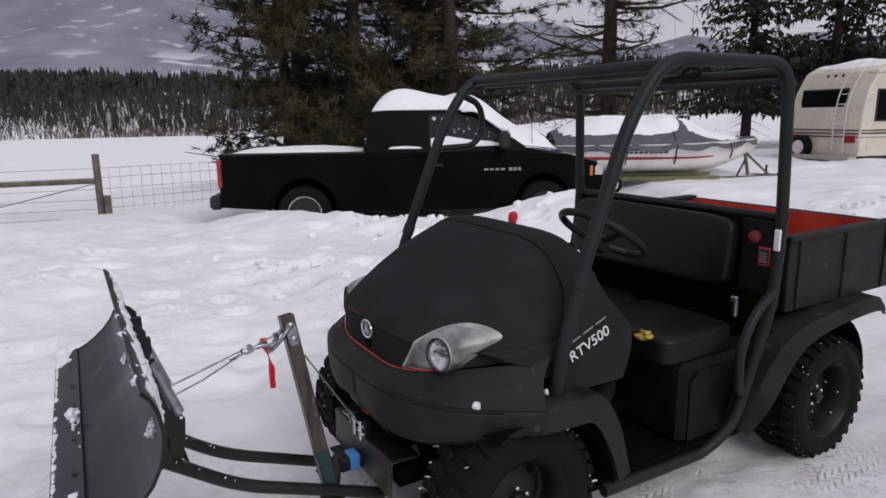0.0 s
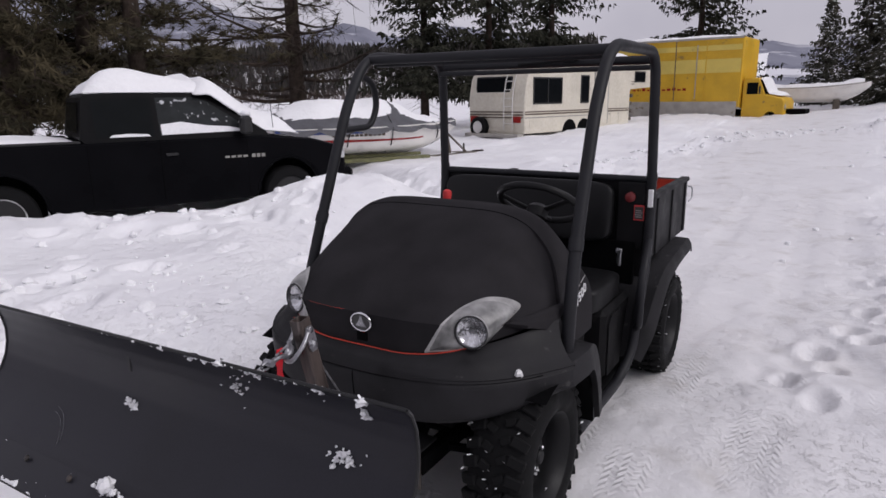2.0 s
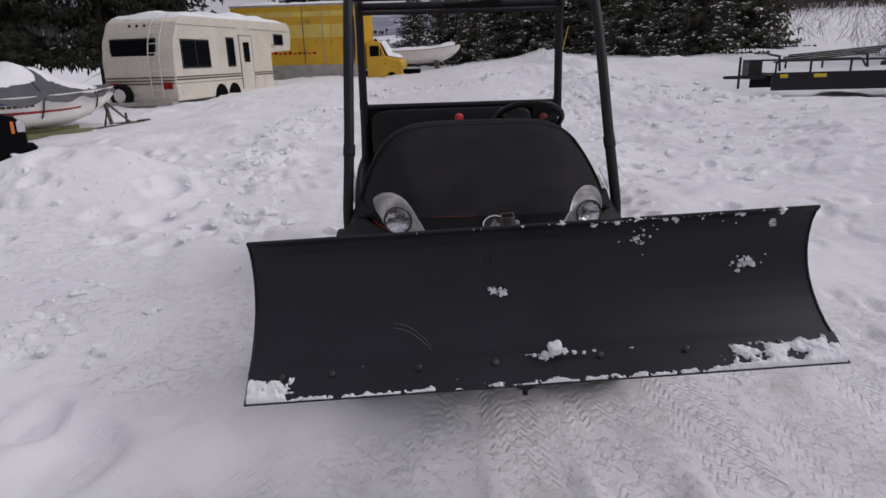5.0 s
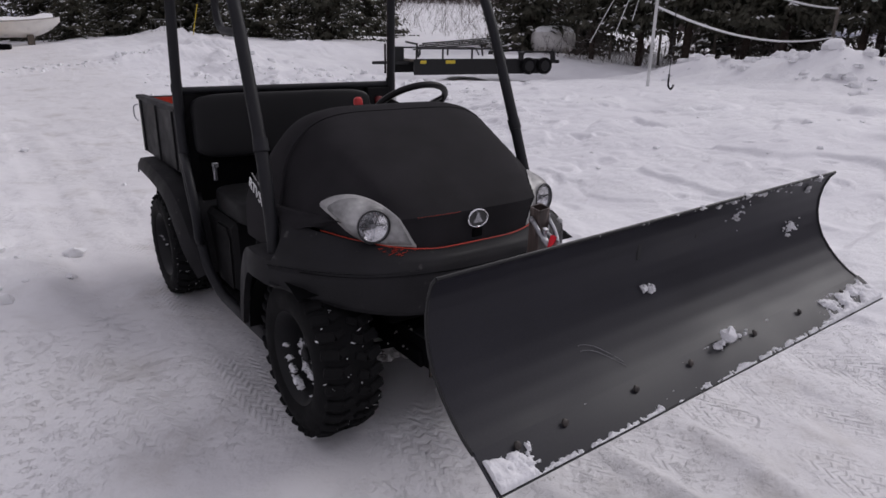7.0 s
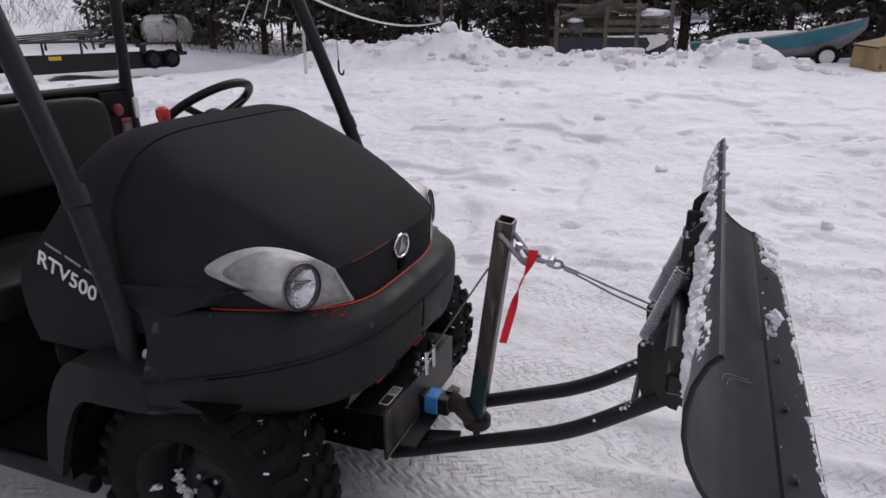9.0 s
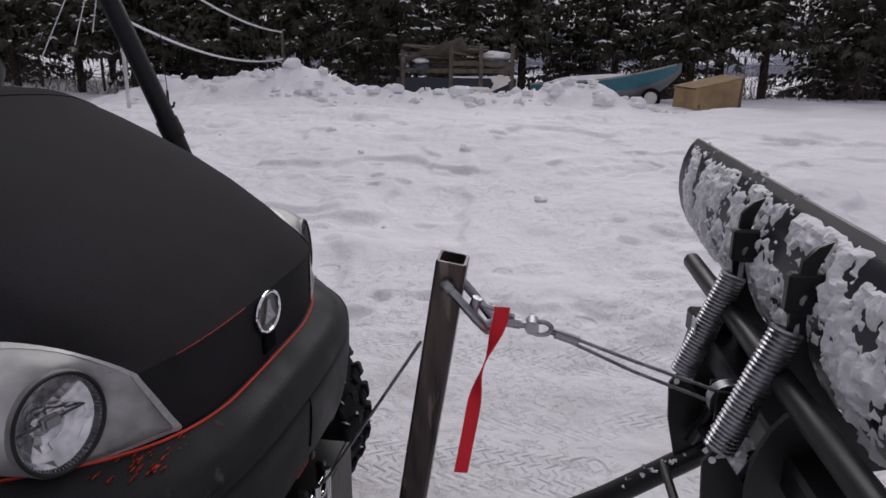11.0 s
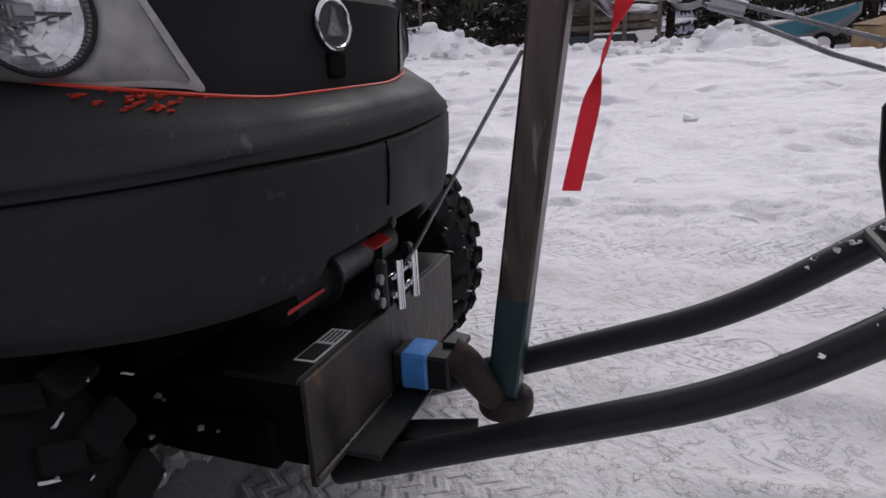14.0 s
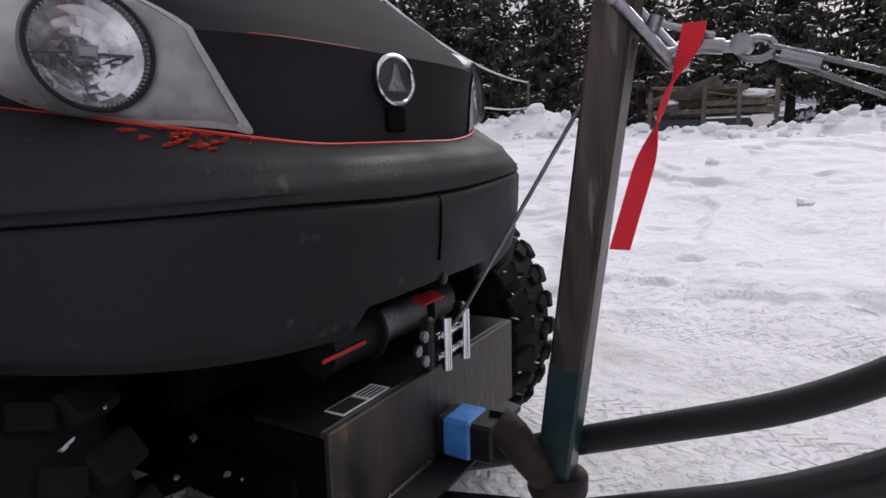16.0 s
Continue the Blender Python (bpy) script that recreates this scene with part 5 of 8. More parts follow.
part("ferrule", tube([hk + Vector((0, -0.085, -0.024)), hk + Vector((0, -0.122, -0.035))], 0.0085, 10), zinc, cable)
PUL = Vector((0.0, -1.035, 0.705))
for dx, dz in ((-0.010, 0.016), (0.012, -0.014)):
    e0 = hk + Vector((dx * 0.4, -0.075, -0.020 + dz * 0.3))
    part("rope", twisted([e0, (e0 + PUL) / 2 + Vector((dx * 0.7, 0, dz * 0.7 - 0.004)), PUL + Vector((dx, 0.0, dz))]), wire_steel, cable)
part("winch_rope", twisted([(0.034, -0.345, 0.440), (0.030, -0.375, 0.475), pm @ Vector((0.0, 0.029, L - 0.16))]), wire_steel, cable)

strap = spline([hk + Vector((-0.003, 0.000, 0.016)), hk + Vector((-0.012, 0.004, -0.01)), hk + Vector((-0.03, 0.022, -0.06)), hk + Vector((-0.045, 0.034, -0.11)), hk + Vector((-0.072, 0.040, -0.155)), hk + Vector((-0.106, 0.050, -0.220))], 6)


def ribbon(u, v):
    k = int(round(u * (len(strap) - 1)))
    tw = radians(88 - 84 * math.exp(-((u - 0.42) / 0.20) ** 2) + 12 * math.sin(u * 9))
    w = 0.0125 - 0.002 * u
    d = Vector((math.cos(tw), math.sin(tw), 0.0))
    return strap[k] + d * w * (2 * v - 1)


single("pull_strap", thick(grid(ribbon, len(strap) - 1, 2), 0.0022), red_web, "red webbing pull strap hanging from the hook", "strap")

# ---- plough ----
plow = thing("snow_plow", "dark grey straight snow plough blade lifted on tubular push arms", "plough", (0, -1.1, 0.6))
BL = [(-1.132, 1.016), (-1.118, 1.000), (-1.104, 0.965), (-1.098, 0.925), (-1.100, 0.885), (-1.110, 0.845), (-1.130, 0.805), (-1.158, 0.770), (-1.192, 0.738), (-1.228, 0.712), (-1.262, 0.695)]
EDGE = [(-1.258, 0.700), (-1.300, 0.674), (-1.336, 0.650)]
TILT = 0.030


def blade_xyz(x, y, z):
    return (x, y - 0.012 * x, z + TILT * x)


def blade_at(u, v):
    y, z = on_profile(BL, v)
    return blade_xyz(-0.770 + 1.552 * u, y, z)


blade = part("blade", shell(grid(blade_at, 30, 40), 0.005, (0, -0.7, 0.85)), blade_paint, plow, "smooth curved dark grey blade")
part("top_rim", tube([blade_xyz(-0.770 + 1.552 * k / 20, -1.1315, 1.016) for k in range(21)], 0.0045, 8), frame_black, plow)


def edge_at(u, v):
    y, z = on_profile(EDGE, v)
    return blade_xyz(-0.770 + 1.552 * u, y - 0.006, z + 0.004)


cut = part("cutting_edge", shell(grid(edge_at, 20, 4), 0.010, (0, -1.0, 0.3)), blade_paint, plow, "bolted scraped cutting edge")
for x in (-0.68, -0.550, -0.326, -0.125, 0.15, 0.377, 0.62):
    part("edge_bolt", lathe([(0.0088, 0), (0.0082, 0.003), (0.005, 0.005), (0.0, 0.006)], 12, Matrix.Translation(blade_xyz(x, -1.287, 0.6955)) @ pose(0, 0, 0, 58, 0, 0)), bare_steel, cut)
part("edge_lip", tube([blade_xyz(-0.770 + 1.552 * k / 20, -1.343, 0.652) for k in range(21)], 0.0024, 6), frame_black, cut, "dark worn lip of the cutting edge")
for sg, x in ((-1, -0.770), (1, 0.782)):
    part("end_rib", tube([blade_xyz(x, y, z) for y, z in BL], 0.004, 6), frame_black, plow)
rnd = random.Random(12)
def rough_at(x, y, z, octaves=4):
    q, f, amp = 0.0, 1.0, 1.0
    for _ in range(octaves):
        q += amp * noise.noise(Vector((x * f, y * f, z * f)))
        f, amp = f * 2.1, amp * 0.55
    return q


def edge_crust(u, v):
    """Snow stuck to the cutting edge: thick at both ends, in clumps along the bolts, a thin seam on the lip."""
    x = -0.768 + 1.548 * u
    w = 0.02 + 0.98 * v
    y, z = on_profile(EDGE, min(max(w, 0), 1))
    p = Vector(blade_xyz(x, y - 0.006, z + 0.004))
    ends = float(step(np.float64(x), 0.38, 0.62)) + float(step(np.float64(-x), 0.60, 0.72))
    bolts = sum(g * math.exp(-((x - c) / r) ** 2) for c, r, g in ((0.03, 0.06, 1.0), (0.13, 0.04, 0.6), (-0.13, 0.03, 0.5), (-0.455, 0.03, 0.8), (0.24, 0.03, 0.4), (-0.02, 0.03, 0.5)))
    a = 1.0 * ends * float(step(np.float64(w), -0.05, 0.45)) + 0.75 * bolts * math.exp(-((w - 0.02) / 0.22) ** 2) + 0.75 * float(step(np.float64(w), 0.72, 1.0)) - 0.62
    a += 0.65 * rough_at(x * 22, w * 2.4, 3.0, 3) + 0.22 * rough_at(x * 90, w * 9, 5.0, 3)
    if v < 0.01 or u < 0.002 or u > 0.998:
        a = -1
    d = (0.011 + 0.006 * rough_at(x * 34, w * 3.6, 1.0, 3)) * math.sin(0.5 * math.pi * min(max(2.2 * a, 0.0), 1.0)) - 0.0045 * (a <= 0)
    if d > 0:
        d *= min(1.0, 0.12 + 9 * (1 - v))
    return p + Vector((0, -0.62, 0.78)) * d


lumps = [blob(blade_xyz(0.032 + dx, -1.284, 0.722 + dz), r, k, 0.3, 14, 9) for k, (dx, dz, r) in enumerate(((0, 0, 0.0185), (-0.028, -0.012, 0.007), (0.024, -0.010, 0.008), (0.05, -0.016, 0.006), (-0.055, -0.016, 0.005), (0.075, -0.018, 0.005)))]
tagged(part("edge_snow", join(grid(edge_crust, 760, 26), *lumps), crusty_snow, plow, "snow stuck along the cutting edge"), kind="stuff")
bits = []
for k in range(150):
    x, v = rnd.choice([(rnd.gauss(-0.095, 0.012), rnd.gauss(0.54, 0.014)), (rnd.gauss(0.60, 0.02), rnd.gauss(0.46, 0.025)), (rnd.gauss(0.67, 0.006), rnd.gauss(0.18, 0.02)), (rnd.uniform(0.15, 0.62), abs(rnd.gauss(0, 0.07))), (rnd.gauss(0.42, 0.08), abs(rnd.gauss(0, 0.04))),
                       (rnd.gauss(0.30, 0.03), rnd.gauss(0.22, 0.05)), (rnd.uniform(-0.7, 0.7), abs(rnd.gauss(0, 0.006)))])
    p = blade_at((x + 0.770) / 1.552, min(max(v, 0), 1))
    bits.append(blob((p[0], p[1] - 0.003, p[2]), rnd.uniform(0.0012, 0.0036) if k % 6 else rnd.uniform(0.005, 0.0095), k, 0.9, 9, 6, 0.7))
tagged(part("blade_snow", join(*bits), crusty_snow, plow, "flecks of snow on the blade"), kind="stuff")
scr = []
for dz in (0, 0.03):
    scr.append(tube([Vector(blade_at((-0.39 + 0.10 * t + 0.770) / 1.552, 0.70 + dz + 0.16 * t * t)) + Vector((0, -0.0035, 0)) for t in [k / 10 for k in range(11)]], 0.0005, 5))
part("scratch", join(*scr), zinc, plow)

# back of the blade: sheet ribs, pivot plates, crusted snow
back = []
for x in (-0.13, 0.13):
    prof = [(y + 0.016, z + 0.003) for y, z in BL[1:]] + [(-1.20, 0.685), (-1.10, 0.72), (-1.075, 0.78), (-1.062, 0.90), (-1.068, 0.975), (-1.085, 0.995)]
    m = Matrix(((0, 0, 1, x), (1, 0, 0, 0), (0, 1, 0, TILT * x), (0, 0, 0, 1)))
    part("back_rib", slab(prof, m, 0.008), frame_black, plow)
part("back_beam", rbox(-0.36, 0.36, -1.115, -1.055, 0.685, 0.735, 0.006), frame_black, plow)
part("back_tube", tube([(-0.40, -1.065, 0.80), (0.40, -1.065, 0.82)], 0.018, 10), frame_black, plow)
def back_crust(u, v):
    """Snow frozen to the hollow back of the blade, with bare patches."""
    x, w = -0.755 + 1.525 * u, 0.05 + 0.75 * v
    p = Vector(blade_at((x + 0.770) / 1.552, w))
    p2 = Vector(blade_at((x + 0.770) / 1.552, w + 0.02))
    nrm = Vector((0, p2.z - p.z, p.y - p2.y)).normalized()
    nrm = nrm if nrm.y > 0 else -nrm
    a = 0.20 - 0.45 * max(w - 0.40, 0) - 0.3 * math.exp(-((abs(x) - 0.13) / 0.03) ** 2) + 0.75 * rough_at(x * 11, w * 6, 7.0, 6) + 0.55 * rough_at(x * 55, w * 26, 4.0, 4)
    edge = min(u, 1 - u, v * 0.7, 1 - v) * 14
    d = (0.016 * min(max(a, 0.0), 1.2) ** 0.6 + 0.004 * rough_at(x * 70, w * 30, 2.0, 3) * (a > 0)) * min(edge, 1.0)
    return p + nrm * (0.0025 + max(d, -0.001))


tagged(part("back_snow", grid(back_crust, 300, 60), crusty_snow, plow, "crusted snow frozen to the blade's back"), kind="stuff")
skid = [(-0.03, 0.0)] + [(0.070 * math.cos(a), 0.125 * math.sin(a)) for a in [math.pi * (0.0 + k / 12 - 0.5) for k in range(13)]]
for sg in (-1, 1):
    part("quadrant_plate", slab(skid, Matrix(((0, 0, 1, sg * 0.20), (1, 0, 0, -1.085), (0, 1, 0, 0.68), (0, 0, 0, 1))), 0.010), frame_black, plow)
# push arms
for sg, x in ((-1, -0.122), (1, 0.122)):
    arm = bent([(x, -0.30, 0.180), (x, -0.830, 0.382), (x, -1.125, 0.590)], 0.10, 8)
    part("push_arm", tube(arm, 0.0215, 16), frame_black, plow, "bent black push arm tube")
    mp = Matrix(((0, 0, 1, x - 0.004), (1, 0, 0, 0), (0, 1, 0, 0), (0, 0, 0, 1)))
    part("spring_plate", slab([(-1.005, 0.515), (-0.985, 0.60), (-0.980, 0.670), (-0.992, 0.688), (-1.010, 0.680), (-1.045, 0.630), (-1.09, 0.605), (-1.12, 0.640), (-1.13, 0.59), (-1.05, 0.530)], mp, 0.008), frame_black, plow, "black spring lug plate")
    part("lug_hole", lathe([(0.005, -0.002), (0.005, 0.012)], 10, Matrix.Translation((x - 0.005, -0.992, 0.676)) @ pose(0, 0, 0, 0, 90, 0)), clean_snow, plow)
    part("strut_bar", tube([(x * 0.8, -1.02, 0.57), (x * 0.8, -1.09, 0.72)], 0.010, 8), frame_black, plow)
    # trip spring
    t0, t1 = Vector((x * 1.0, -1.066, 0.876)), Vector((x * 1.0, -1.000, 0.690))
    ax = (t1 - t0)
    ln_ = ax.length
    ax.normalize()
    o1 = ax.orthogonal().normalized()
    o2 = ax.cross(o1)
    coil = []
    turns = 30
    for k in range(turns * 9 + 1):
        a = 2 * math.pi * k / 9
        coil.append(t0 + ax * (ln_ * k / (turns * 9)) + (o1 * math.cos(a) + o2 * math.sin(a)) * 0.0195)
    part("trip_spring", tube(coil, 0.0031, 5), zinc, plow, "grey coiled trip spring")
    part("spring_eye", tube(bent([t0 + o1 * 0.01, t0 - ax * 0.03, t0 - ax * 0.045 + o2 * 0.014, t0 - ax * 0.06, t0 - ax * 0.045 - o2 * 0.014, t0 - ax * 0.033], 0.01, 4), 0.0045, 7), zinc, plow)
    part("spring_tail", tube([t1 + o1 * 0.012, t1 + ax * 0.012, (x, -0.992, 0.676)], 0.0035, 6), zinc, plow)
    # near-black rod that darkens the inside of the coil
    part("spring_core", tube([t0 + ax * 0.02, t1 - ax * 0.02], 0.012, 8), void_shade, plow)
    part("spring_anchor", rbox(x * 1.0 - 0.01, x * 1.0 + 0.01, -1.10, -1.055, 0.90, 0.955, 0.004), frame_black, plow)
part("spring_sticker", rbox(0.110, 0.134, -1.012, -1.010, 0.765, 0.795, 0.001), white_decal, plow)
part("cross_tie", tube([(-0.122, -0.985, 0.508), (0.122, -0.985, 0.508)], 0.0085, 8), frame_black, plow)
part("pivot_bar", tube([(-0.19, -1.10, 0.588), (0.19, -1.10, 0.588)], 0.026, 12), frame_black, plow)
part("centre_plate", slab([(-0.10, -1.12), (0.10, -1.12), (0.14, -1.03), (-0.14, -1.03)], Matrix.Translation((0, 0, 0.60)), 0.010), frame_black, plow)
part("pulley", tube([(-0.012, -1.045, 0.705), (0.012, -1.045, 0.705)], 0.032, 20), zinc, plow, "galvanised cable pulley")
part("pulley_bracket", join(rbox(-0.024, -0.016, -1.11, -1.02, 0.68, 0.73, 0.003), rbox(0.016, 0.024, -1.11, -1.02, 0.68, 0.73, 0.003)), frame_black, plow)
caked = [blob((rnd.uniform(-0.105, 0.105), rnd.uniform(-1.12, -1.03), 0.605 + rnd.uniform(-0.01, 0.02)), rnd.uniform(0.006, 0.016), k, 0.5, 8, 5, 0.6) for k in range(70)]
caked += [blob((sg * 0.122 + rnd.gauss(0, 0.009), (yy := -0.97 + rnd.gauss(0, 0.06)), 0.382 + (-0.830 - yy) * 0.705 + 0.0205), rnd.uniform(0.002, 0.0055), k, 0.6, 6, 4, 0.6) for sg in (-1, 1) for k in range(60)]
tagged(part("caked_snow", join(*caked), crusty_snow, plow, "snow caked on the arms and pivot"), kind="stuff")

# ---- distance: mountains and the valley woods ----
def mountain_material():
    m = bpy.data.materials.new("haze_tinted_mountain")
    m.use_nodes = True
    nt, ln = m.node_tree.nodes, m.node_tree.links
    p = nt["Principled BSDF"]
    p.inputs["Roughness"].default_value = 1.0
    p.inputs["Specular IOR Level"].default_value = 0.0
    co = nt.new("ShaderNodeTexCoord")

    def noise_at(sc, detail):
        n = nt.new("ShaderNodeTexNoise")
        n.inputs["Scale"].default_value, n.inputs["Detail"].default_value = sc, detail
        ln.new(co.outputs["Object"], n.inputs["Vector"])
        return n.outputs["Fac"]

    def rng(v, a, b):
        n = nt.new("ShaderNodeMapRange")
        n.inputs[1].default_value, n.inputs[2].default_value = a, b
        ln.new(v, n.inputs[0])
        return n.outputs[0]
    # distance haze is mixed into these base colours as pale blue-grey
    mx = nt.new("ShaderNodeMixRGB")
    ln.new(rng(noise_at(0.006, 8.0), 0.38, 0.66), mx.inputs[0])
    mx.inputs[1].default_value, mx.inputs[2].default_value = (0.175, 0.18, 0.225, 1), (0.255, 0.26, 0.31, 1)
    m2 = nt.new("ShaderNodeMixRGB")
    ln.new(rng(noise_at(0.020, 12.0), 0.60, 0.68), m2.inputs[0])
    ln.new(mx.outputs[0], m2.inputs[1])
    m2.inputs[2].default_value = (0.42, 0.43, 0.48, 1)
    # open snow fields low on the slopes, drawn out along the contour
    mp = nt.new("ShaderNodeMapping")
    mp.inputs["Scale"].default_value = (0.0035, 0.0035, 0.020)
    ln.new(co.outputs["Object"], mp.inputs["Vector"])
    nf = nt.new("ShaderNodeTexNoise")
    nf.inputs["Scale"].default_value, nf.inputs["Detail"].default_value = 1.0, 4.0
    ln.new(mp.outputs[0], nf.inputs["Vector"])
    xyz = nt.new("ShaderNodeSeparateXYZ")
    ln.new(co.outputs["Object"], xyz.inputs[0])
    low = nt.new("ShaderNodeMapRange")
    low.inputs[1].default_value, low.inputs[2].default_value, low.inputs[3].default_value, low.inputs[4].default_value = 95, 135, 1, 0
    ln.new(xyz.outputs[2], low.inputs[0])
    both = nt.new("ShaderNodeMath")
    both.operation = "MULTIPLY"
    ln.new(rng(nf.outputs["Fac"], 0.50, 0.54), both.inputs[0])
    ln.new(low.outputs[0], both.inputs[1])
    m3 = nt.new("ShaderNodeMixRGB")
    ln.new(both.outputs[0], m3.inputs[0])
    ln.new(m2.outputs[0], m3.inputs[1])
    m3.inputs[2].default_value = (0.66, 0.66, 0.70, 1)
    ln.new(m3.outputs[0], p.inputs["Base Color"])
    return m


def mountain_ring():
    def f(u, v):
        az = 2 * math.pi * u
        d = Vector((math.sin(az), math.cos(az)))
        west = max(0.0, -d.x * 0.95 + d.y * 0.15)
        el = 4.0 + 8.5 * west ** 5 + 1.2 * noise.noise(Vector((d.x * 3, d.y * 3, 1.0))) + 0.7 * noise.noise(Vector((d.x * 11, d.y * 11, 4.0)))
        r = 900 + 1100 * v
        h = -8 + r * math.tan(radians(max(el, 1.5))) * v ** 0.8
        h += 26 * v * noise.noise(Vector((d.x * r / 130, d.y * r / 130, 0)))
        return (d.x * r, d.y * r, h)
    return grid(f, 220, 14)


tagged(single("mountain_backdrop", mountain_ring(), mountain_material(), "wooded mountainside with snow patches, distance haze put into its blue-grey colour", "mountain"), kind="structure")
far_green = surface("far_conifer_green", (0.034, 0.034, 0.030), 0.95, var=0.5, scale=0.15, bump=0, spec=0.05, tint=(0.070, 0.064, 0.060))
far_grey = surface("bare_far_trees", (0.060, 0.054, 0.055), 0.95, var=0.5, scale=0.1, bump=0, spec=0.05, tint=(0.11, 0.10, 0.10))
far_brown = surface("bare_brush", (0.115, 0.095, 0.09), 0.95, var=0.4, scale=0.3, bump=0, spec=0.05)


def far_z(x, y):
    """The valley floor far from the yard."""
    t = min(max((-x - 8.6 - 0.30 * y) / 60, 0), 1)
    t = t * t * (3 - 2 * t)
    return -4.95 * t + 1.2 * (1 - t) + float(field_tilt(x, y))


def hill_rise(d):
    """How far the wooded hillside beyond the valley field stands above the field."""
    return 0.175 * min(max(d - 282, 0), 125) + 0.05 * max(d - 407, 0)


def far_woods():
    rnd = random.Random(21)
    vs, fs = [], []
    for k in range(6800):
        az = radians(rnd.uniform(-118, -18))
        high = k < 3900
        d = rnd.uniform(372, 500) if high else rnd.uniform(288, 378)
        x, y = d * math.sin(az), d * math.cos(az)
        clump = noise.noise(Vector((x * 0.022, y * 0.022, 2.0)))
        if not high and clump < rnd.uniform(-0.45, 0.2):
            continue
        z = far_z(x, y) + hill_rise(d) - 0.5
        h = rnd.uniform(8, 15) * (0.95 + 0.35 * clump) * (0.62 if not high else 1)
        r = h * rnd.uniform(0.10, 0.19)
        full = rnd.random() < 0.35
        for j in range(4):
            z0, z1 = z + h * (0.02 + 0.24 * j), z + h * min(0.46 + 0.24 * j, 1.0)
            rr = r * ((1 - 0.22 * j) if not full else (0.9, 1.1, 1.0, 0.6)[j])
            ox, oy = rnd.gauss(0, 0.14) * r, rnd.gauss(0, 0.14) * r
            n = len(vs)
            for i in range(6):
                a = 2 * math.pi * i / 6 + j
                q = rr * rnd.uniform(0.4, 1.3)
                vs.append((x + ox + q * math.cos(a), y + oy + q * math.sin(a), z0 + rnd.uniform(-0.09, 0.09) * h))
            vs.append((x + ox, y + oy, z1 - (0.06 * h if full else 0)))
            fs += [(n + i, n + (i + 1) % 6, n + 6) for i in range(6)]
    return vs, fs


single("valley_woods", far_woods(), far_green, "dark line of conifers across the valley", "woods", kind="stuff", smooth=0)


def far_slope():
    """The snowy hillside under the woods."""
    def f(u, v):
        az = radians(-130 + 125 * u)
        d = 262 + 330 * v
        x, y = d * math.sin(az), d * math.cos(az)
        return (x, y, far_z(x, y) - 0.4 + hill_rise(d) + 1.1 * noise.noise(Vector((u * 40, v * 20, 0))))
    return grid(f, 90, 40)


tagged(single("valley_slope", far_slope(), clean_snow, "snow-covered rise below the woods", "hillside"), kind="structure")


def brush(count, where, h0, h1, seed, thin=0.012, lean=0.4):
    """Bare upright twigs, joined."""
    rnd = random.Random(seed)
    vs, fs = [], []
    spots_ = [where(rnd) for _ in range(count)]
    if math.hypot(*spots_[0]) > 200:
        heights = [far_z(x, y) + hill_rise(math.hypot(x, y)) for x, y in spots_]
    else:
        heights = ground_height([q[0] for q in spots_], [q[1] for q in spots_]).tolist()
    for (x, y), z in zip(spots_, heights):
        h = rnd.uniform(h0, h1)
        n = len(vs)
        w = thin * rnd.uniform(0.6, 1.4)
        a = rnd.uniform(0, math.pi)
        dx, dy = math.cos(a) * w, math.sin(a) * w
        lx, ly = rnd.gauss(0, lean) * h, rnd.gauss(0, lean) * h
        vs += [(x - dx, y - dy, z - 0.1), (x + dx, y + dy, z - 0.1), (x + lx + dx * 0.3, y + ly + dy * 0.3, z + h), (x + lx - dx * 0.3, y + ly - dy * 0.3, z + h)]
        fs.append((n, n + 1, n + 2, n + 3))
        for _ in range(2):
            t = rnd.uniform(0.3, 0.8)
            bx, by, bz = x + lx * t, y + ly * t, z + h * t
            ex, ey, ez = bx + rnd.gauss(0, 0.25) * h, by + rnd.gauss(0, 0.25) * h, bz + rnd.uniform(0.05, 0.35) * h
            n = len(vs)
            vs += [(bx - dx * 0.5, by - dy * 0.5, bz), (bx + dx * 0.5, by + dy * 0.5, bz), (ex, ey, ez)]
            fs.append((n, n + 1, n + 2))
    return vs, fs


def valley_spot(rnd):
    az, d = radians(rnd.uniform(-116, -22)), rnd.gauss(281, 3.5)
    while noise.noise(Vector((az * 14, 0, 3.0))) < rnd.uniform(-0.5, 0.2):
        az = radians(rnd.uniform(-116, -22))
    return d * math.sin(az), d * math.cos(az)


def slope_spot(rnd):
    az, d = radians(rnd.uniform(-116, -22)), rnd.uniform(290, 392)
    return d * math.sin(az), d * math.cos(az)


single("valley_brush", brush(5200, valley_spot, 1.4, 4.6, 5, 0.13, 0.35), far_brown, "bare brown brush along the valley field", "brush", kind="stuff", smooth=0)
single("slope_trees", brush(15000, slope_spot, 2.0, 7.0, 15, 0.20, 0.22), far_grey, "thin leafless trees on the snowy hillside", "woods", kind="stuff", smooth=0)

# ---- trees ----
bark = surface("tree_bark", (0.045, 0.034, 0.028), 0.95, var=0.4, scale=6, bump=0.9, fine=18, bdist=0.02, spec=0.1, spots=(0.5, 0.5, 0.52), spot_size=2.2, spot_cut=0.70)
spruce_green = surface("spruce_needles", (0.060, 0.066, 0.050), 0.85, var=0.5, scale=1.2, tint=(0.125, 0.118, 0.092), bump=0, spec=0.12)
pine_green = surface("pine_needles", (0.038, 0.038, 0.024), 0.85, var=0.5, scale=0.9, tint=(0.085, 0.070, 0.042), bump=0, spec=0.12)
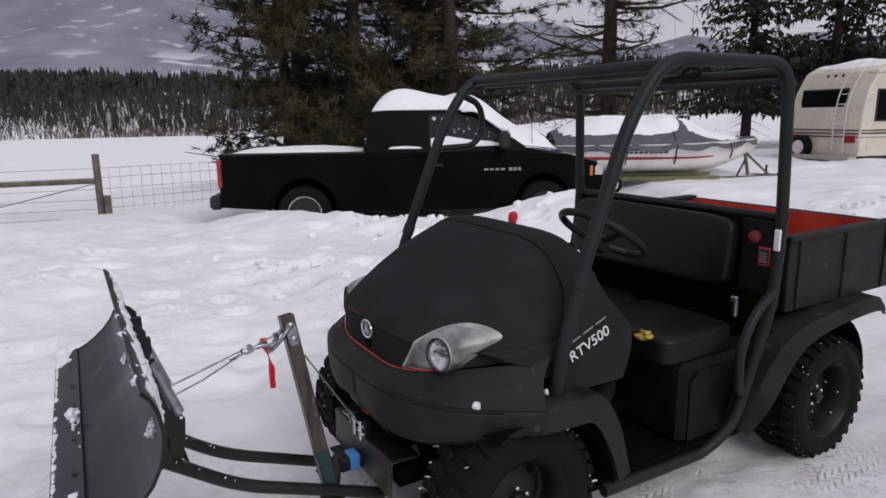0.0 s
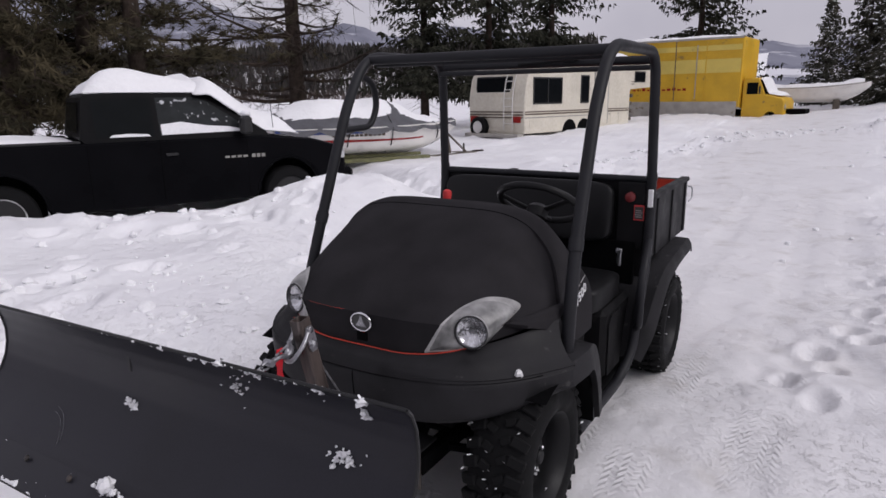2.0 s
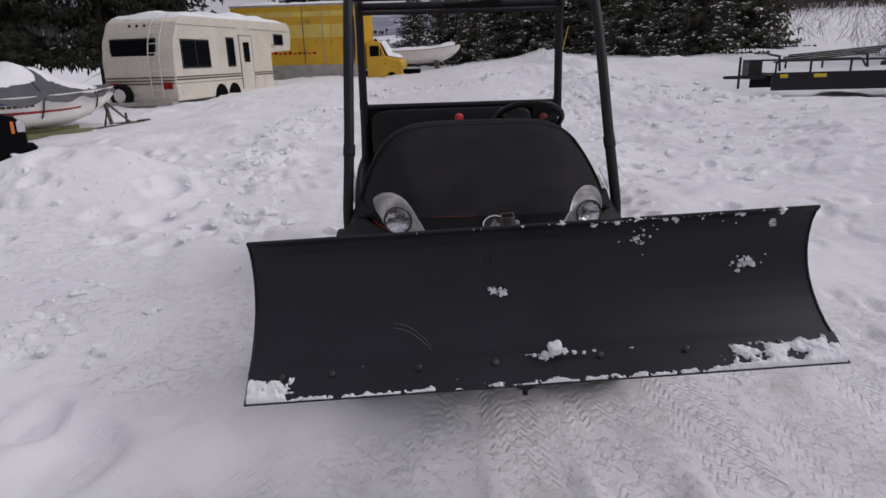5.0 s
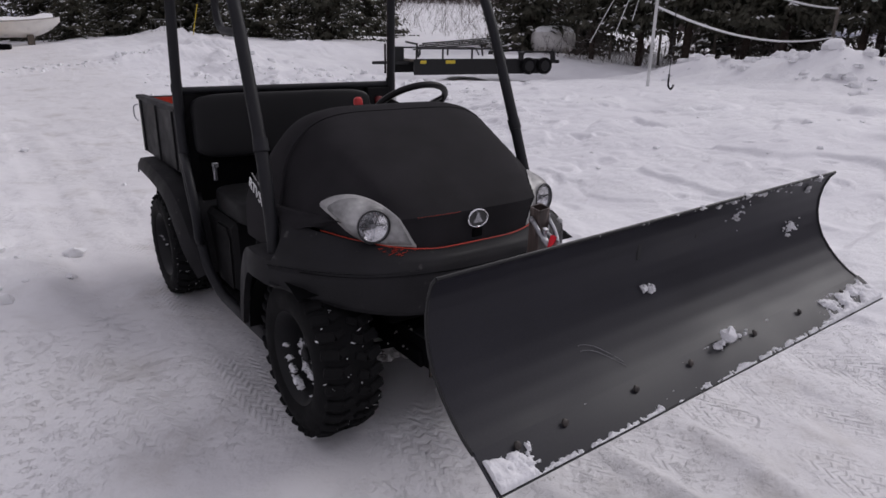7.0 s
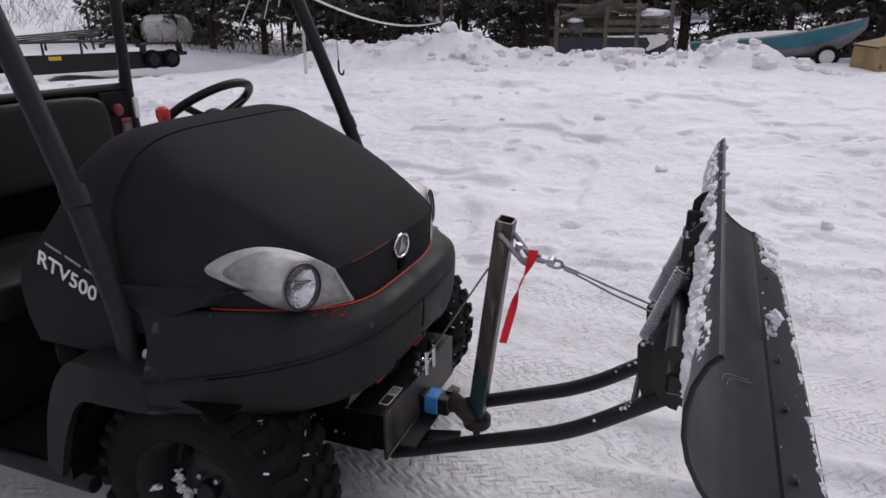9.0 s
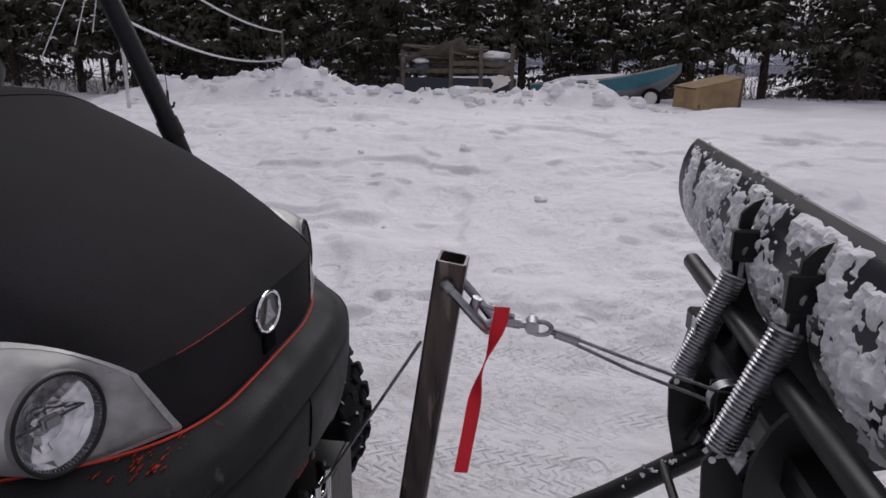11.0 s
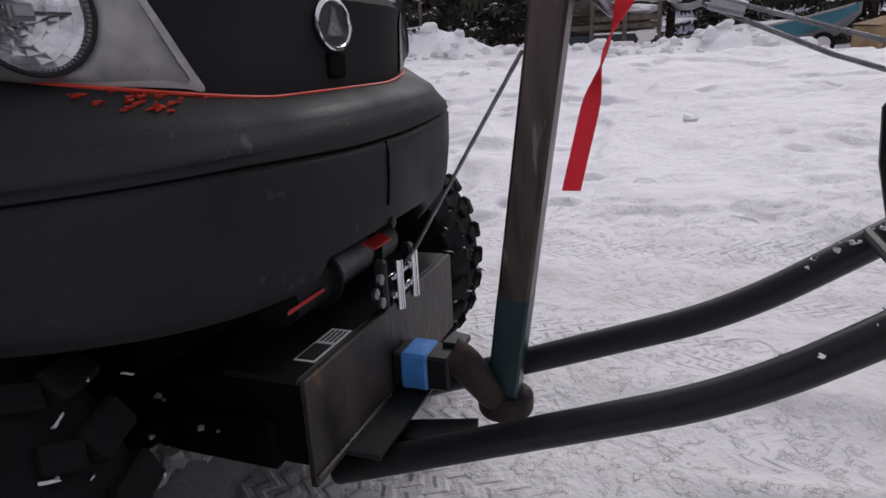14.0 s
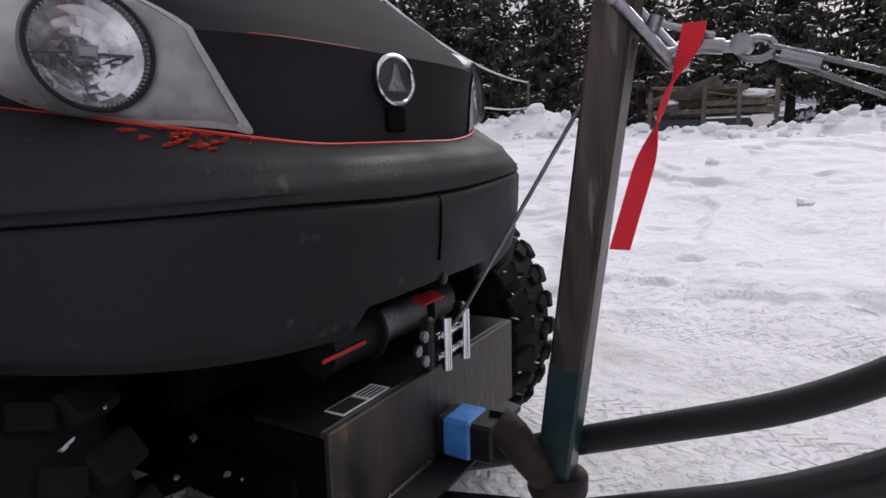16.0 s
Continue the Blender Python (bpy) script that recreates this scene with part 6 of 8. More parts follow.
fir_green = surface("fir_needles", (0.020, 0.023, 0.017), 0.85, var=0.5, scale=1.2, tint=(0.055, 0.055, 0.040), bump=0, spec=0.1)
twig_grey = surface("dead_twigs", (0.11, 0.095, 0.088), 0.95, var=0.3, bump=0, spec=0.05)


def tree_parts(name, label, trunk, crown, crown_mat, extra=()):
    top = thing(name, label, "tree")
    part("trunk", trunk, bark, top)
    part("crown", crown, crown_mat, top, smooth=0)
    for nm, geo, mt, lb in extra:
        part(nm, geo, mt, top, lb, smooth=0)
    return top


def trunk_of(h, r, rnd, bend=0.3):
    pts = [(bend * noise.noise(Vector((t * 2, r * 9, 1))) * t, bend * noise.noise(Vector((t * 2, r * 9, 7))) * t, -0.3 + h * t) for t in [k / 10 for k in range(11)]]
    return pts, tube(pts, [r * (1 - 0.92 * k / 10) + 0.01 for k in range(11)], 9)


def spruce(h, z0, seed, dense=1.0, snowy=0.12, wide=0.20, size=1.0, green=None, name="spruce_tree", gaps=0.0, label="dark green spruce with drooping branches and a little snow"):
    rnd = random.Random(seed)
    pts, trunk = trunk_of(h, 0.012 * h + 0.03, rnd)
    vs, fs, sv, sf, tv, tf = [], [], [], [], [], []

    def leaf(v, f, p, e, side, w):
        n = len(v)
        e, w = p + (e - p) * (0.4 + 0.6 * size), w * size
        m = p + (e - p) * rnd.uniform(0.35, 0.6)
        v += [tuple(p), tuple(m + side * w), tuple(e), tuple(m - side * w)]
        f.append((n, n + 1, n + 2, n + 3))
    up = Vector((0, 0, 1))
    for b in range(int(17 * h * dense)):
        t = (b + rnd.random()) / (17 * h * dense)
        z = z0 + (h - z0) * t ** 1.12
        a = 2.39996 * b + rnd.gauss(0, 0.35)
        if gaps and noise.noise(Vector((math.cos(a) * 1.1, math.sin(a) * 1.1, 0.75 * z + seed))) < gaps - 0.5:
            continue
        L = (wide * h * (1 - t) ** 0.8 + 0.12) * rnd.choice((rnd.uniform(0.45, 0.8), rnd.uniform(0.75, 1.2)))
        d = Vector((math.cos(a), math.sin(a), 0))
        s = Vector((-d.y, d.x, 0))
        i = min(int(10 * z / h), 10)
        base = Vector((pts[i][0], pts[i][1], z))
        n = max(3, int(L / 0.19))
        loaded = rnd.random() < snowy * 1.6
        sag, curl = rnd.uniform(0.25, 0.6), rnd.uniform(0.05, 0.25)
        for k in range(1, n + 1):
            q = k / n
            p = base + d * (L * q) + s * (rnd.gauss(0, 0.05) * L) + up * (L * (curl * q ** 3 + 0.06 * q - sag * q * q * (1 - 0.35 * q)) + rnd.gauss(0, 0.04))
            for sd in (-1, 1):
                lo = (d * rnd.uniform(0.2, 0.9) + s * sd * rnd.uniform(0.4, 1.0)).normalized()
                l = rnd.uniform(0.26, 0.55) * (1.15 - 0.45 * q)
                leaf(vs, fs, p, p + lo * l - up * (l * rnd.uniform(0.15, 0.85)), (up * rnd.uniform(0.2, 1) + d * rnd.uniform(-0.7, 0.7)).normalized(), rnd.uniform(0.07, 0.13))
            l = rnd.uniform(0.22, 0.42)
            leaf(vs, fs, p, p + d * l - up * (l * rnd.uniform(0.0, 0.7)), s, rnd.uniform(0.06, 0.11))
            leaf(vs, fs, p, p + d * (0.1 * l) + s * rnd.gauss(0, 0.1) - up * rnd.uniform(0.2, 0.5), (s * rnd.gauss(0, 1) + d).normalized(), rnd.uniform(0.05, 0.10))
            if loaded and q > 0.4 and rnd.random() < 0.6:
                for _ in range(2):
                    l = rnd.uniform(0.16, 0.36)
                    lo = (d * rnd.uniform(0.2, 1) + s * rnd.gauss(0, 0.6)).normalized()
                    leaf(sv, sf, p + up * 0.05, p + up * 0.02 + lo * l - up * (0.3 * l), (s * 0.8 + d * rnd.gauss(0, 0.4)).normalized(), rnd.uniform(0.05, 0.12))
    for k in range(60):
        zz, a = rnd.uniform(0.3, z0 + 0.9), rnd.uniform(0, 6.28)
        l = rnd.uniform(0.4, 1.5)
        p0 = Vector((0, 0, zz))
        p1 = p0 + Vector((math.cos(a) * l, math.sin(a) * l, -0.3 * l + rnd.gauss(0, 0.15)))
        n = len(tv)
        tv += [tuple(p0 + Vector((0, 0, 0.012))), tuple(p0 - Vector((0, 0, 0.012))), tuple(p1)]
        tf.append((n, n + 1, n + 2))
    top = tree_parts(name, label, trunk, (vs, fs), green or spruce_green, [("snow_load", (sv, sf), clean_snow, "snow lying on the boughs"), ("dead_twig", (tv, tf), twig_grey, "bare dead lower twigs")])
    for o in top.children:
        if o.name.startswith(("snow_load", "dead_twig")):
            tagged(o, kind="stuff")
    return top


def pine(h, z0, seed, limbs=60, tuft=1.0, sparse=0.0, label="tall dark ponderosa pine with drooping needle tufts", spread=0.25, girth=1.0):
    rnd = random.Random(seed)
    pts, trunk = trunk_of(h, (0.016 * h + 0.03) * girth, rnd, 0.5)
    vs, fs, lv = [], [], []
    for k in range(limbs):
        t = (k + rnd.random()) / limbs
        z = z0 + (h - z0) * t
        a = rnd.uniform(0, 6.283)
        L = (spread * h * (1 - t) ** 0.6 + 0.4) * rnd.uniform(0.55, 1.1)
        i = min(int(10 * z / h), 10)
        p0 = Vector((pts[i][0], pts[i][1], z))
        d = Vector((math.cos(a), math.sin(a), 0))
        line = [p0]
        sag = rnd.uniform(-0.25, 0.25) - 0.25 * (1 - t)
        for q in (0.25, 0.5, 0.75, 1.0):
            line.append(p0 + d * (L * q) + Vector((rnd.gauss(0, 0.06 * L * q), rnd.gauss(0, 0.06 * L * q), L * (sag * q + 0.30 * q * q))))
        lv.append(tube(line, [0.035 * girth * (1 - 0.2 * j) * (L / 3 + 0.3) for j in range(5)], 5, caps=False))
        sub = [line]
        for _ in range(3 if sparse < 0.9 else 9):
            j = rnd.choice((1, 2, 3))
            e = line[j] + (d * rnd.uniform(0.2, 0.6) + Vector((-d.y, d.x, 0)) * rnd.choice((-1, 1)) * rnd.uniform(0.3, 0.8) + Vector((0, 0, rnd.uniform(-0.35, 0.3)))) * L * 0.42
            m_ = (line[j] + e) / 2 + Vector((rnd.gauss(0, 0.05), rnd.gauss(0, 0.05), rnd.gauss(0, 0.06))) * L
            lv.append(tube([line[j], m_, e], [0.016, 0.011, 0.006], 4, caps=False))
            sub.append([line[j], m_, e])
            if sparse >= 0.9:
                for _ in range(2):
                    e2 = m_ + Vector((rnd.gauss(0, 0.12), rnd.gauss(0, 0.12), rnd.gauss(-0.06, 0.1))) * L
                    lv.append(tube([m_, e2], [0.008, 0.004], 3, caps=False))
        for ln_ in sub:
            for j in range(1, len(ln_)):
                for _ in range(int(3 * tuft) + (1 if j > 1 else 0)):
                    if rnd.random() < sparse:
                        continue
                    c = ln_[j - 1].lerp(ln_[j], rnd.random()) + Vector((rnd.gauss(0, 0.12), rnd.gauss(0, 0.12), rnd.gauss(0, 0.10)))
                    for _ in range(13):
                        v = Vector((rnd.gauss(0, 1), rnd.gauss(0, 1), rnd.gauss(0.1, 0.8))).normalized()
                        w = v.orthogonal().normalized() * 0.021
                        l = rnd.uniform(0.16, 0.34)
                        n = len(vs)
                        vs += [tuple(c - w), tuple(c + w), tuple(c + v * l)]
                        fs.append((n, n + 1, n + 2))
    return tree_parts("pine_tree", label, trunk, (vs, fs), pine_green, [("limb", join(*lv), bark, "")])


def stand(tree, x, y, turn=0.0, size=1.0, sink=0.1):
    tree.matrix_basis = Matrix.Translation((x, y, gz_at(x, y) - sink)) @ pose(0, 0, 0, 0, 0, turn) @ Matrix.Diagonal((size, size, size, 1))
    return tree


def again(tree, x, y, turn, size, sink=0.1):
    t = copy_thing(tree, Matrix.Identity(4))
    t.scale = (1, 1, 1)
    return stand(t, x, y, turn, size, sink)


# the pines behind the pickup
p1 = pine(15.0, 0.3, 31, 84, 1.5)
stand(p1, -16.2, 6.6, 20)
p2 = pine(16.0, 0.5, 32, 84, 1.5)
stand(p2, -14.9, 9.2, 80)
again(p1, -18.6, 5.3, 140, 0.8)
again(p2, -20.0, 6.2, 200, 1.0)
again(p1, -19.5, 10.5, 250, 1.05)
again(p1, -24.0, 13.5, 300, 1.1)
# a thin, half-bare pine beside them
p3 = pine(13.5, 1.0, 33, 74, 0.5, 0.93, "half-bare pine with long crooked branches", 0.30, 1.6)
stand(p3, -21.8, 22.6, 10, 1.25)
# dark firs behind the boat and the travel trailer
f1 = spruce(13.0, 1.5, 41, 1.6, 0.02, 0.25, 0.62, fir_green, "fir_tree", 0.50, "broad dark fir standing behind the boat")
stand(f1, -15.6, 24.6, 0, 1.15)
again(f1, -13.6, 27.2, 120, 1.15)
again(f1, -6.0, 39.0, 75, 1.15)
again(f1, -12.4, 32.5, 200, 1.2)
# the spruce hedge on the yard's far side
s1, s2, s3 = spruce(9.0, 1.7, 51, 1.2, 0.42, 0.21, 0.72), spruce(8.0, 1.4, 52, 1.15, 0.52, 0.22, 0.72), spruce(10.0, 1.9, 53, 1.15, 0.36, 0.21, 0.72)
rows = random.Random(8)
stand(s1, 22.6, 8.0, 0)
stand(s2, 23.2, 5.6, 50)
stand(s3, 22.2, 10.4, 90)
kinds = (s1, s2, s3)
low1, low2 = spruce(9.0, 0.25, 54, 1.6, 0.50, 0.29, 0.72), spruce(8.0, 0.2, 55, 1.6, 0.6, 0.31, 0.72)
stand(low1, 11.4, 35.6, 10)
stand(low2, 7.0, 38.2, 70)
line = [(19.6, 25.0), (20.6, 18.0), (22.4, 9.0), (23.6, -1.0), (24.2, -9.0), (24.5, -17.0), (23.5, -26.0)]
spots = []
for (ax_, ay_), (bx_, by_) in zip(line, line[1:]):
    n = int(math.hypot(bx_ - ax_, by_ - ay_) / 2.1)
    for k in range(n):
        spots.append((ax_ + (bx_ - ax_) * k / n + rows.gauss(0, 0.3), ay_ + (by_ - ay_) * k / n + rows.gauss(0, 0.3)))
for k, (x, y) in enumerate(spots):
    if 4.4 < y < 11.6 and x < 23.4 or y > 20.2:
        continue
    tagged(again(kinds[k % 3], x, y, rows.uniform(0, 360), rows.uniform(0.82, 1.12)), group="spruce hedge")
for k in range(15):
    again((low1, low2, s3)[k % 3], 27.6 + rows.uniform(-1, 1.4), -24 + 3.1 * k + rows.uniform(-0.8, 0.8), rows.uniform(0, 360), rows.uniform(0.95, 1.3))
# conifers at the head of the yard
for x, y, s in ((2.5, 45, 1.1), (5.5, 40.5, 0.9), (9.0, 39.0, 1.15), (11.8, 38.0, 1.2), (14.2, 36.5, 1.1), (16.0, 36, 1.25), (18.2, 33.6, 1.05), (20.6, 38.5, 1.2), (20.6, 21.6, 0.95), (22.4, 24.0, 1.05), (24.6, 21.5, 1.2), (13, 43, 1.4), (17.5, 41, 1.4), (7.4, 46, 1.2),
                (6.5, 50, 1.3), (10, 49, 1.3), (14.5, 47.5, 1.5), (18.5, 46, 1.4), (22.0, 47, 1.5), (4.0, 43, 0.9), (8.2, 42, 1.0), (12.5, 40.5, 1.2), (15.6, 39.5, 1.2), (0.2, 52, 0.9), (3.4, 36.5, 0.62), (10.5, 29.5, 0.8), (13.5, 28.6, 0.9)):
    tagged(again((low1, low2)[int(x * 7) % 2], x, y, x * 50, s), group="spruces at the head of the yard")


def hedge_spot(rnd):
    t = rnd.random() * (len(line) - 1)
    k = int(t)
    return (line[k][0] + (line[k + 1][0] - line[k][0]) * (t - k) + rnd.uniform(-1.4, 2.6), line[k][1] + (line[k + 1][1] - line[k][1]) * (t - k))


single("field_shrubs", brush(700, lambda rnd: (rnd.uniform(27, 48), rnd.uniform(38, 66)), 0.7, 2.2, 6, 0.016, 0.7), twig_grey, "bare brown shrubs along the open field", "shrub", kind="stuff", smooth=0)


def field_edge(rnd):
    out, aside = rnd.uniform(78, 106), rnd.uniform(-34, 34)
    return out * 0.57 + aside * 0.82, out * 0.82 - aside * 0.57


single("field_edge_thicket", brush(9000, field_edge, 2.0, 5.2, 26, 0.045, 0.30), far_brown, "bare brown thicket along the top of the field", "brush", kind="stuff", smooth=0)
for k in range(16):
    out, aside = 110 + 5 * (k % 3), -36 + 4.8 * k
    tagged(again((low1, low2)[k % 2], out * 0.57 + aside * 0.82, out * 0.82 - aside * 0.57, 70 * k, 0.9 + 0.12 * (k % 4)), group="spruces beyond the field")
single("hedge_brush", brush(2600, hedge_spot, 0.3, 1.5, 6, 0.010, 0.6), twig_grey, "tangled dead twigs under the spruces", "brush", kind="stuff", smooth=0)

# ---- parked things ----
body_black = surface("black_car_paint", (0.0045, 0.0045, 0.0055), 0.30, 0.0, var=0.2, scale=2, bump=0.03, coat=0.0, spec=0.22, rvar=0.06)
trim_black = surface("black_trim", (0.010, 0.010, 0.011), 0.6, bump=0.1)
dark_glass = surface("dark_window", (0.006, 0.007, 0.008), 0.12, 0.0, var=0.1, bump=0, rvar=0.02, spec=0.08)
frost_glass = surface("snowy_window", (0.02, 0.022, 0.024), 0.15, 0.0, var=0.3, scale=5, bump=0, spec=0.2, spots=(0.5, 0.51, 0.53), spot_size=12, spot_cut=0.63)
for g_ in (dark_glass, frost_glass, body_black):
    g_.node_tree.nodes["Principled BSDF"].inputs["IOR"].default_value = 1.16
red_lens = surface("red_lamp", (0.30, 0.016, 0.014), 0.15, bump=0, spec=0.6)
amber_lens = surface("amber_lamp", (0.6, 0.16, 0.03), 0.2, bump=0)
clear_lamp = surface("clear_lamp", (0.6, 0.6, 0.6), 0.15, 0.3, bump=0)
alloy = surface("alloy_rim", (0.62, 0.62, 0.63), 0.3, 0.4, bump=0.05)
cream = surface("cream_siding", (0.62, 0.58, 0.49), 0.45, var=0.08, scale=1.5, bump=0.1, fine=10, spots=(0.40, 0.35, 0.28), spot_size=2.5, spot_cut=0.68)
brown_stripe = surface("brown_stripe", (0.10, 0.07, 0.05), 0.5)
grey_stripe = surface("grey_stripe", (0.28, 0.27, 0.25), 0.5)
yellow_paint = surface("faded_yellow_paint", (0.62, 0.37, 0.02), 0.5, var=0.15, scale=1.2, bump=0.1, spots=(0.34, 0.21, 0.05), spot_size=3, spot_cut=0.66)
pale_yellow = surface("pale_yellow_band", (0.68, 0.52, 0.12), 0.5, var=0.12, scale=1.2, spots=(0.45, 0.33, 0.12), spot_size=3, spot_cut=0.66)
grey_panel = surface("weathered_grey_panel", (0.36, 0.34, 0.31), 0.6, var=0.2, scale=3, spots=(0.2, 0.15, 0.1), spot_size=5, spot_cut=0.66)
white_gel = surface("white_gelcoat", (0.80, 0.78, 0.74), 0.35, var=0.08, scale=2, bump=0.05)
blue_gel = surface("blue_gelcoat", (0.03, 0.06, 0.22), 0.35, var=0.1)
tarp_grey = surface("grey_tarp", (0.075, 0.075, 0.085), 0.6, var=0.3, scale=5, bump=0.5, fine=30, bdist=0.01)
wood_old = surface("weathered_timber", (0.10, 0.085, 0.072), 0.85, var=0.4, scale=5, bump=0.5, fine=40, bdist=0.004, tint=(0.17, 0.145, 0.12))
ply = surface("plywood", (0.30, 0.20, 0.10), 0.8, var=0.3, scale=2.5, bump=0.3, tint=(0.38, 0.27, 0.14), spots=(0.15, 0.10, 0.06), spot_size=3, spot_cut=0.66)
green_wood = surface("mossy_bunk_wood", (0.16, 0.16, 0.08), 0.85, var=0.4, scale=6, bump=0.4)
slate_paint = surface("slate_blue_paint", (0.028, 0.035, 0.05), 0.6, var=0.3, scale=3, spots=(0.02, 0.022, 0.03), spot_size=3, spot_cut=0.6)
teal_boat = surface("teal_boat_paint", (0.04, 0.17, 0.22), 0.45, var=0.2, scale=2)
grey_boat = surface("grey_boat_bottom", (0.20, 0.20, 0.205), 0.5, var=0.2, scale=2)
white_rope = surface("snowy_rope", (0.66, 0.66, 0.67), 0.8, var=0.1)
pole_white = surface("white_pole_paint", (0.55, 0.55, 0.55), 0.5, var=0.2, scale=4)
fence_wire = surface("fence_wire", (0.20, 0.20, 0.20), 0.6, 0.6, bump=0)
logo_yellow = surface("yellow_decal", (0.6, 0.45, 0.03), 0.5)
tank_white = surface("white_tank_paint", (0.62, 0.60, 0.58), 0.5, var=0.1, scale=2, spots=(0.4, 0.36, 0.33), spot_size=2, spot_cut=0.66)


def snow_pad(x0, x1, y0, y1, top, h, seed, n=14, power=4):
    """A mound of lying snow over a patch; top(x, y) gives what it lies on."""
    off = seed * 13.7

    def f(u, v):
        x, y = x0 + (x1 - x0) * u, y0 + (y1 - y0) * v
        a, b = abs(2 * u - 1), abs(2 * v - 1)
        k = (1 - a ** power) * (1 - b ** power)
        q = 0.75 + 0.5 * noise.noise(Vector((x * 1.3 + off, y * 1.3, off)))
        return (x, y, top(x, y) + h * k * q - 0.004 + 0.012 * (k > 0) * noise.noise(Vector((x * 6, y * 6, off))))
    return thick(grid(f, n, n), 0.02)


def road_wheel(parent, x, y, z, r, w, side, rim_mat, name="wheel", spokes=5):
    """A car wheel with its face to the local y side."""
    m = Matrix.Translation((x, y, z)) @ pose(0, 0, 0, -90 * side, 0, 0)
    h = w / 2
    wh = part(name, lathe([(r * 0.62, -h), (r * 0.94, -h), (r, -h * 0.6), (r, h * 0.6), (r * 0.94, h), (r * 0.66, h), (r * 0.62, h * 0.8)], 32, m, True), rubber, parent)
    part("rim", lathe([(r * 0.63, h * 0.82), (r * 0.60, h * 0.6), (r * 0.55, h * 0.2), (0.0, h * 0.2)], 28, m), trim_black if spokes else rim_mat, wh)
    for k in range(spokes):
        part("spoke", moved(rbox(r * 0.08, r * 0.60, -r * 0.10, r * 0.10, h * 0.30, h * 0.72, 0.01), m @ pose(0, 0, 0, 0, 0, 360 * k / spokes)), rim_mat, wh)
    part("rim_lip", tube([m @ Vector((r * 0.61 * math.cos(a), r * 0.61 * math.sin(a), h * 0.8)) for a in [2 * math.pi * k / 28 for k in range(28)]], r * 0.03, 6, loop=True), rim_mat, wh)
    part("hub_cap", lathe([(r * 0.14, h * 0.3), (r * 0.12, h * 0.78), (0, h * 0.8)], 14, m), rim_mat, wh)
    return wh


def arch(cx, r, z0, n=10):
    return [(cx + r * math.cos(math.pi * (1 - k / n)), z0 + r * math.sin(math.pi * (1 - k / n))) for k in range(n + 1)]


def lofted(profile, half, inset, m=None):
    """A side outline (x, z) carried across a body's width, with its edges drawn in."""
    n = len(profile)
    cx = sum(p[0] for p in profile) / n
    cz = sum(p[1] for p in profile) / n
    vs, fs = [], []
    rings = [(-half, 1.0 - inset), (-half + inset * 0.5, 1.0 - inset * 0.25), (-half + inset * 1.6, 1.0), (half - inset * 1.6, 1.0), (half - inset * 0.5, 1.0 - inset * 0.25), (half, 1.0 - inset)]
    for y, s in rings:
        for x, z in profile:
            vs.append((cx + (x - cx) * (1 - (1 - s) * 0.35), y, cz + (z - cz) * s))
    for j in range(len(rings) - 1):
        for i in range(n):
            fs.append((j * n + i, j * n + (i + 1) % n, (j + 1) * n + (i + 1) % n, (j + 1) * n + i))
    fs.append(tuple(range(n)))
    fs.append(tuple(reversed(range((len(rings) - 1) * n, len(rings) * n))))
    return (vs, fs) if m is None else moved((vs, fs), m)


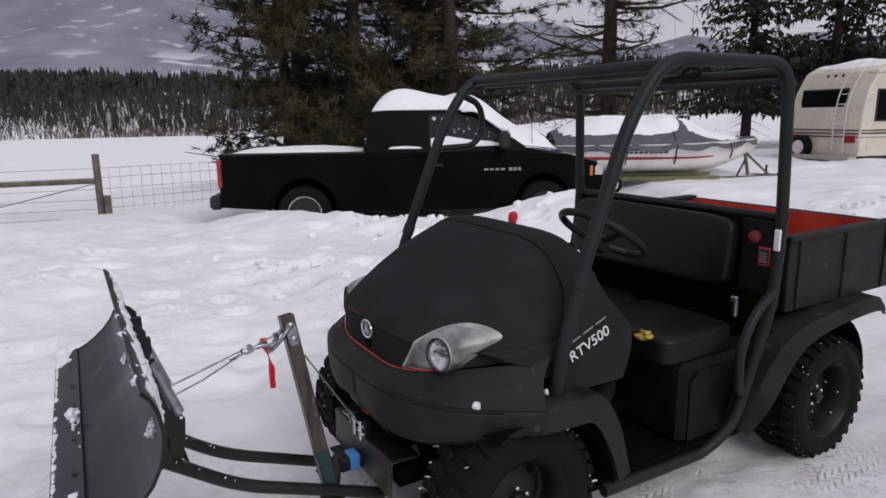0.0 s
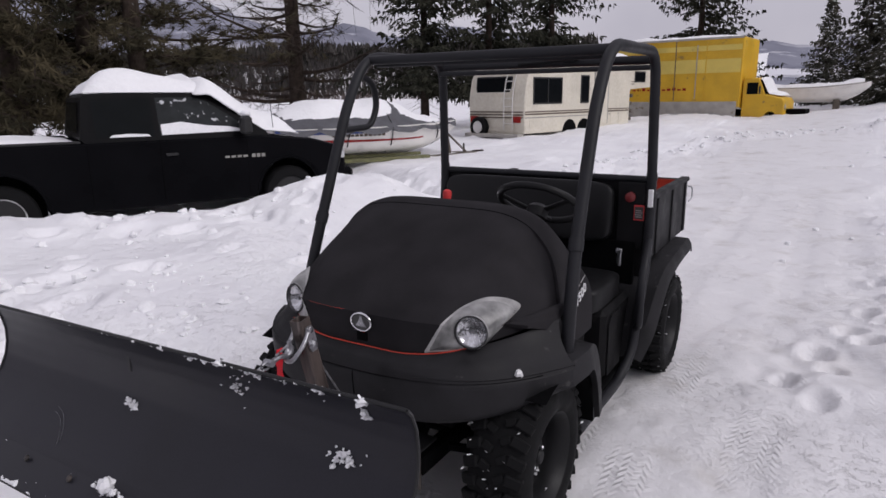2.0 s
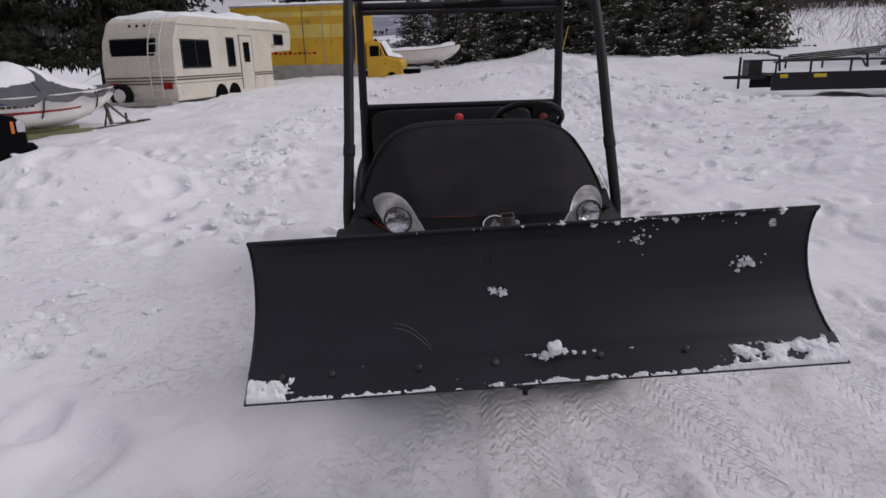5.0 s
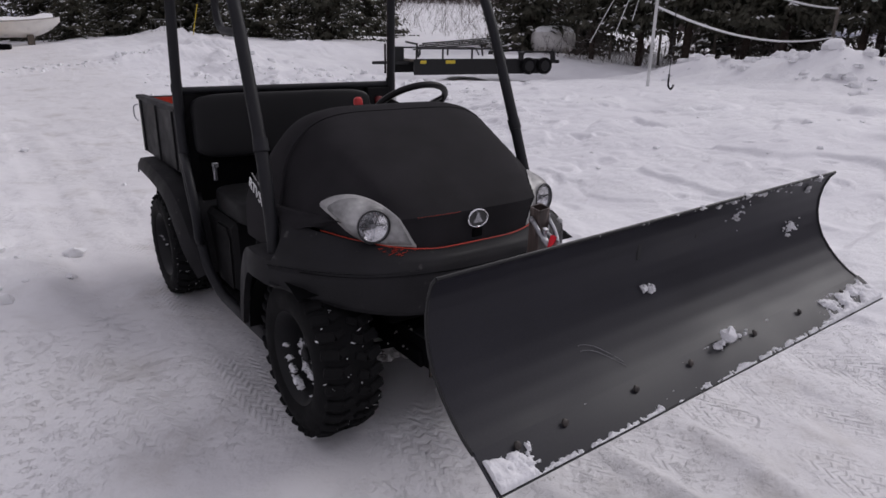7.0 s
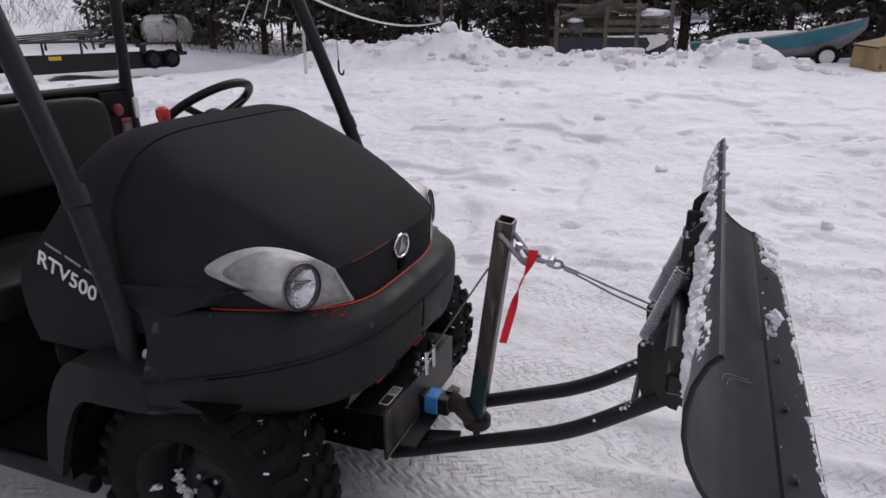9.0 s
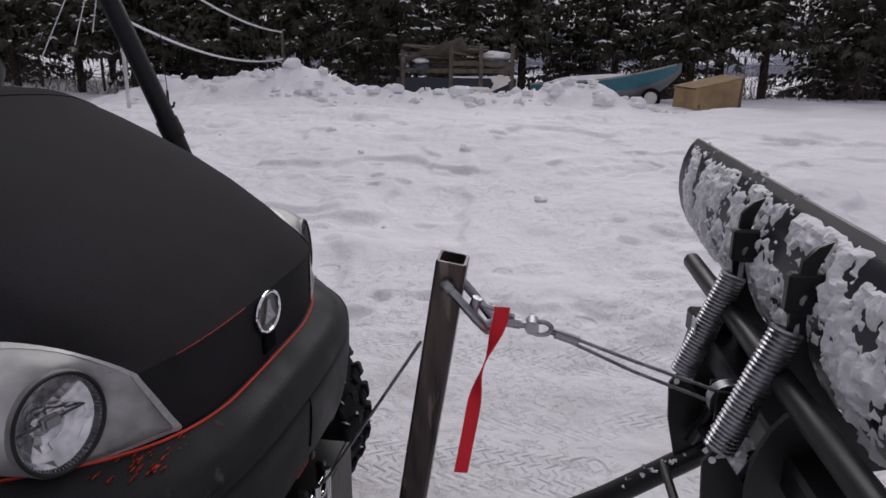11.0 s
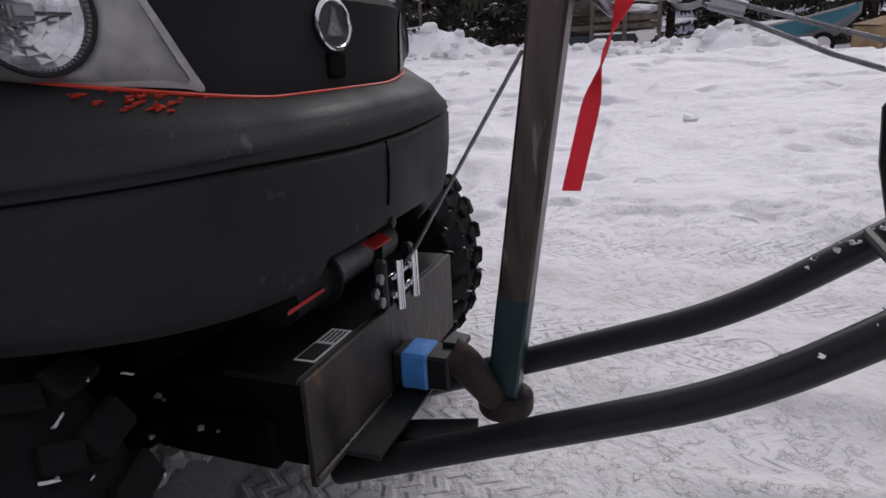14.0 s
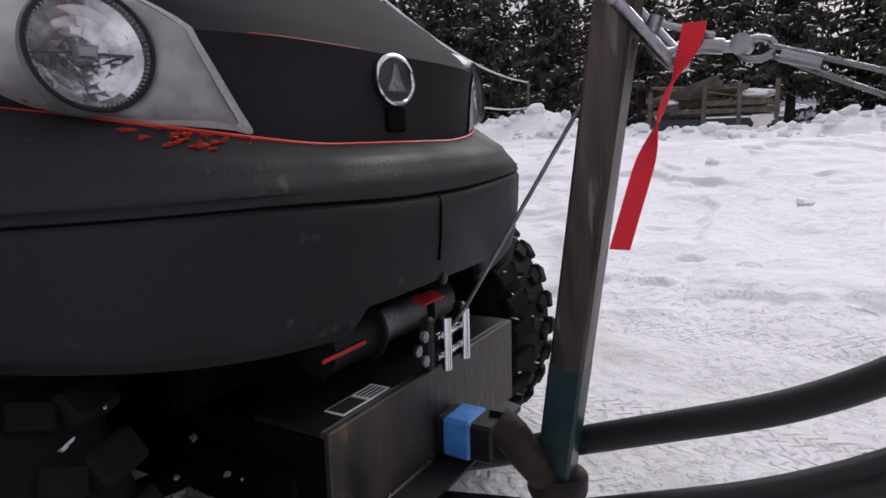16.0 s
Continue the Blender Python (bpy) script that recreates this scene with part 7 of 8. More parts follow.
def pickup():
    t = thing("pickup_truck", "black crew pickup truck buried to its wheels in snow", "truck")
    lower = [(-2.88, 0.55), (-2.90, 0.75), (-2.90, 1.22), (-2.86, 1.30), (-0.72, 1.30), (1.55, 1.31), (2.30, 1.24), (2.72, 1.12), (2.84, 0.98), (2.86, 0.55)]
    lower += [(2.42, 0.50)] + list(reversed(arch(1.92, 0.47, 0.50))) + [(1.40, 0.42), (-1.20, 0.42)] + list(reversed(arch(-1.70, 0.47, 0.50))) + [(-2.3, 0.50)]
    part("body", lofted(lower, 0.985, 0.05), body_black, t, "gloss black body sides")
    cab = [(-0.72, 1.28), (-0.78, 1.34), (-0.70, 1.86), (-0.60, 1.915), (0.72, 1.93), (0.86, 1.90), (1.62, 1.36), (1.62, 1.28)]
    n = len(cab)
    vs, fs = [], []
    for y, s in ((-0.955, 1.0), (0.955, 1.0)):
        for x, z in cab:
            k = (z - 1.28) / 0.65
            vs.append((x, y * (1 - 0.20 * k), z))
    for i in range(n):
        fs.append((i, (i + 1) % n, n + (i + 1) % n, n + i))
    fs += [tuple(reversed(range(n))), tuple(range(n, 2 * n))]
    part("cab", (vs, fs), body_black, t, smooth=25)

    def on_side(x, z, sg, d=0.004):
        k = (z - 1.28) / 0.65
        return (x, sg * (0.955 * (1 - 0.20 * k) + d), z)
    for sg in (-1, 1):
        for nm, pts, mt in (("rear_side_window", [(-0.60, 1.36), (-0.60, 1.82), (0.10, 1.85), (0.10, 1.36)], dark_glass), ("front_side_window", [(0.17, 1.36), (0.17, 1.85), (0.66, 1.85), (0.82, 1.80), (1.42, 1.38)], frost_glass)):
            q = [on_side(x, z, sg) for x, z in pts]
            part(nm, (q, [tuple(range(len(q)))] if sg > 0 else [tuple(reversed(range(len(q))))]), mt, t, smooth=0)
        fw = [on_side(x, z, sg, 0.010) for x, z in [(0.19, 1.365), (0.19, 1.50), (0.45, 1.53), (0.80, 1.47), (1.08, 1.45), (1.38, 1.385)]]
        part("window_snow", thick((fw, [tuple(range(len(fw)))]), 0.006), crusty_snow, t, "snow stuck to the lower window")
        rs = [on_side(x, z, sg, 0.010) for x, z in [(-0.45, 1.355), (-0.40, 1.385), (-0.2, 1.395), (0.02, 1.38), (0.05, 1.355)]]
        part("window_snow", thick((rs, [tuple(range(len(rs)))]), 0.006), crusty_snow, t)
        for x in (-0.72, 0.14, 1.30):
            part("door_gap", tube([(x, sg * 0.9862, 0.50), (x, sg * 0.9862, 1.26)], 0.004, 5), void_shade, t)
        part("door_handle", rbox(0.20, 0.36, sg * 0.985, sg * 1.010, 1.09, 1.125, 0.008), trim_black, t)
        mir = part("mirror", rbox(1.19, 1.34, sg * 1.02, sg * 1.19, 1.34, 1.59, 0.065), trim_black, t)
        part("mirror_arm", rbox(1.22, 1.30, sg * 0.93, sg * 1.06, 1.40, 1.46, 0.01), trim_black, mir)
        part("mirror_snow", blob((1.27, sg * 1.12, 1.62), 0.075, 3, 0.2, 10, 6, 0.5), crusty_snow, mir)
        part("tail_light", rbox(-2.912, -2.80, sg * 0.90, sg * 0.985, 0.84, 1.25, 0.02), red_lens, t, "red tail lamp")
        part("headlight", rbox(2.60, 2.835, sg * 0.66, sg * 0.965, 0.90, 1.07, 0.04), clear_lamp, t)
        part("side_marker", rbox(2.62, 2.675, sg * 0.95, sg * 0.990, 0.90, 1.06, 0.012), amber_lens, t, "amber corner lamp")
        part("corner_lens", rbox(2.680, 2.835, sg * 0.86, sg * 0.990, 0.89, 1.07, 0.03), clear_lamp, t, "clear wrap-round headlamp corner")
        part("fender_flare", tube([(1.92 + 0.49 * math.cos(a), sg * 0.975, 0.50 + 0.49 * math.sin(a)) for a in [math.pi * k / 14 for k in range(15)]], 0.03, 6), body_black, t)
        part("fender_flare", tube([(-1.70 + 0.49 * math.cos(a), sg * 0.975, 0.50 + 0.49 * math.sin(a)) for a in [math.pi * k / 14 for k in range(15)]], 0.03, 6), body_black, t)
        for x in (1.92, -1.70):
            road_wheel(t, x, sg * 0.86, 0.44, 0.40, 0.27, sg, trim_black if x > 0 else alloy)
            # added near-black block fills the open arch with painted shade
            part("wheel_well", rbox(x - 0.48, x + 0.48, sg * 0.45, sg * 0.72, 0.20, 1.0, 0.02), void_shade, t)
        bars = [rbox(0.98 + 0.085 * k, 0.98 + 0.085 * k + 0.062, sg * 0.985, sg * 0.9895, 1.015, 1.045, 0.002) for k in range(4)] + [rbox(1.36 + 0.07 * k, 1.36 + 0.07 * k + 0.05, sg * 0.985, sg * 0.9895, 1.005, 1.055, 0.002) for k in range(3)]
        for bar in bars:
            part("badge_bar", bar, grey_stripe, t, "silver badge bar")
    ws = [(0.875, -0.76, 1.885), (0.875, 0.76, 1.885), (1.60, 0.90, 1.375), (1.60, -0.90, 1.375)]
    part("windscreen", (ws, [(0, 3, 2, 1)]), dark_glass, t, smooth=0)
    part("rear_window", ([(-0.775, -0.66, 1.42), (-0.775, 0.66, 1.42), (-0.725, 0.60, 1.80), (-0.725, -0.60, 1.80)], [(3, 2, 1, 0)]), dark_glass, t, smooth=0)
    part("grille", rbox(2.83, 2.88, -0.62, 0.62, 0.80, 1.10, 0.02), trim_black, t)
    part("front_bumper", rbox(2.70, 2.98, -0.99, 0.99, 0.50, 0.76, 0.06), body_black, t)
    part("rear_bumper", rbox(-3.06, -2.88, -0.95, 0.95, 0.52, 0.72, 0.04), trim_black, t)
    part("bed_cavity", rbox(-2.80, -0.80, -0.82, 0.82, 1.285, 1.305, 0.004), trim_black, t)
    part("bed_rail_cap", rbox(-2.88, -0.78, -0.965, -0.84, 1.295, 1.325, 0.008), trim_black, t)
    part("bed_rail_cap", rbox(-2.88, -0.78, 0.84, 0.965, 1.295, 1.325, 0.008), trim_black, t)
    part("antenna", tube([(1.75, -0.86, 1.28), (1.72, -0.86, 1.95)], 0.005, 5), trim_black, t)
    t.matrix_basis = Matrix.Translation((-7.74, 4.06, -0.33)) @ pose(0, 0, 0, 0, 0, 66.0) @ Matrix.Scale(1.06, 4)

    def lying(name, geo, label):
        ob = single(name, geo, clean_snow, label, "snow")
        ob.matrix_basis = t.matrix_basis.copy()
    lying("roof_snow", snow_pad(-0.66, 1.20, -0.78, 0.78, lambda x, y: 1.925 - 0.70 * max(x - 0.84, 0), 0.30, 1, 20, 6), "thick snow cap lying on the cab roof")
    def slope(x, y):
        if x < 0.86:
            return 1.90
        if x < 1.60:
            return 1.90 - (x - 0.86) * 0.70
        return 1.385 - max(x - 1.60, 0) * 0.105 - 0.05 * (max(x - 2.2, 0) / 0.5) ** 2
    lying("hood_snow", snow_pad(0.66, 2.12, -0.90, 0.90, slope, 0.33, 2, 26, 6), "snow sheet lying over windscreen and cowl")
    lying("bed_snow", snow_pad(-2.80, -0.80, -0.82, 0.82, lambda x, y: 1.306, 0.09, 3, 16), "snow lying in the truck bed")


pickup()


def hull(length, beam, depth, rise=0.5, flare=0.72):
    """Half-sections of a hull; x runs from stern to bow. Returns a point for (along 0..1, round -1..1)."""
    def f(u, v):
        s = abs(v)
        b = beam / 2 * (1 - max(u - 0.45, 0) ** 2.2 / 0.55 ** 2.2) ** 0.75 if u < 0.999 else 0.0
        sheer = depth + rise * max(u - 0.4, 0) ** 1.6
        keel = 0.02 + (depth * 0.95 + rise * 0.30) * max(u - 0.62, 0) ** 2.3 / 0.38 ** 2.3 * 0.85
        chine = keel + (sheer - keel) * 0.30
        if s < 0.4:
            k = s / 0.4
            y, z = b * flare * k, keel + (chine - keel) * k ** 1.4
        else:
            k = (s - 0.4) / 0.6
            y, z = b * (flare + (1 - flare) * k), chine + (sheer - chine) * k
        return Vector((length * u + 0.25 * max(u - 0.7, 0) * (z - keel), math.copysign(y, v), z))
    return f


def runabout():
    t = thing("covered_boat", "white and blue runabout boat under a snowy grey tarp", "boat")
    f = hull(4.9, 2.1, 0.72, 0.22)
    part("hull", thick(grid(lambda u, v: f(u, 2 * v - 1), 34, 22), 0.012), white_gel, t)
    part("transom", ([tuple(f(0, k / 5 - 1)) for k in range(11)], [tuple(range(11))]), white_gel, t, smooth=0)
    for sg in (-1, 1):
        part("red_band", thick(grid(lambda u, v, sg=sg: f(0.02 + 0.72 * u, sg * (0.60 + 0.10 * v * (1 - 0.6 * u))) + Vector((0, sg * 0.006, 0)), 24, 2), 0.004), red_lens, t, "red hull stripe")
        part("blue_band", thick(grid(lambda u, v, sg=sg: f(0.0 + 0.50 * u, sg * (0.84 + 0.15 * v * (1 - 0.5 * u))) + Vector((0, sg * 0.006, 0)), 20, 2), 0.004), blue_gel, t, "blue upper hull band")
        bars = [moved(rbox(0, 0.085, -0.003, 0.003, 0, 0.12, 0.001), Matrix.Translation(f(0.26 + 0.022 * k, sg * 0.80) + Vector((0, sg * 0.010, -0.03)))) for k in range(12)]
        part("hull_graphics", join(bars[0], *bars[1:]), brown_stripe, t, "faded script bars")
        regs = [moved(rbox(0, 0.07, -0.003, 0.003, 0, 0.09, 0.001), Matrix.Translation(f(0.80 + 0.018 * k, sg * 0.86) + Vector((0, sg * 0.012, 0)))) for k in range(5)]
        part("registration_bars", join(*regs), trim_black, t)

    def tarp(u, v):
        s = 2 * v - 1
        e = f(0.02 + 0.95 * u, 0.98 * (1 if s >= 0 else -1))
        w = abs(e.y) + 0.02
        ridge = 0.40 * math.exp(-((u - 0.60) / 0.13) ** 2) + 0.52 * math.exp(-((u - 0.26) / 0.30) ** 2) + 0.06
        z = e.z - 0.02 + ridge * (1 - abs(s) ** 1.6) - (0.03 + 0.10 * abs(math.sin(u * 17))) * max(abs(s) - 0.86, 0) / 0.14
        wr = 0.03 * noise.noise(Vector((u * 20, v * 16, 3)))
        return Vector((e.x, s * w * (1.02 + 0.03 * (abs(s) > 0.9)), z + wr))
    part("tarp", thick(grid(tarp, 44, 26), 0.01), tarp_grey, t, "crumpled grey tarp")
    part("tarp_snow", thick(grid(lambda u, v: tarp(0.02 + 0.90 * u, 0.13 + 0.74 * v) + Vector((0, 0, -0.02 + 0.17 * (1 - abs(2 * v - 1) ** 3) * (1 - abs(2 * u - 1) ** 6) * (1 - 0.95 * math.exp(-((u - 0.66) / 0.05) ** 2)) * (0.7 + 0.5 * noise.noise(Vector((u * 6, v * 4, 9)))))), 30, 16), 0.01), clean_snow, t, "snow lying on the tarp")
    for u in (0.34, 0.56, 0.83):
        part("tie_strap", tube([tarp(u, k / 16) + Vector((0, 0, 0.012)) for k in range(17)] + [f(u, 0.5) + Vector((0, 0.03, 0)), f(u, 0.2)], 0.015, 5), trim_black, t)
        part("tie_strap", tube([tarp(u, 0.02) + Vector((0, -0.01, 0.0)), f(u, -0.7) + Vector((0, -0.02, 0)), f(u, -0.5) + Vector((0, -0.02, 0)), f(u, -0.2)], 0.015, 5), trim_black, t)
    m = Matrix.Translation((-9.67, 8.55, -0.14)) @ pose(0, 0, 0, 0, 0, 58)
    t.matrix_basis = m @ Matrix.Translation((0, 0, 0.36))
    tr = thing("boat_trailer", "old wooden-bunk boat trailer with winch stand", "trailer")
    for sg in (-1, 1):
        part("side_beam", rbox(0.0, 4.8, sg * 0.55, sg * 0.70, 0.36, 0.50, 0.01), green_wood, tr, "mossy timber side beam")
        part("tongue_beam", moved(rbox(0, 2.2, -0.06, 0.06, 0.34, 0.46, 0.01), Matrix.Translation((4.7, sg * 0.60, 0)) @ pose(0, 0, 0, 0, 0, -sg * 14)), wood_old, tr)
        part("bunk", rbox(0.4, 4.6, sg * 0.38, sg * 0.48, 0.50, 0.60, 0.01), green_wood, tr)
        road_wheel(tr, 1.7, sg * 0.95, 0.30, 0.30, 0.18, sg, alloy, spokes=0)
    for x in (0.4, 2.0, 3.6):
        part("cross_beam", rbox(x, x + 0.1, -0.7, 0.7, 0.30, 0.37, 0.01), wood_old, tr)
    part("coupler", rbox(6.75, 7.15, -0.06, 0.06, 0.36, 0.50, 0.02), rust, tr)
    part("jack", tube([(6.5, 0.15, 0.05), (6.5, 0.15, 0.75)], 0.03, 8), rust, tr)
    part("winch_stand", tube([(5.9, 0, 0.45), (5.75, 0, 1.30)], 0.05, 8), wood_old, tr)
    part("stand_brace", tube([(6.5, 0, 0.45), (5.8, 0, 1.15)], 0.035, 8), wood_old, tr)
    part("bow_rest", tube([(5.6, -0.2, 1.25), (5.6, 0.2, 1.25)], 0.05, 8), rubber, tr)
    part("prop_leg", tube([(5.3, -0.45, 0.30), (5.75, -0.1, 0.95)], 0.025, 6), rust, tr)
    tr.matrix_basis = m @ Matrix.Diagonal((0.80, 0.9, 0.72, 1))
    return


runabout()


def fifth_wheel():
    t = thing("travel_trailer", "cream fifth-wheel travel trailer with brown stripes and snowy roof", "trailer")
    prof = [(0.0, 0.42), (-0.02, 1.55), (0.10, 2.15), (0.42, 2.72), (0.75, 2.90), (8.35, 2.98), (8.62, 2.80), (8.66, 2.35), (8.50, 1.92), (6.75, 1.84), (6.65, 1.76), (6.65, 0.42)]
    part("shell", lofted(prof, 1.2, 0.035), cream, t, "cream ribbed siding", smooth=30)
    side = -1.2
    def panel(name, x0, x1, z0, z1, mt, d=0.012, lb=""):
        return part(name, rbox(x0, x1, side - d, side + 0.004, z0, z1, 0.004), mt, t, lb)
    for nm, x0, x1, z0, z1 in (("side_window", 0.42, 2.05, 1.36, 2.22), ("side_window", 3.18, 3.72, 1.36, 2.32), ("gooseneck_window", 6.95, 7.80, 2.10, 2.52)):
        w = panel(nm, x0, x1, z0, z1, trim_black, 0.022)
        part("pane", rbox(x0 + 0.05, x1 - 0.05, side - 0.028, side - 0.022, z0 + 0.05, z1 - 0.05, 0.002), dark_glass, w)
    part("mullion", rbox(1.20, 1.24, side - 0.032, side - 0.022, 1.38, 2.20, 0.002), trim_black, t)
    d = panel("entry_door", 4.10, 4.98, 0.62, 2.38, cream, 0.03, "cream entry door")
    part("door_window", rbox(4.32, 4.78, side - 0.036, side - 0.03, 1.50, 2.18, 0.003), dark_glass, d)
    part("door_frame", join(rbox(4.06, 4.10, side - 0.032, side, 0.60, 2.42, 0.004), rbox(4.98, 5.02, side - 0.032, side, 0.60, 2.42, 0.004), rbox(4.10, 4.98, side - 0.032, side, 2.38, 2.42, 0.004)), grey_stripe, d)
    for z0, z1, mt in ((1.10, 1.14, brown_stripe), (1.02, 1.07, brown_stripe), (0.92, 0.95, grey_stripe), (2.62, 2.65, grey_stripe)):
        part("side_stripe", rbox(0.02, 4.04, side - 0.006, side + 0.004, z0, z1, 0.002), mt, t)
        part("side_stripe", rbox(5.04, 6.60 if z0 < 2 else 8.3, side - 0.006, side + 0.004, z0, z1, 0.002), mt, t)
    for z0 in (2.02, 2.10):
        part("gooseneck_stripe", rbox(6.7, 6.92, side - 0.006, side + 0.004, z0, z0 + 0.03, 0.002), brown_stripe, t)
    for x0, x1, z0, z1 in ((5.25, 5.75, 0.55, 1.0), (5.85, 6.5, 0.55, 1.0), (0.25, 0.75, 0.62, 0.85)):
        part("hatch", join(rbox(x0, x1, side - 0.010, side, z0, z1, 0.004)), cream, t)
    for x in (2.55, 3.45):
        # flat near-black arch on the siding, the well's shade as colour
        part("wheel_well", slab(arch(x, 0.43, 0.40), Matrix(((1, 0, 0, 0), (0, 0, 1, side - 0.006), (0, 1, 0, 0), (0, 0, 0, 1))), 0.02), void_shade, t)
        road_wheel(t, x, side + 0.12, 0.30, 0.34, 0.2, -1, tank_white, spokes=0)
        road_wheel(t, x, -side - 0.12, 0.30, 0.34, 0.2, 1, tank_white, spokes=0)
    # rear end: broad window, ladder, lamps, spare wheel
    rw = part("rear_window", moved(rbox(-0.012, 0.03, -0.62, 0.92, -0.08, 0.80, 0.03), Matrix.Translation((0.01, 0, 1.46)) @ pose(0, 0, 0, 0, 6, 0)), trim_black, t)
    part("pane", moved(rbox(-0.020, -0.012, -0.57, 0.87, -0.03, 0.75, 0.01), Matrix.Translation((0.01, 0, 1.46)) @ pose(0, 0, 0, 0, 6, 0)), dark_glass, rw)
    ladder = thing("ladder", "", "")
    ladder.parent = t
    for y in (-0.42, -0.78):
        part("rail", tube(bent([(-0.10, y, 0.55), (-0.12, y, 1.55), (0.0, y, 2.15), (0.34, y, 2.76), (0.7, y, 2.98)], 0.2, 5), 0.018, 6), tank_white, ladder)
    for k in range(8):
        z = 0.75 + 0.27 * k
        x = -0.11 if z < 1.6 else -0.11 + (z - 1.6) * 0.32
        part("rung", tube([(x, -0.42, z), (x, -0.78, z)], 0.014, 6), tank_white, ladder)
    for y in (-0.9, 0.95):
        part("tail_lamp", rbox(-0.045, -0.01, y - 0.16, y + 0.16, 0.78, 0.98, 0.01), red_lens, t)
    for z0 in (1.10, 1.01, 0.92):
        part("rear_stripe", rbox(-0.026, -0.005, -1.14, 1.14, z0, z0 + 0.04, 0.003), brown_stripe, t)
    for y in (-0.15, 0.1, 0.35):
        part("marker_lamp", blob((0.36, y, 2.62), 0.045, 2, 0.0, 10, 6), trim_black, t)
    sp = lathe([(0.10, -0.12), (0.22, -0.12), (0.34, -0.10), (0.35, 0.0), (0.34, 0.08), (0.20, 0.09), (0.18, 0.03), (0.0, 0.03)], 26, Matrix.Translation((-0.14, 0.62, 0.62)) @ pose(0, 0, 0, 0, -90, 0))
    spare = part("spare_wheel", sp, rubber, t, "spare tyre on the rear bumper")
    part("spare_rim", lathe([(0.20, 0.095), (0.17, 0.05), (0.0, 0.06)], 20, Matrix.Translation((-0.14, 0.62, 0.62)) @ pose(0, 0, 0, 0, -90, 0)), tank_white, spare)
    part("rear_bumper", rbox(-0.30, 0.02, -1.15, 1.15, 0.30, 0.42, 0.01), grey_panel, t)
    part("vent_cover", rbox(2.2, 2.7, -0.25, 0.25, 2.9, 3.10, 0.04), tank_white, t)
    m = Matrix.Translation((-7.24, 17.42, -0.03)) @ pose(0, 0, 0, 0, 0, 76.4) @ Matrix.Translation((0, 1.2, 0))
    t.matrix_basis = m
    sn = single("trailer_roof_snow", snow_pad(0.45, 8.45, -1.12, 1.12, lambda x, y: 2.90 + 0.01 * x - (0.25 * max(0.75 - x, 0) / 0.3), 0.26, 5, 26, 6), clean_snow, "snow lying along the travel trailer roof", "snow")
    sn.matrix_basis = m.copy()
    c = thing("timber_crib", "stacked timber crib under the trailer nose", "support")
    for k in range(5):
        for s in (-0.35, 0.35):
            if k % 2:
                part("timber", rbox(7.25, 8.25, s - 0.07, s + 0.07, 0.28 + 0.31 * k, 0.43 + 0.31 * k, 0.01), wood_old, c)
            else:
                part("timber", rbox(7.75 + s - 0.07, 7.75 + s + 0.07, -0.5, 0.5, 0.28 + 0.31 * k, 0.43 + 0.31 * k, 0.01), wood_old, c)
    for s in (-0.45, 0.45):
        part("prop_post", rbox(7.68, 7.80, s - 0.06, s + 0.06, 0.30, 1.86, 0.01), wood_old, c)
    part("back_board", rbox(6.75, 6.80, -1.1, 1.1, 0.5, 1.80, 0.01), ply, c)
    c.matrix_basis = m.copy()


fifth_wheel()


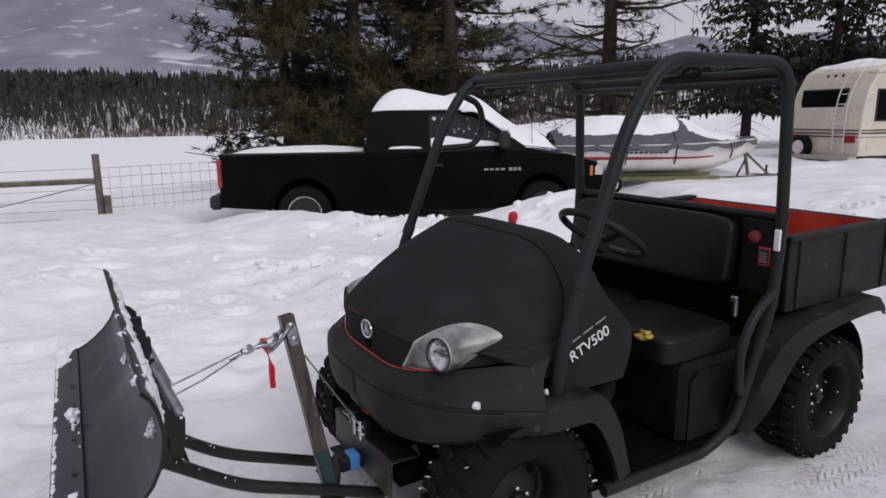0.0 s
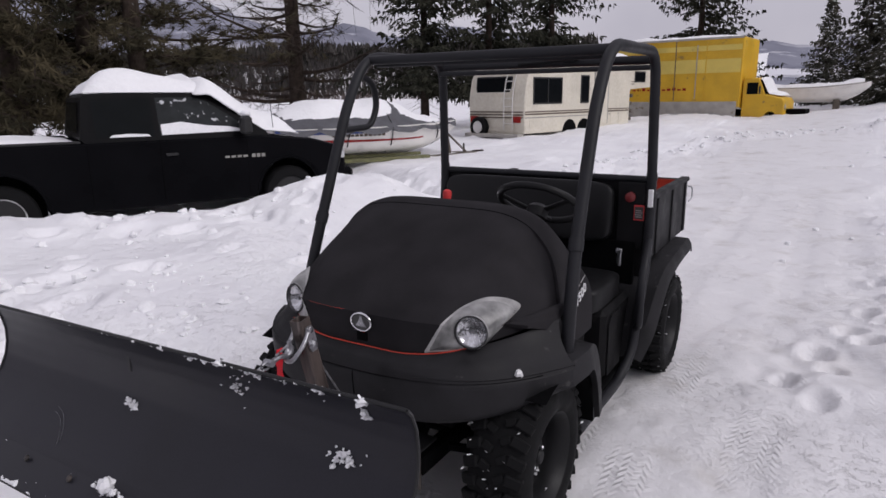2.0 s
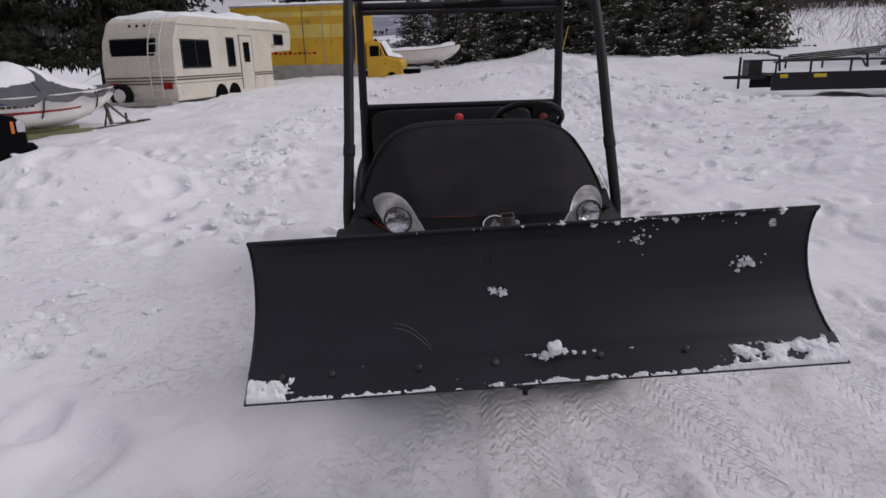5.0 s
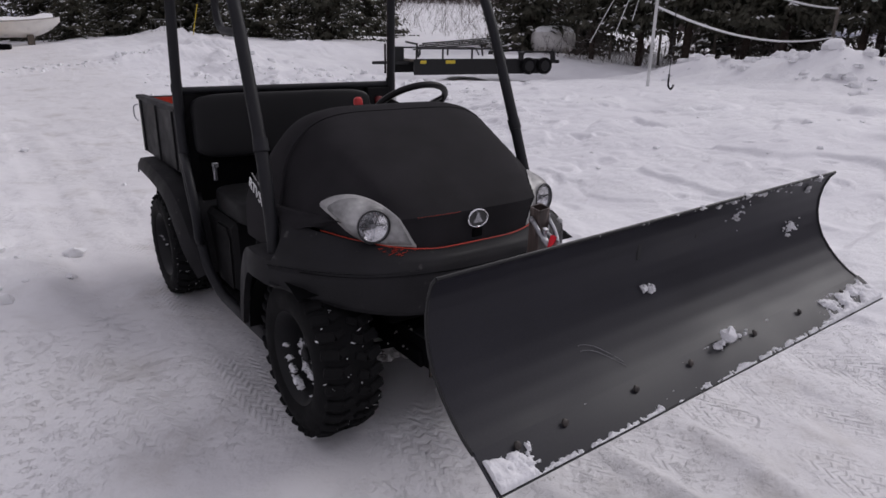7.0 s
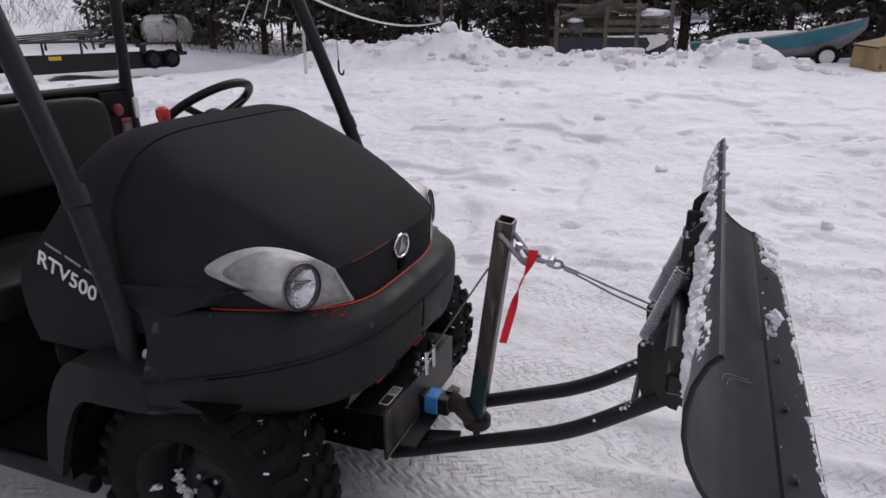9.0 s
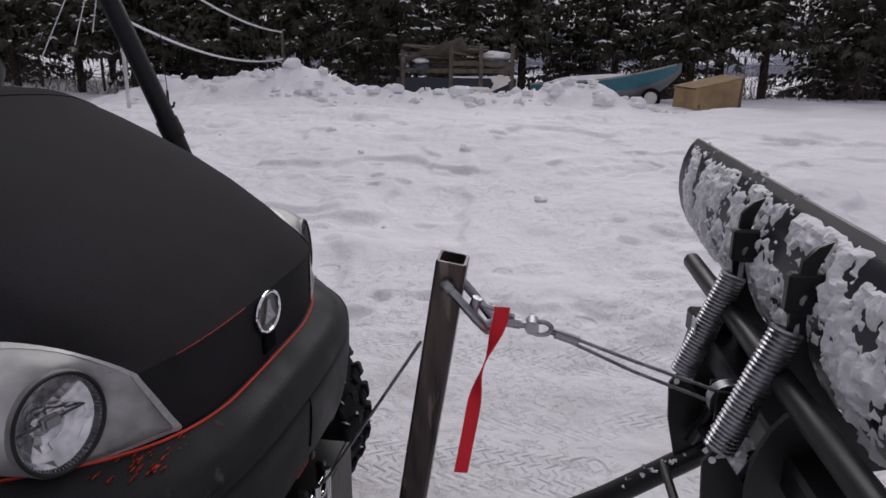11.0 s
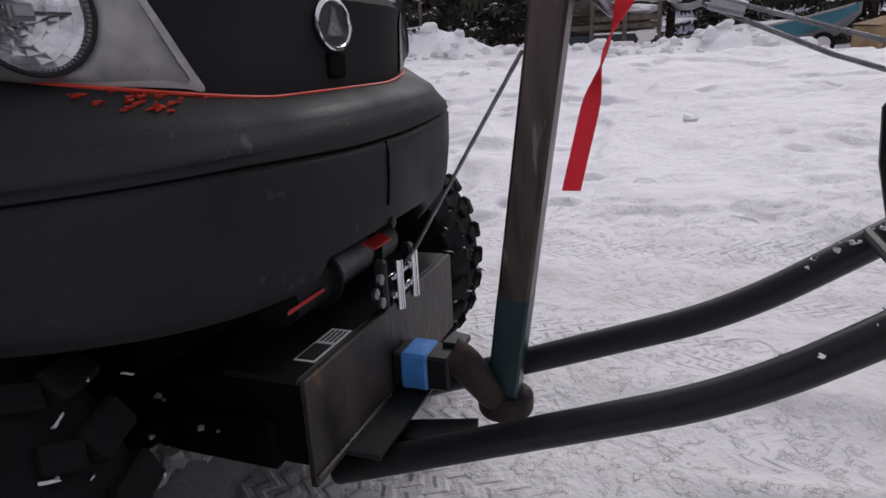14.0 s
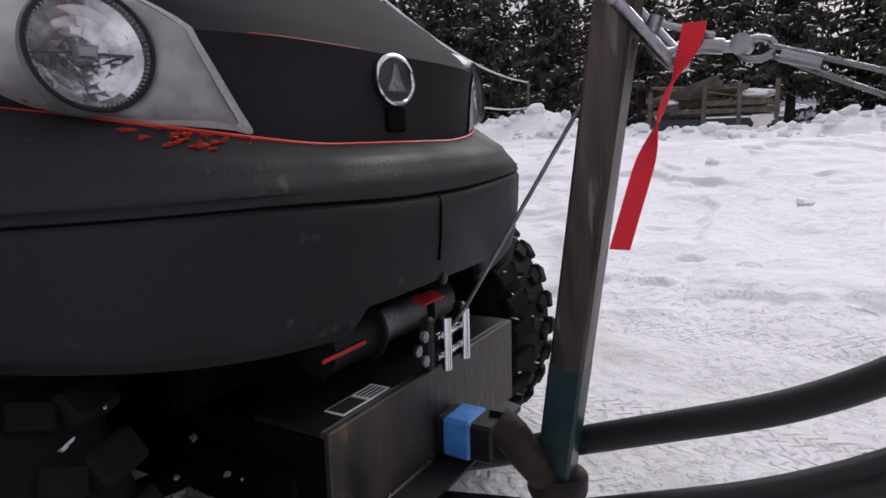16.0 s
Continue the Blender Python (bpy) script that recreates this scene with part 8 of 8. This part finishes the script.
def box_truck():
    t = thing("box_truck", "yellow box truck with a faded pale band and grey skirt", "truck")
    part("cargo_box", rbox(-5.6, 0, -1.2, 1.2, 1.02, 3.70, 0.03), yellow_paint, t, "faded yellow cargo box")
    part("pale_band", rbox(-5.58, -0.02, -1.207, -1.2, 2.38, 2.90, 0.002), pale_yellow, t)
    part("pale_band", rbox(-5.58, -0.02, -1.207, -1.2, 3.22, 3.42, 0.002), pale_yellow, t)
    for x in (-0.03, -1.35, -2.55, -4.0, -5.55):
        part("seam_trim", rbox(x - 0.018, x + 0.018, -1.216, -1.2, 1.32, 3.66, 0.004), wood_old if x == -2.55 else yellow_paint, t)
    part("roof_rail", rbox(-5.62, 0.02, -1.225, -1.2, 3.64, 3.72, 0.008), grey_panel, t)
    part("lower_rail", rbox(-5.62, 0.02, -1.225, -1.2, 1.00, 1.07, 0.008), grey_panel, t)
    scr = [rbox(-4.3 + 0.21 * k, -4.3 + 0.21 * k + 0.14, -1.209, -1.203, 1.72, 1.78 + 0.03 * (k % 3), 0.001) for k in range(11)]
    part("faded_lettering", join(*scr), red_lens, t, "faded unreadable lettering bars")
    part("side_skirt", rbox(-5.0, -0.10, -1.235, -1.19, 0.42, 1.28, 0.01), grey_panel, t, "weathered grey side skirt")
    part("door_bar", tube([(-1.7, -1.23, 1.40), (-1.7, -1.23, 3.45)], 0.02, 6), grey_panel, t)
    cabp = [(0.06, 0.55), (0.06, 2.05), (0.16, 2.18), (0.92, 2.16), (1.30, 1.55), (2.25, 1.40), (2.38, 1.25), (2.40, 0.55), (2.10, 0.50)] + list(reversed(arch(1.70, 0.42, 0.48, 8))) + [(1.2, 0.5)]
    part("cab", lofted(cabp, 0.98, 0.06), yellow_paint, t, "yellow truck cab")
    part("side_window", rbox(0.30, 0.92, -0.99, -0.955, 1.55, 1.98, 0.02), dark_glass, t)
    part("vent_window", ([(0.95, -0.978, 1.55), (1.22, -0.978, 1.55), (0.95, -0.966, 1.96)], [(0, 1, 2)]), dark_glass, t, smooth=0)
    part("windscreen", ([(0.97, -0.82, 2.10), (0.97, 0.82, 2.10), (1.31, 0.88, 1.57), (1.31, -0.88, 1.57)], [(0, 3, 2, 1)]), dark_glass, t, smooth=0)
    part("headlamp", lathe([(0.10, 0), (0.11, 0.04), (0, 0.06)], 16, Matrix.Translation((2.38, -0.70, 1.05)) @ pose(0, 0, 0, 0, 90, 0)), clear_lamp, t)
    part("front_bumper", rbox(2.40, 2.58, -0.98, 0.98, 0.52, 0.72, 0.02), trim_black, t)
    part("side_mirror", rbox(1.05, 1.12, -1.25, -1.10, 1.55, 1.85, 0.01), trim_black, t)
    part("chassis", rbox(-5.5, 2.2, -0.45, 0.45, 0.55, 0.98, 0.02), void_shade, t)
    for x in (1.70, -3.9):
        for sg in (-1, 1):
            road_wheel(t, x, sg * 0.86, 0.42, 0.40, 0.26, sg, grey_panel, spokes=0)
    for o in [t] + list(t.children) + [c for o in t.children for c in o.children]:
        if o.data and min(v.co.x for v in o.data.vertices) > 0.0:
            wide = max(v.co.x for v in o.data.vertices) - min(v.co.x for v in o.data.vertices)
            q = Matrix.Translation((-0.48, 0, 0)) if 0.3 < wide < 0.9 and o.name.startswith(("wheel", "rim")) else Matrix.Diagonal((0.64, 1, 1, 1))
            o.data.transform(q)
    m = Matrix.Translation((-2.25, 30.8, -0.19)) @ pose(0, 0, 0, 0, 0, -7) @ Matrix.Scale(1.13, 4)
    t.matrix_basis = m
    s = single("box_roof_snow", snow_pad(-5.5, -0.05, -1.15, 1.15, lambda x, y: 3.70, 0.20, 8, 18, 8), clean_snow, "snow lying on the box truck roof", "snow")
    s.matrix_basis = m.copy()
    s = single("truck_hood_snow", snow_pad(0.60, 1.40, -0.85, 0.85, lambda x, y: 2.12 - 1.0 * min(max(x - 0.69, 0), 0.28) * 2.0 - 0.16 * max(x - 0.97, 0), 0.26, 9, 14, 4), clean_snow, "snow lying on the truck hood", "snow")
    s.matrix_basis = m.copy()


box_truck()


def second_boat():
    t = thing("white_boat", "old white boat heaped with snow beside the box truck", "boat")
    f = hull(4.6, 1.9, 0.80, 0.5)
    part("hull", thick(grid(lambda u, v: f(u, 2 * v - 1), 24, 16), 0.012), white_gel, t)
    part("transom", ([tuple(f(0, k / 5 - 1)) for k in range(11)], [tuple(range(11))]), white_gel, t, smooth=0)
    part("rub_rail", tube([f(k / 20, -0.99) for k in range(20)], 0.03, 6), grey_panel, t)
    part("deck_snow", thick(grid(lambda u, v: Vector((f(0.03 + 0.9 * u, 0.9).x, (2 * v - 1) * abs(f(0.03 + 0.9 * u, 0.9).y), f(0.03 + 0.9 * u, 0.98).z + 0.28 * (1 - abs(2 * v - 1) ** 3) * (0.7 + 0.6 * noise.noise(Vector((u * 5, v * 3, 2)))))), 20, 10), 0.02), clean_snow, t)
    for x in (0.8, 3.0):
        part("stand_block", rbox(x, x + 0.3, -0.5, 0.5, -0.6, 0.15, 0.02), wood_old, t)
    t.matrix_basis = Matrix.Translation((-1.6, 34.4, 1.08)) @ pose(0, 0, 0, 0, -1, -2) @ Matrix.Scale(0.9, 4)


second_boat()


def equipment_trailer():
    t = thing("equipment_trailer", "black flatbed equipment trailer with tube rails and tandem wheels", "trailer")
    fb = frame_black
    part("deck", rbox(0, 6.2, -1.0, 1.0, 0.52, 0.60, 0.01), wood_old, t)
    for sg in (-1, 1):
        part("side_beam", rbox(0, 6.2, sg * 0.98, sg * 1.06, 0.02, 0.62, 0.01), fb, t)
        part("top_rail", tube(bent([(0.1, sg * 1.03, 0.62), (0.1, sg * 1.03, 1.0), (3.9, sg * 1.03, 1.0), (4.1, sg * 1.03, 0.62)], 0.12, 4), 0.035, 8), fb, t)
        for x in (1.2, 2.5):
            part("rail_post", rbox(x, x + 0.06, sg * 1.0, sg * 1.06, 0.62, 0.99, 0.006), fb, t)
        for k, x in enumerate((5.15, 5.95)):
            road_wheel(t, x, sg * 1.18, 0.33, 0.34, 0.2, sg, trim_black, spokes=0)
        fen = [(4.70, 0.55), (4.74, 0.86), (4.86, 0.92), (6.26, 0.92), (6.36, 0.84), (6.40, 0.55), (6.33, 0.55), (6.3, 0.82), (6.22, 0.86), (4.9, 0.86), (4.80, 0.82), (4.78, 0.55)]
        part("tandem_fender", slab(fen, Matrix(((1, 0, 0, 0), (0, 0, 1, 1.06 if sg > 0 else -1.34), (0, 1, 0, 0), (0, 0, 0, 1))), 0.28), fb, t)
    for x, w in ((0.25, 0.26), (1.35, 0.42)):
        part("yellow_mark", rbox(x, x + w, -1.068, -1.06, 0.44, 0.56, 0.002), logo_yellow, t, "yellow maker's mark")
    part("tongue", tube([(0.0, -0.5, 0.45), (-1.25, 0, 0.45), (0, 0.5, 0.45)], 0.06, 8), fb, t)
    part("tongue_jack", tube([(-0.75, 0.0, 0.05), (-0.75, 0, 1.15)], 0.045, 8), fb, t)
    part("tool_box", rbox(-0.55, -0.1, -0.35, 0.35, 0.5, 1.05, 0.02), fb, t)
    part("rear_bar", rbox(6.2, 6.9, -0.95, 0.95, 0.42, 0.56, 0.01), fb, t)
    part("rear_post", tube([(6.55, -0.9, 0.5), (6.55, -0.9, 1.0)], 0.03, 6), fb, t)
    for k in range(4):
        part("loaded_bar", moved(tube([(0, 0, 0), (3.4, 0.0, 0.25)], 0.03, 6), Matrix.Translation((0.2 + 0.3 * k, -0.5 + 0.35 * k, 0.95 + 0.07 * k))), fb, t)
    for x in (0.4, 3.3):
        part("load_rest", tube([(x, -0.6, 0.6), (x, -0.45, 1.15), (x, 0.6, 1.22)], 0.04, 6), fb, t)
    part("deck_snow", snow_pad(0.1, 6.1, -0.95, 0.95, lambda x, y: 0.60, 0.16, 12, 16, 8), clean_snow, t, "snow on the deck")
    t.matrix_basis = Matrix.Translation((9.38, 15.17, 0.33)) @ pose(0, 0, 0, 0, 0, -8) @ Matrix.Scale(0.77, 4)
    tank = thing("storage_tank", "white horizontal storage tank capped with snow", "tank")
    part("tank_shell", lathe([(0.0, -0.05), (0.30, -0.02), (0.46, 0.08), (0.50, 0.2), (0.50, 1.7), (0.46, 1.82), (0.3, 1.92), (0.0, 1.95)], 26, Matrix.Translation((0, 0, 0.5)) @ pose(0, 0, 0, 0, 90, 0)), tank_white, tank)
    for x in (0.4, 1.5):
        part("saddle", rbox(x - 0.1, x + 0.1, -0.4, 0.4, -0.1, 0.25, 0.02), grey_panel, tank)
    part("tank_snow", snow_pad(0.1, 1.8, -0.35, 0.35, lambda x, y: 0.5 + math.sqrt(max(0.25 - y * y, 0.01)), 0.18, 13, 12, 4), clean_snow, tank)
    tank.matrix_basis = Matrix.Translation((19.9, 20.8, gz_at(19.9, 20.8))) @ pose(0, 0, 0, 0, 0, -35)


equipment_trailer()


def timber_load():
    t = thing("stake_bed", "old slate-blue stake bed piled with scrap timber", "cargo bed")
    part("side_board", rbox(-0.05, 0.0, -1.75, 1.75, 0.0, 0.98, 0.01), slate_paint, t)
    part("side_board", rbox(1.8, 1.85, -1.75, 1.75, 0.0, 0.98, 0.01), slate_paint, t)
    part("end_board", rbox(0, 1.8, -1.75, -1.70, 0, 0.98, 0.01), slate_paint, t)
    part("end_board", rbox(0, 1.8, 1.70, 1.75, 0, 0.98, 0.01), slate_paint, t)
    part("top_rail", rbox(-0.08, 0.02, -1.78, 0.1, 0.98, 1.03, 0.01), clean_snow, t)
    for y in (-1.62, -0.72, 0.15, 1.55):
        part("stake", rbox(-0.09, 0.0, y - 0.06, y + 0.06, 0.3, 1.95 if y < 1 else 1.75, 0.01), wood_old, t, "grey timber stake")
    rnd = random.Random(17)
    for k in range(18):
        L_ = rnd.uniform(1.2, 2.6)
        part("plank", moved(rbox(-0.07, 0.07, -L_ / 2, L_ / 2, 0, 0.05, 0.006), Matrix.Translation((rnd.uniform(0.1, 1.0), rnd.uniform(-0.6, 0.6), 0.92 + 0.055 * k)) @ pose(0, 0, 0, rnd.gauss(0, 4), rnd.gauss(0, 10), rnd.gauss(0, 14))), wood_old if k % 3 else ply, t)
    part("rail_board", rbox(-0.03, 0.0, -1.7, 1.6, 1.12, 1.24, 0.008), wood_old, t)
    part("rail_board", rbox(-0.03, 0.0, -1.7, 0.2, 1.32, 1.46, 0.008), wood_old, t)
    part("plywood_sheet", moved(rbox(-0.9, 0.9, -0.012, 0.012, 0, 0.75, 0.002), Matrix.Translation((0.4, 0.45, 1.45)) @ pose(0, 0, 0, -58, 18, 80)), wood_old, t)
    part("scrap_cloth", moved(thick(grid(lambda u, v: (0, 0.5 * u + 0.05 * math.sin(9 * v), -0.45 * v * (0.5 + 0.5 * u)), 6, 6), 0.01), Matrix.Translation((-0.12, -1.55, 1.05))), white_gel, t)
    part("dark_bundle", join(blob((0.2, 1.0, 1.25), 0.30, 4, 0.3, 10, 7, 0.7)), tarp_grey, t)
    part("load_snow", blob((0.5, -1.1, 1.62), 0.55, 6, 0.2, 12, 8, 0.25), clean_snow, t)
    part("bundle_snow", blob((0.15, 1.05, 1.46), 0.25, 9, 0.2, 10, 6, 0.35), clean_snow, t)
    t.matrix_basis = Matrix.Translation((18.39, 1.66, 0.10)) @ pose(0, 0, 0, 0, 0, 6)


timber_load()


def drift_boat():
    t = thing("teal_boat", "teal and grey open boat resting on a small trailer", "boat")
    f = hull(4.4, 1.6, 0.75, 0.8, 0.8)
    part("hull", thick(grid(lambda u, v: f(u, 2 * v - 1), 26, 16), 0.015), grey_boat, t)
    part("transom", ([tuple(f(0, k / 5 - 1)) for k in range(11)], [tuple(range(11))]), grey_boat, t, smooth=0)
    for sg in (-1, 1):
        part("teal_side", thick(grid(lambda u, v, sg=sg: f(0.01 + 0.97 * u, sg * (0.60 - 0.05 * u + (0.39 + 0.05 * u) * v)) + Vector((0, sg * 0.008, 0)), 24, 4), 0.005), teal_boat, t, "teal painted topside")
        part("gunwale", tube([f(k / 24, sg * 0.995) for k in range(24)], 0.03, 6), grey_panel, t)
    part("boat_snow", thick(grid(lambda u, v: Vector((0.3 + 2.9 * u, (2 * v - 1) * 0.62, 0.70 + 0.22 * (1 - abs(2 * v - 1) ** 3) * (1 - abs(2 * u - 1) ** 4))), 14, 8), 0.02), clean_snow, t)
    part("bow_ring", tube([(4.55, 0, 1.15), (4.70, 0, 1.05), (4.62, 0, 0.85)], 0.04, 6), rust, t)
    m = Matrix.Translation((20.5, -0.67, 0.14)) @ pose(0, 0, 0, 0, -4, -100)
    t.matrix_basis = m @ Matrix.Translation((0, 0, 0.03))
    tr = thing("small_boat_trailer", "small boat trailer with a white-rimmed wheel", "trailer")
    for sg in (-1, 1):
        part("frame_beam", rbox(0.4, 4.3, sg * 0.45, sg * 0.52, 0.12, 0.22, 0.01), rust, tr)
        road_wheel(tr, 3.55, sg * 0.78, 0.18, 0.29, 0.16, sg, tank_white, spokes=0)
    part("axle", tube([(3.55, -0.75, 0.18), (3.55, 0.75, 0.18)], 0.03, 6), rust, tr)
    part("drawbar", tube([(4.3, 0, 0.18), (5.6, 0, 0.2)], 0.045, 6), rust, tr)
    tr.matrix_basis = m
    c = thing("plywood_crate", "weathered plywood crate with snow on its lid", "crate")
    part("front_sheet", slab([(-0.64, -0.3), (0.64, -0.3), (0.64, 0.66), (-0.64, 0.92)], Matrix(((0, 0, 1, -0.02), (1, 0, 0, 0), (0, 1, 0, 0), (0, 0, 0, 1))), 0.018), ply, c)
    part("side_sheet", rbox(0.0, 0.9, 0.62, 0.64, -0.3, 0.64, 0.003), ply, c)
    part("side_sheet", rbox(0.0, 0.9, -0.64, -0.62, -0.3, 0.90, 0.003), ply, c)
    part("lid", moved(rbox(-0.03, 0.92, -0.68, 0.68, 0, 0.018, 0.003), Matrix.Translation((0, 0, 0.80)) @ pose(0, 0, 0, -11.5, 0, 0)), ply, c)
    part("corner_batten", rbox(-0.045, -0.022, -0.63, -0.57, -0.3, 0.90, 0.004), wood_old, c)
    c.matrix_basis = Matrix.Translation((15.8, -5.04, 0.25)) @ pose(0, 0, 0, 0, -3, 22)
    d = thing("plastic_drum", "cream plastic drum lying on the snow ridge", "drum")
    part("drum_shell", lathe([(0, 0), (0.18, 0.0), (0.22, 0.05), (0.23, 0.35), (0.22, 0.66), (0.18, 0.72), (0, 0.72)], 20, Matrix.Translation((0, 0.36, 0)) @ pose(0, 0, 0, 90, 0, 0)), tank_white, d)
    part("bung", lathe([(0.045, 0), (0.045, 0.03), (0, 0.03)], 12, Matrix.Translation((-0.12, 0.28, 0.19)) @ pose(0, 0, 0, 0, -35, 0)), trim_black, d)
    d.matrix_basis = Matrix.Translation((16.2, 0.85, gz_at(16.2, 0.85) + 0.17)) @ pose(0, 0, 0, 0, 0, 8)


drift_boat()


# a white pole with two snow-coated ropes, and the fences
def rope_between(a, b, sag, r):
    a, b = Vector(a), Vector(b)
    return tube([a.lerp(b, k / 24) - Vector((0, 0, sag * 4 * (k / 24) * (1 - k / 24))) for k in range(25)], r, 6)


pole = thing("rope_pole", "thin white pole with guy cords", "pole")
PB = Vector((9.07, 5.94, gz_at(9.07, 5.94) - 0.1))
part("shaft", tube([PB, PB + Vector((0.06, 0.02, 3.7))], 0.030, 10), pole_white, pole)
for d in ((0.7, 0.9, 0.9), (0.45, 0.5, 1.1), (0.2, 0.35, 1.3)):
    part("guy_cord", tube([PB + Vector((0.05, 0, 3.3)), PB + Vector((-d[0], d[1], d[2]))], 0.009, 5), pole_white, pole)
post2 = thing("rope_post", "grey timber post that holds the ropes", "post")
QB = Vector((16.83, 6.3, gz_at(16.83, 6.3) - 0.1))
part("post_shaft", tube([QB, (16.83, 6.3, 2.30)], 0.045, 8), wood_old, post2)
ropes = thing("rope_pair", "two sagging snow-coated ropes between pole and post", "rope")
part("upper_rope", rope_between(PB + Vector((0.05, 0, 2.75)), (16.83, 6.3, 2.25), 0.28, 0.022), white_rope, ropes)
part("lower_rope", rope_between(PB + Vector((0.04, 0, 1.55)), (16.83, 6.3, 1.55), 0.30, 0.022), white_rope, ropes)
stake = thing("hanging_hook", "thin dark cord with a hook over the snow", "hook")
part("cord", tube([(7.15, 4.12, 1.9), (7.1, 4.07, 0.95)], 0.006, 5), trim_black, stake)
part("hook_end", tube(bent([(7.1, 4.07, 0.95), (7.1, 4.07, 0.78), (7.13, 4.03, 0.72), (7.15, 4.01, 0.80)], 0.03, 4), 0.016, 6), trim_black, stake)


def hedge_fence():
    t = thing("hedge_fence", "wire fence on grey posts under the spruces", "fence")
    pts = []
    for (ax_, ay_), (bx_, by_) in zip(line, line[1:]):
        for k in range(4):
            pts.append(Vector((ax_ + (bx_ - ax_) * k / 4 + 1.4, ay_ + (by_ - ay_) * k / 4, 0)))
    for p in pts:
        p.z = gz_at(p.x, p.y)
        part("fence_post", tube([p - Vector((0, 0, 0.2)), p + Vector((0, 0, 1.35))], 0.055, 7), wood_old, t)
    for h_ in (0.35, 0.62, 0.9, 1.2):
        part("wire", tube([p + Vector((0, -0.06, h_)) for p in pts], 0.008, 4), fence_wire, t)


hedge_fence()


def field_fence():
    t = thing("field_fence", "woven wire field fence with a timber rail brace", "fence")
    p0 = Vector((-11.9, -0.62, gz_at(-11.9, -0.62)))
    part("corner_post", tube([(p0.x, p0.y, -0.7), (p0.x, p0.y, 0.97)], 0.065, 10), wood_old, t, "grey round timber post")
    part("foot_post", tube([(p0.x + 0.1, p0.y + 0.12, -0.7), (p0.x + 0.1, p0.y + 0.12, 0.18)], 0.06, 10), wood_old, t)
    part("brace_rail", tube([(p0.x, p0.y, 0.46), (p0.x - 1.2, p0.y - 3.6, 0.40)], 0.05, 8), wood_old, t)
    part("brace_wire", tube([(p0.x, p0.y, 0.42), (p0.x - 1.2, p0.y - 3.6, -0.45)], 0.010, 5), fence_wire, t)
    part("far_post", tube([(p0.x - 1.2, p0.y - 3.6, -0.9), (p0.x - 1.2, p0.y - 3.6, 0.95)], 0.065, 10), wood_old, t)
    d = Vector((-1.4, 6.5, 0)).normalized()
    for h_ in (-0.42, -0.25, -0.08, 0.10, 0.30, 0.52, 0.70):
        part("wire", tube([p0 + d * k + Vector((0, 0, h_ - p0.z + 0.01 * math.sin(k * 3))) for k in range(9)], 0.006, 4), fence_wire, t)
        part("wire", tube([Vector((p0.x, p0.y, h_)), Vector((p0.x - 1.2, p0.y - 3.6, h_ - 0.06))], 0.006, 4), fence_wire, t)
    stays = []
    for k in range(40):
        q = p0 + d * (0.2 * k)
        stays.append(tube([(q.x, q.y, -0.45), (q.x + 0.01, q.y, 0.70)], 0.004, 4))
    part("stay_wires", join(*stays), fence_wire, t)
    for k in (3, 6):
        q = p0 + d * k
        part("line_post", tube([(q.x, q.y, -0.9), (q.x, q.y, 0.8)], 0.03, 8), fence_wire, t)


field_fence()
g = thing("wire_gate", "small wire mesh gate panel at the yard's head", "gate")
part("gate_frame", tube([(6.2, 32.9, 1.25), (6.2, 32.9, 2.05), (7.5, 32.6, 2.05), (7.5, 32.6, 1.25)], 0.02, 6, loop=True), fence_wire, g)
for k in range(1, 7):
    part("gate_bar", tube([(6.2 + 1.3 * k / 7, 32.9 - 0.3 * k / 7, 1.25), (6.2 + 1.3 * k / 7, 32.9 - 0.3 * k / 7, 2.05)], 0.008, 4), fence_wire, g)
marker = thing("marker_stake", "thin yellow marker stake in the snow", "stake")
part("stake_shaft", tube([(6.36, 26.8, 0.9), (6.75, 26.8, 2.6)], 0.016, 6), logo_yellow, marker)
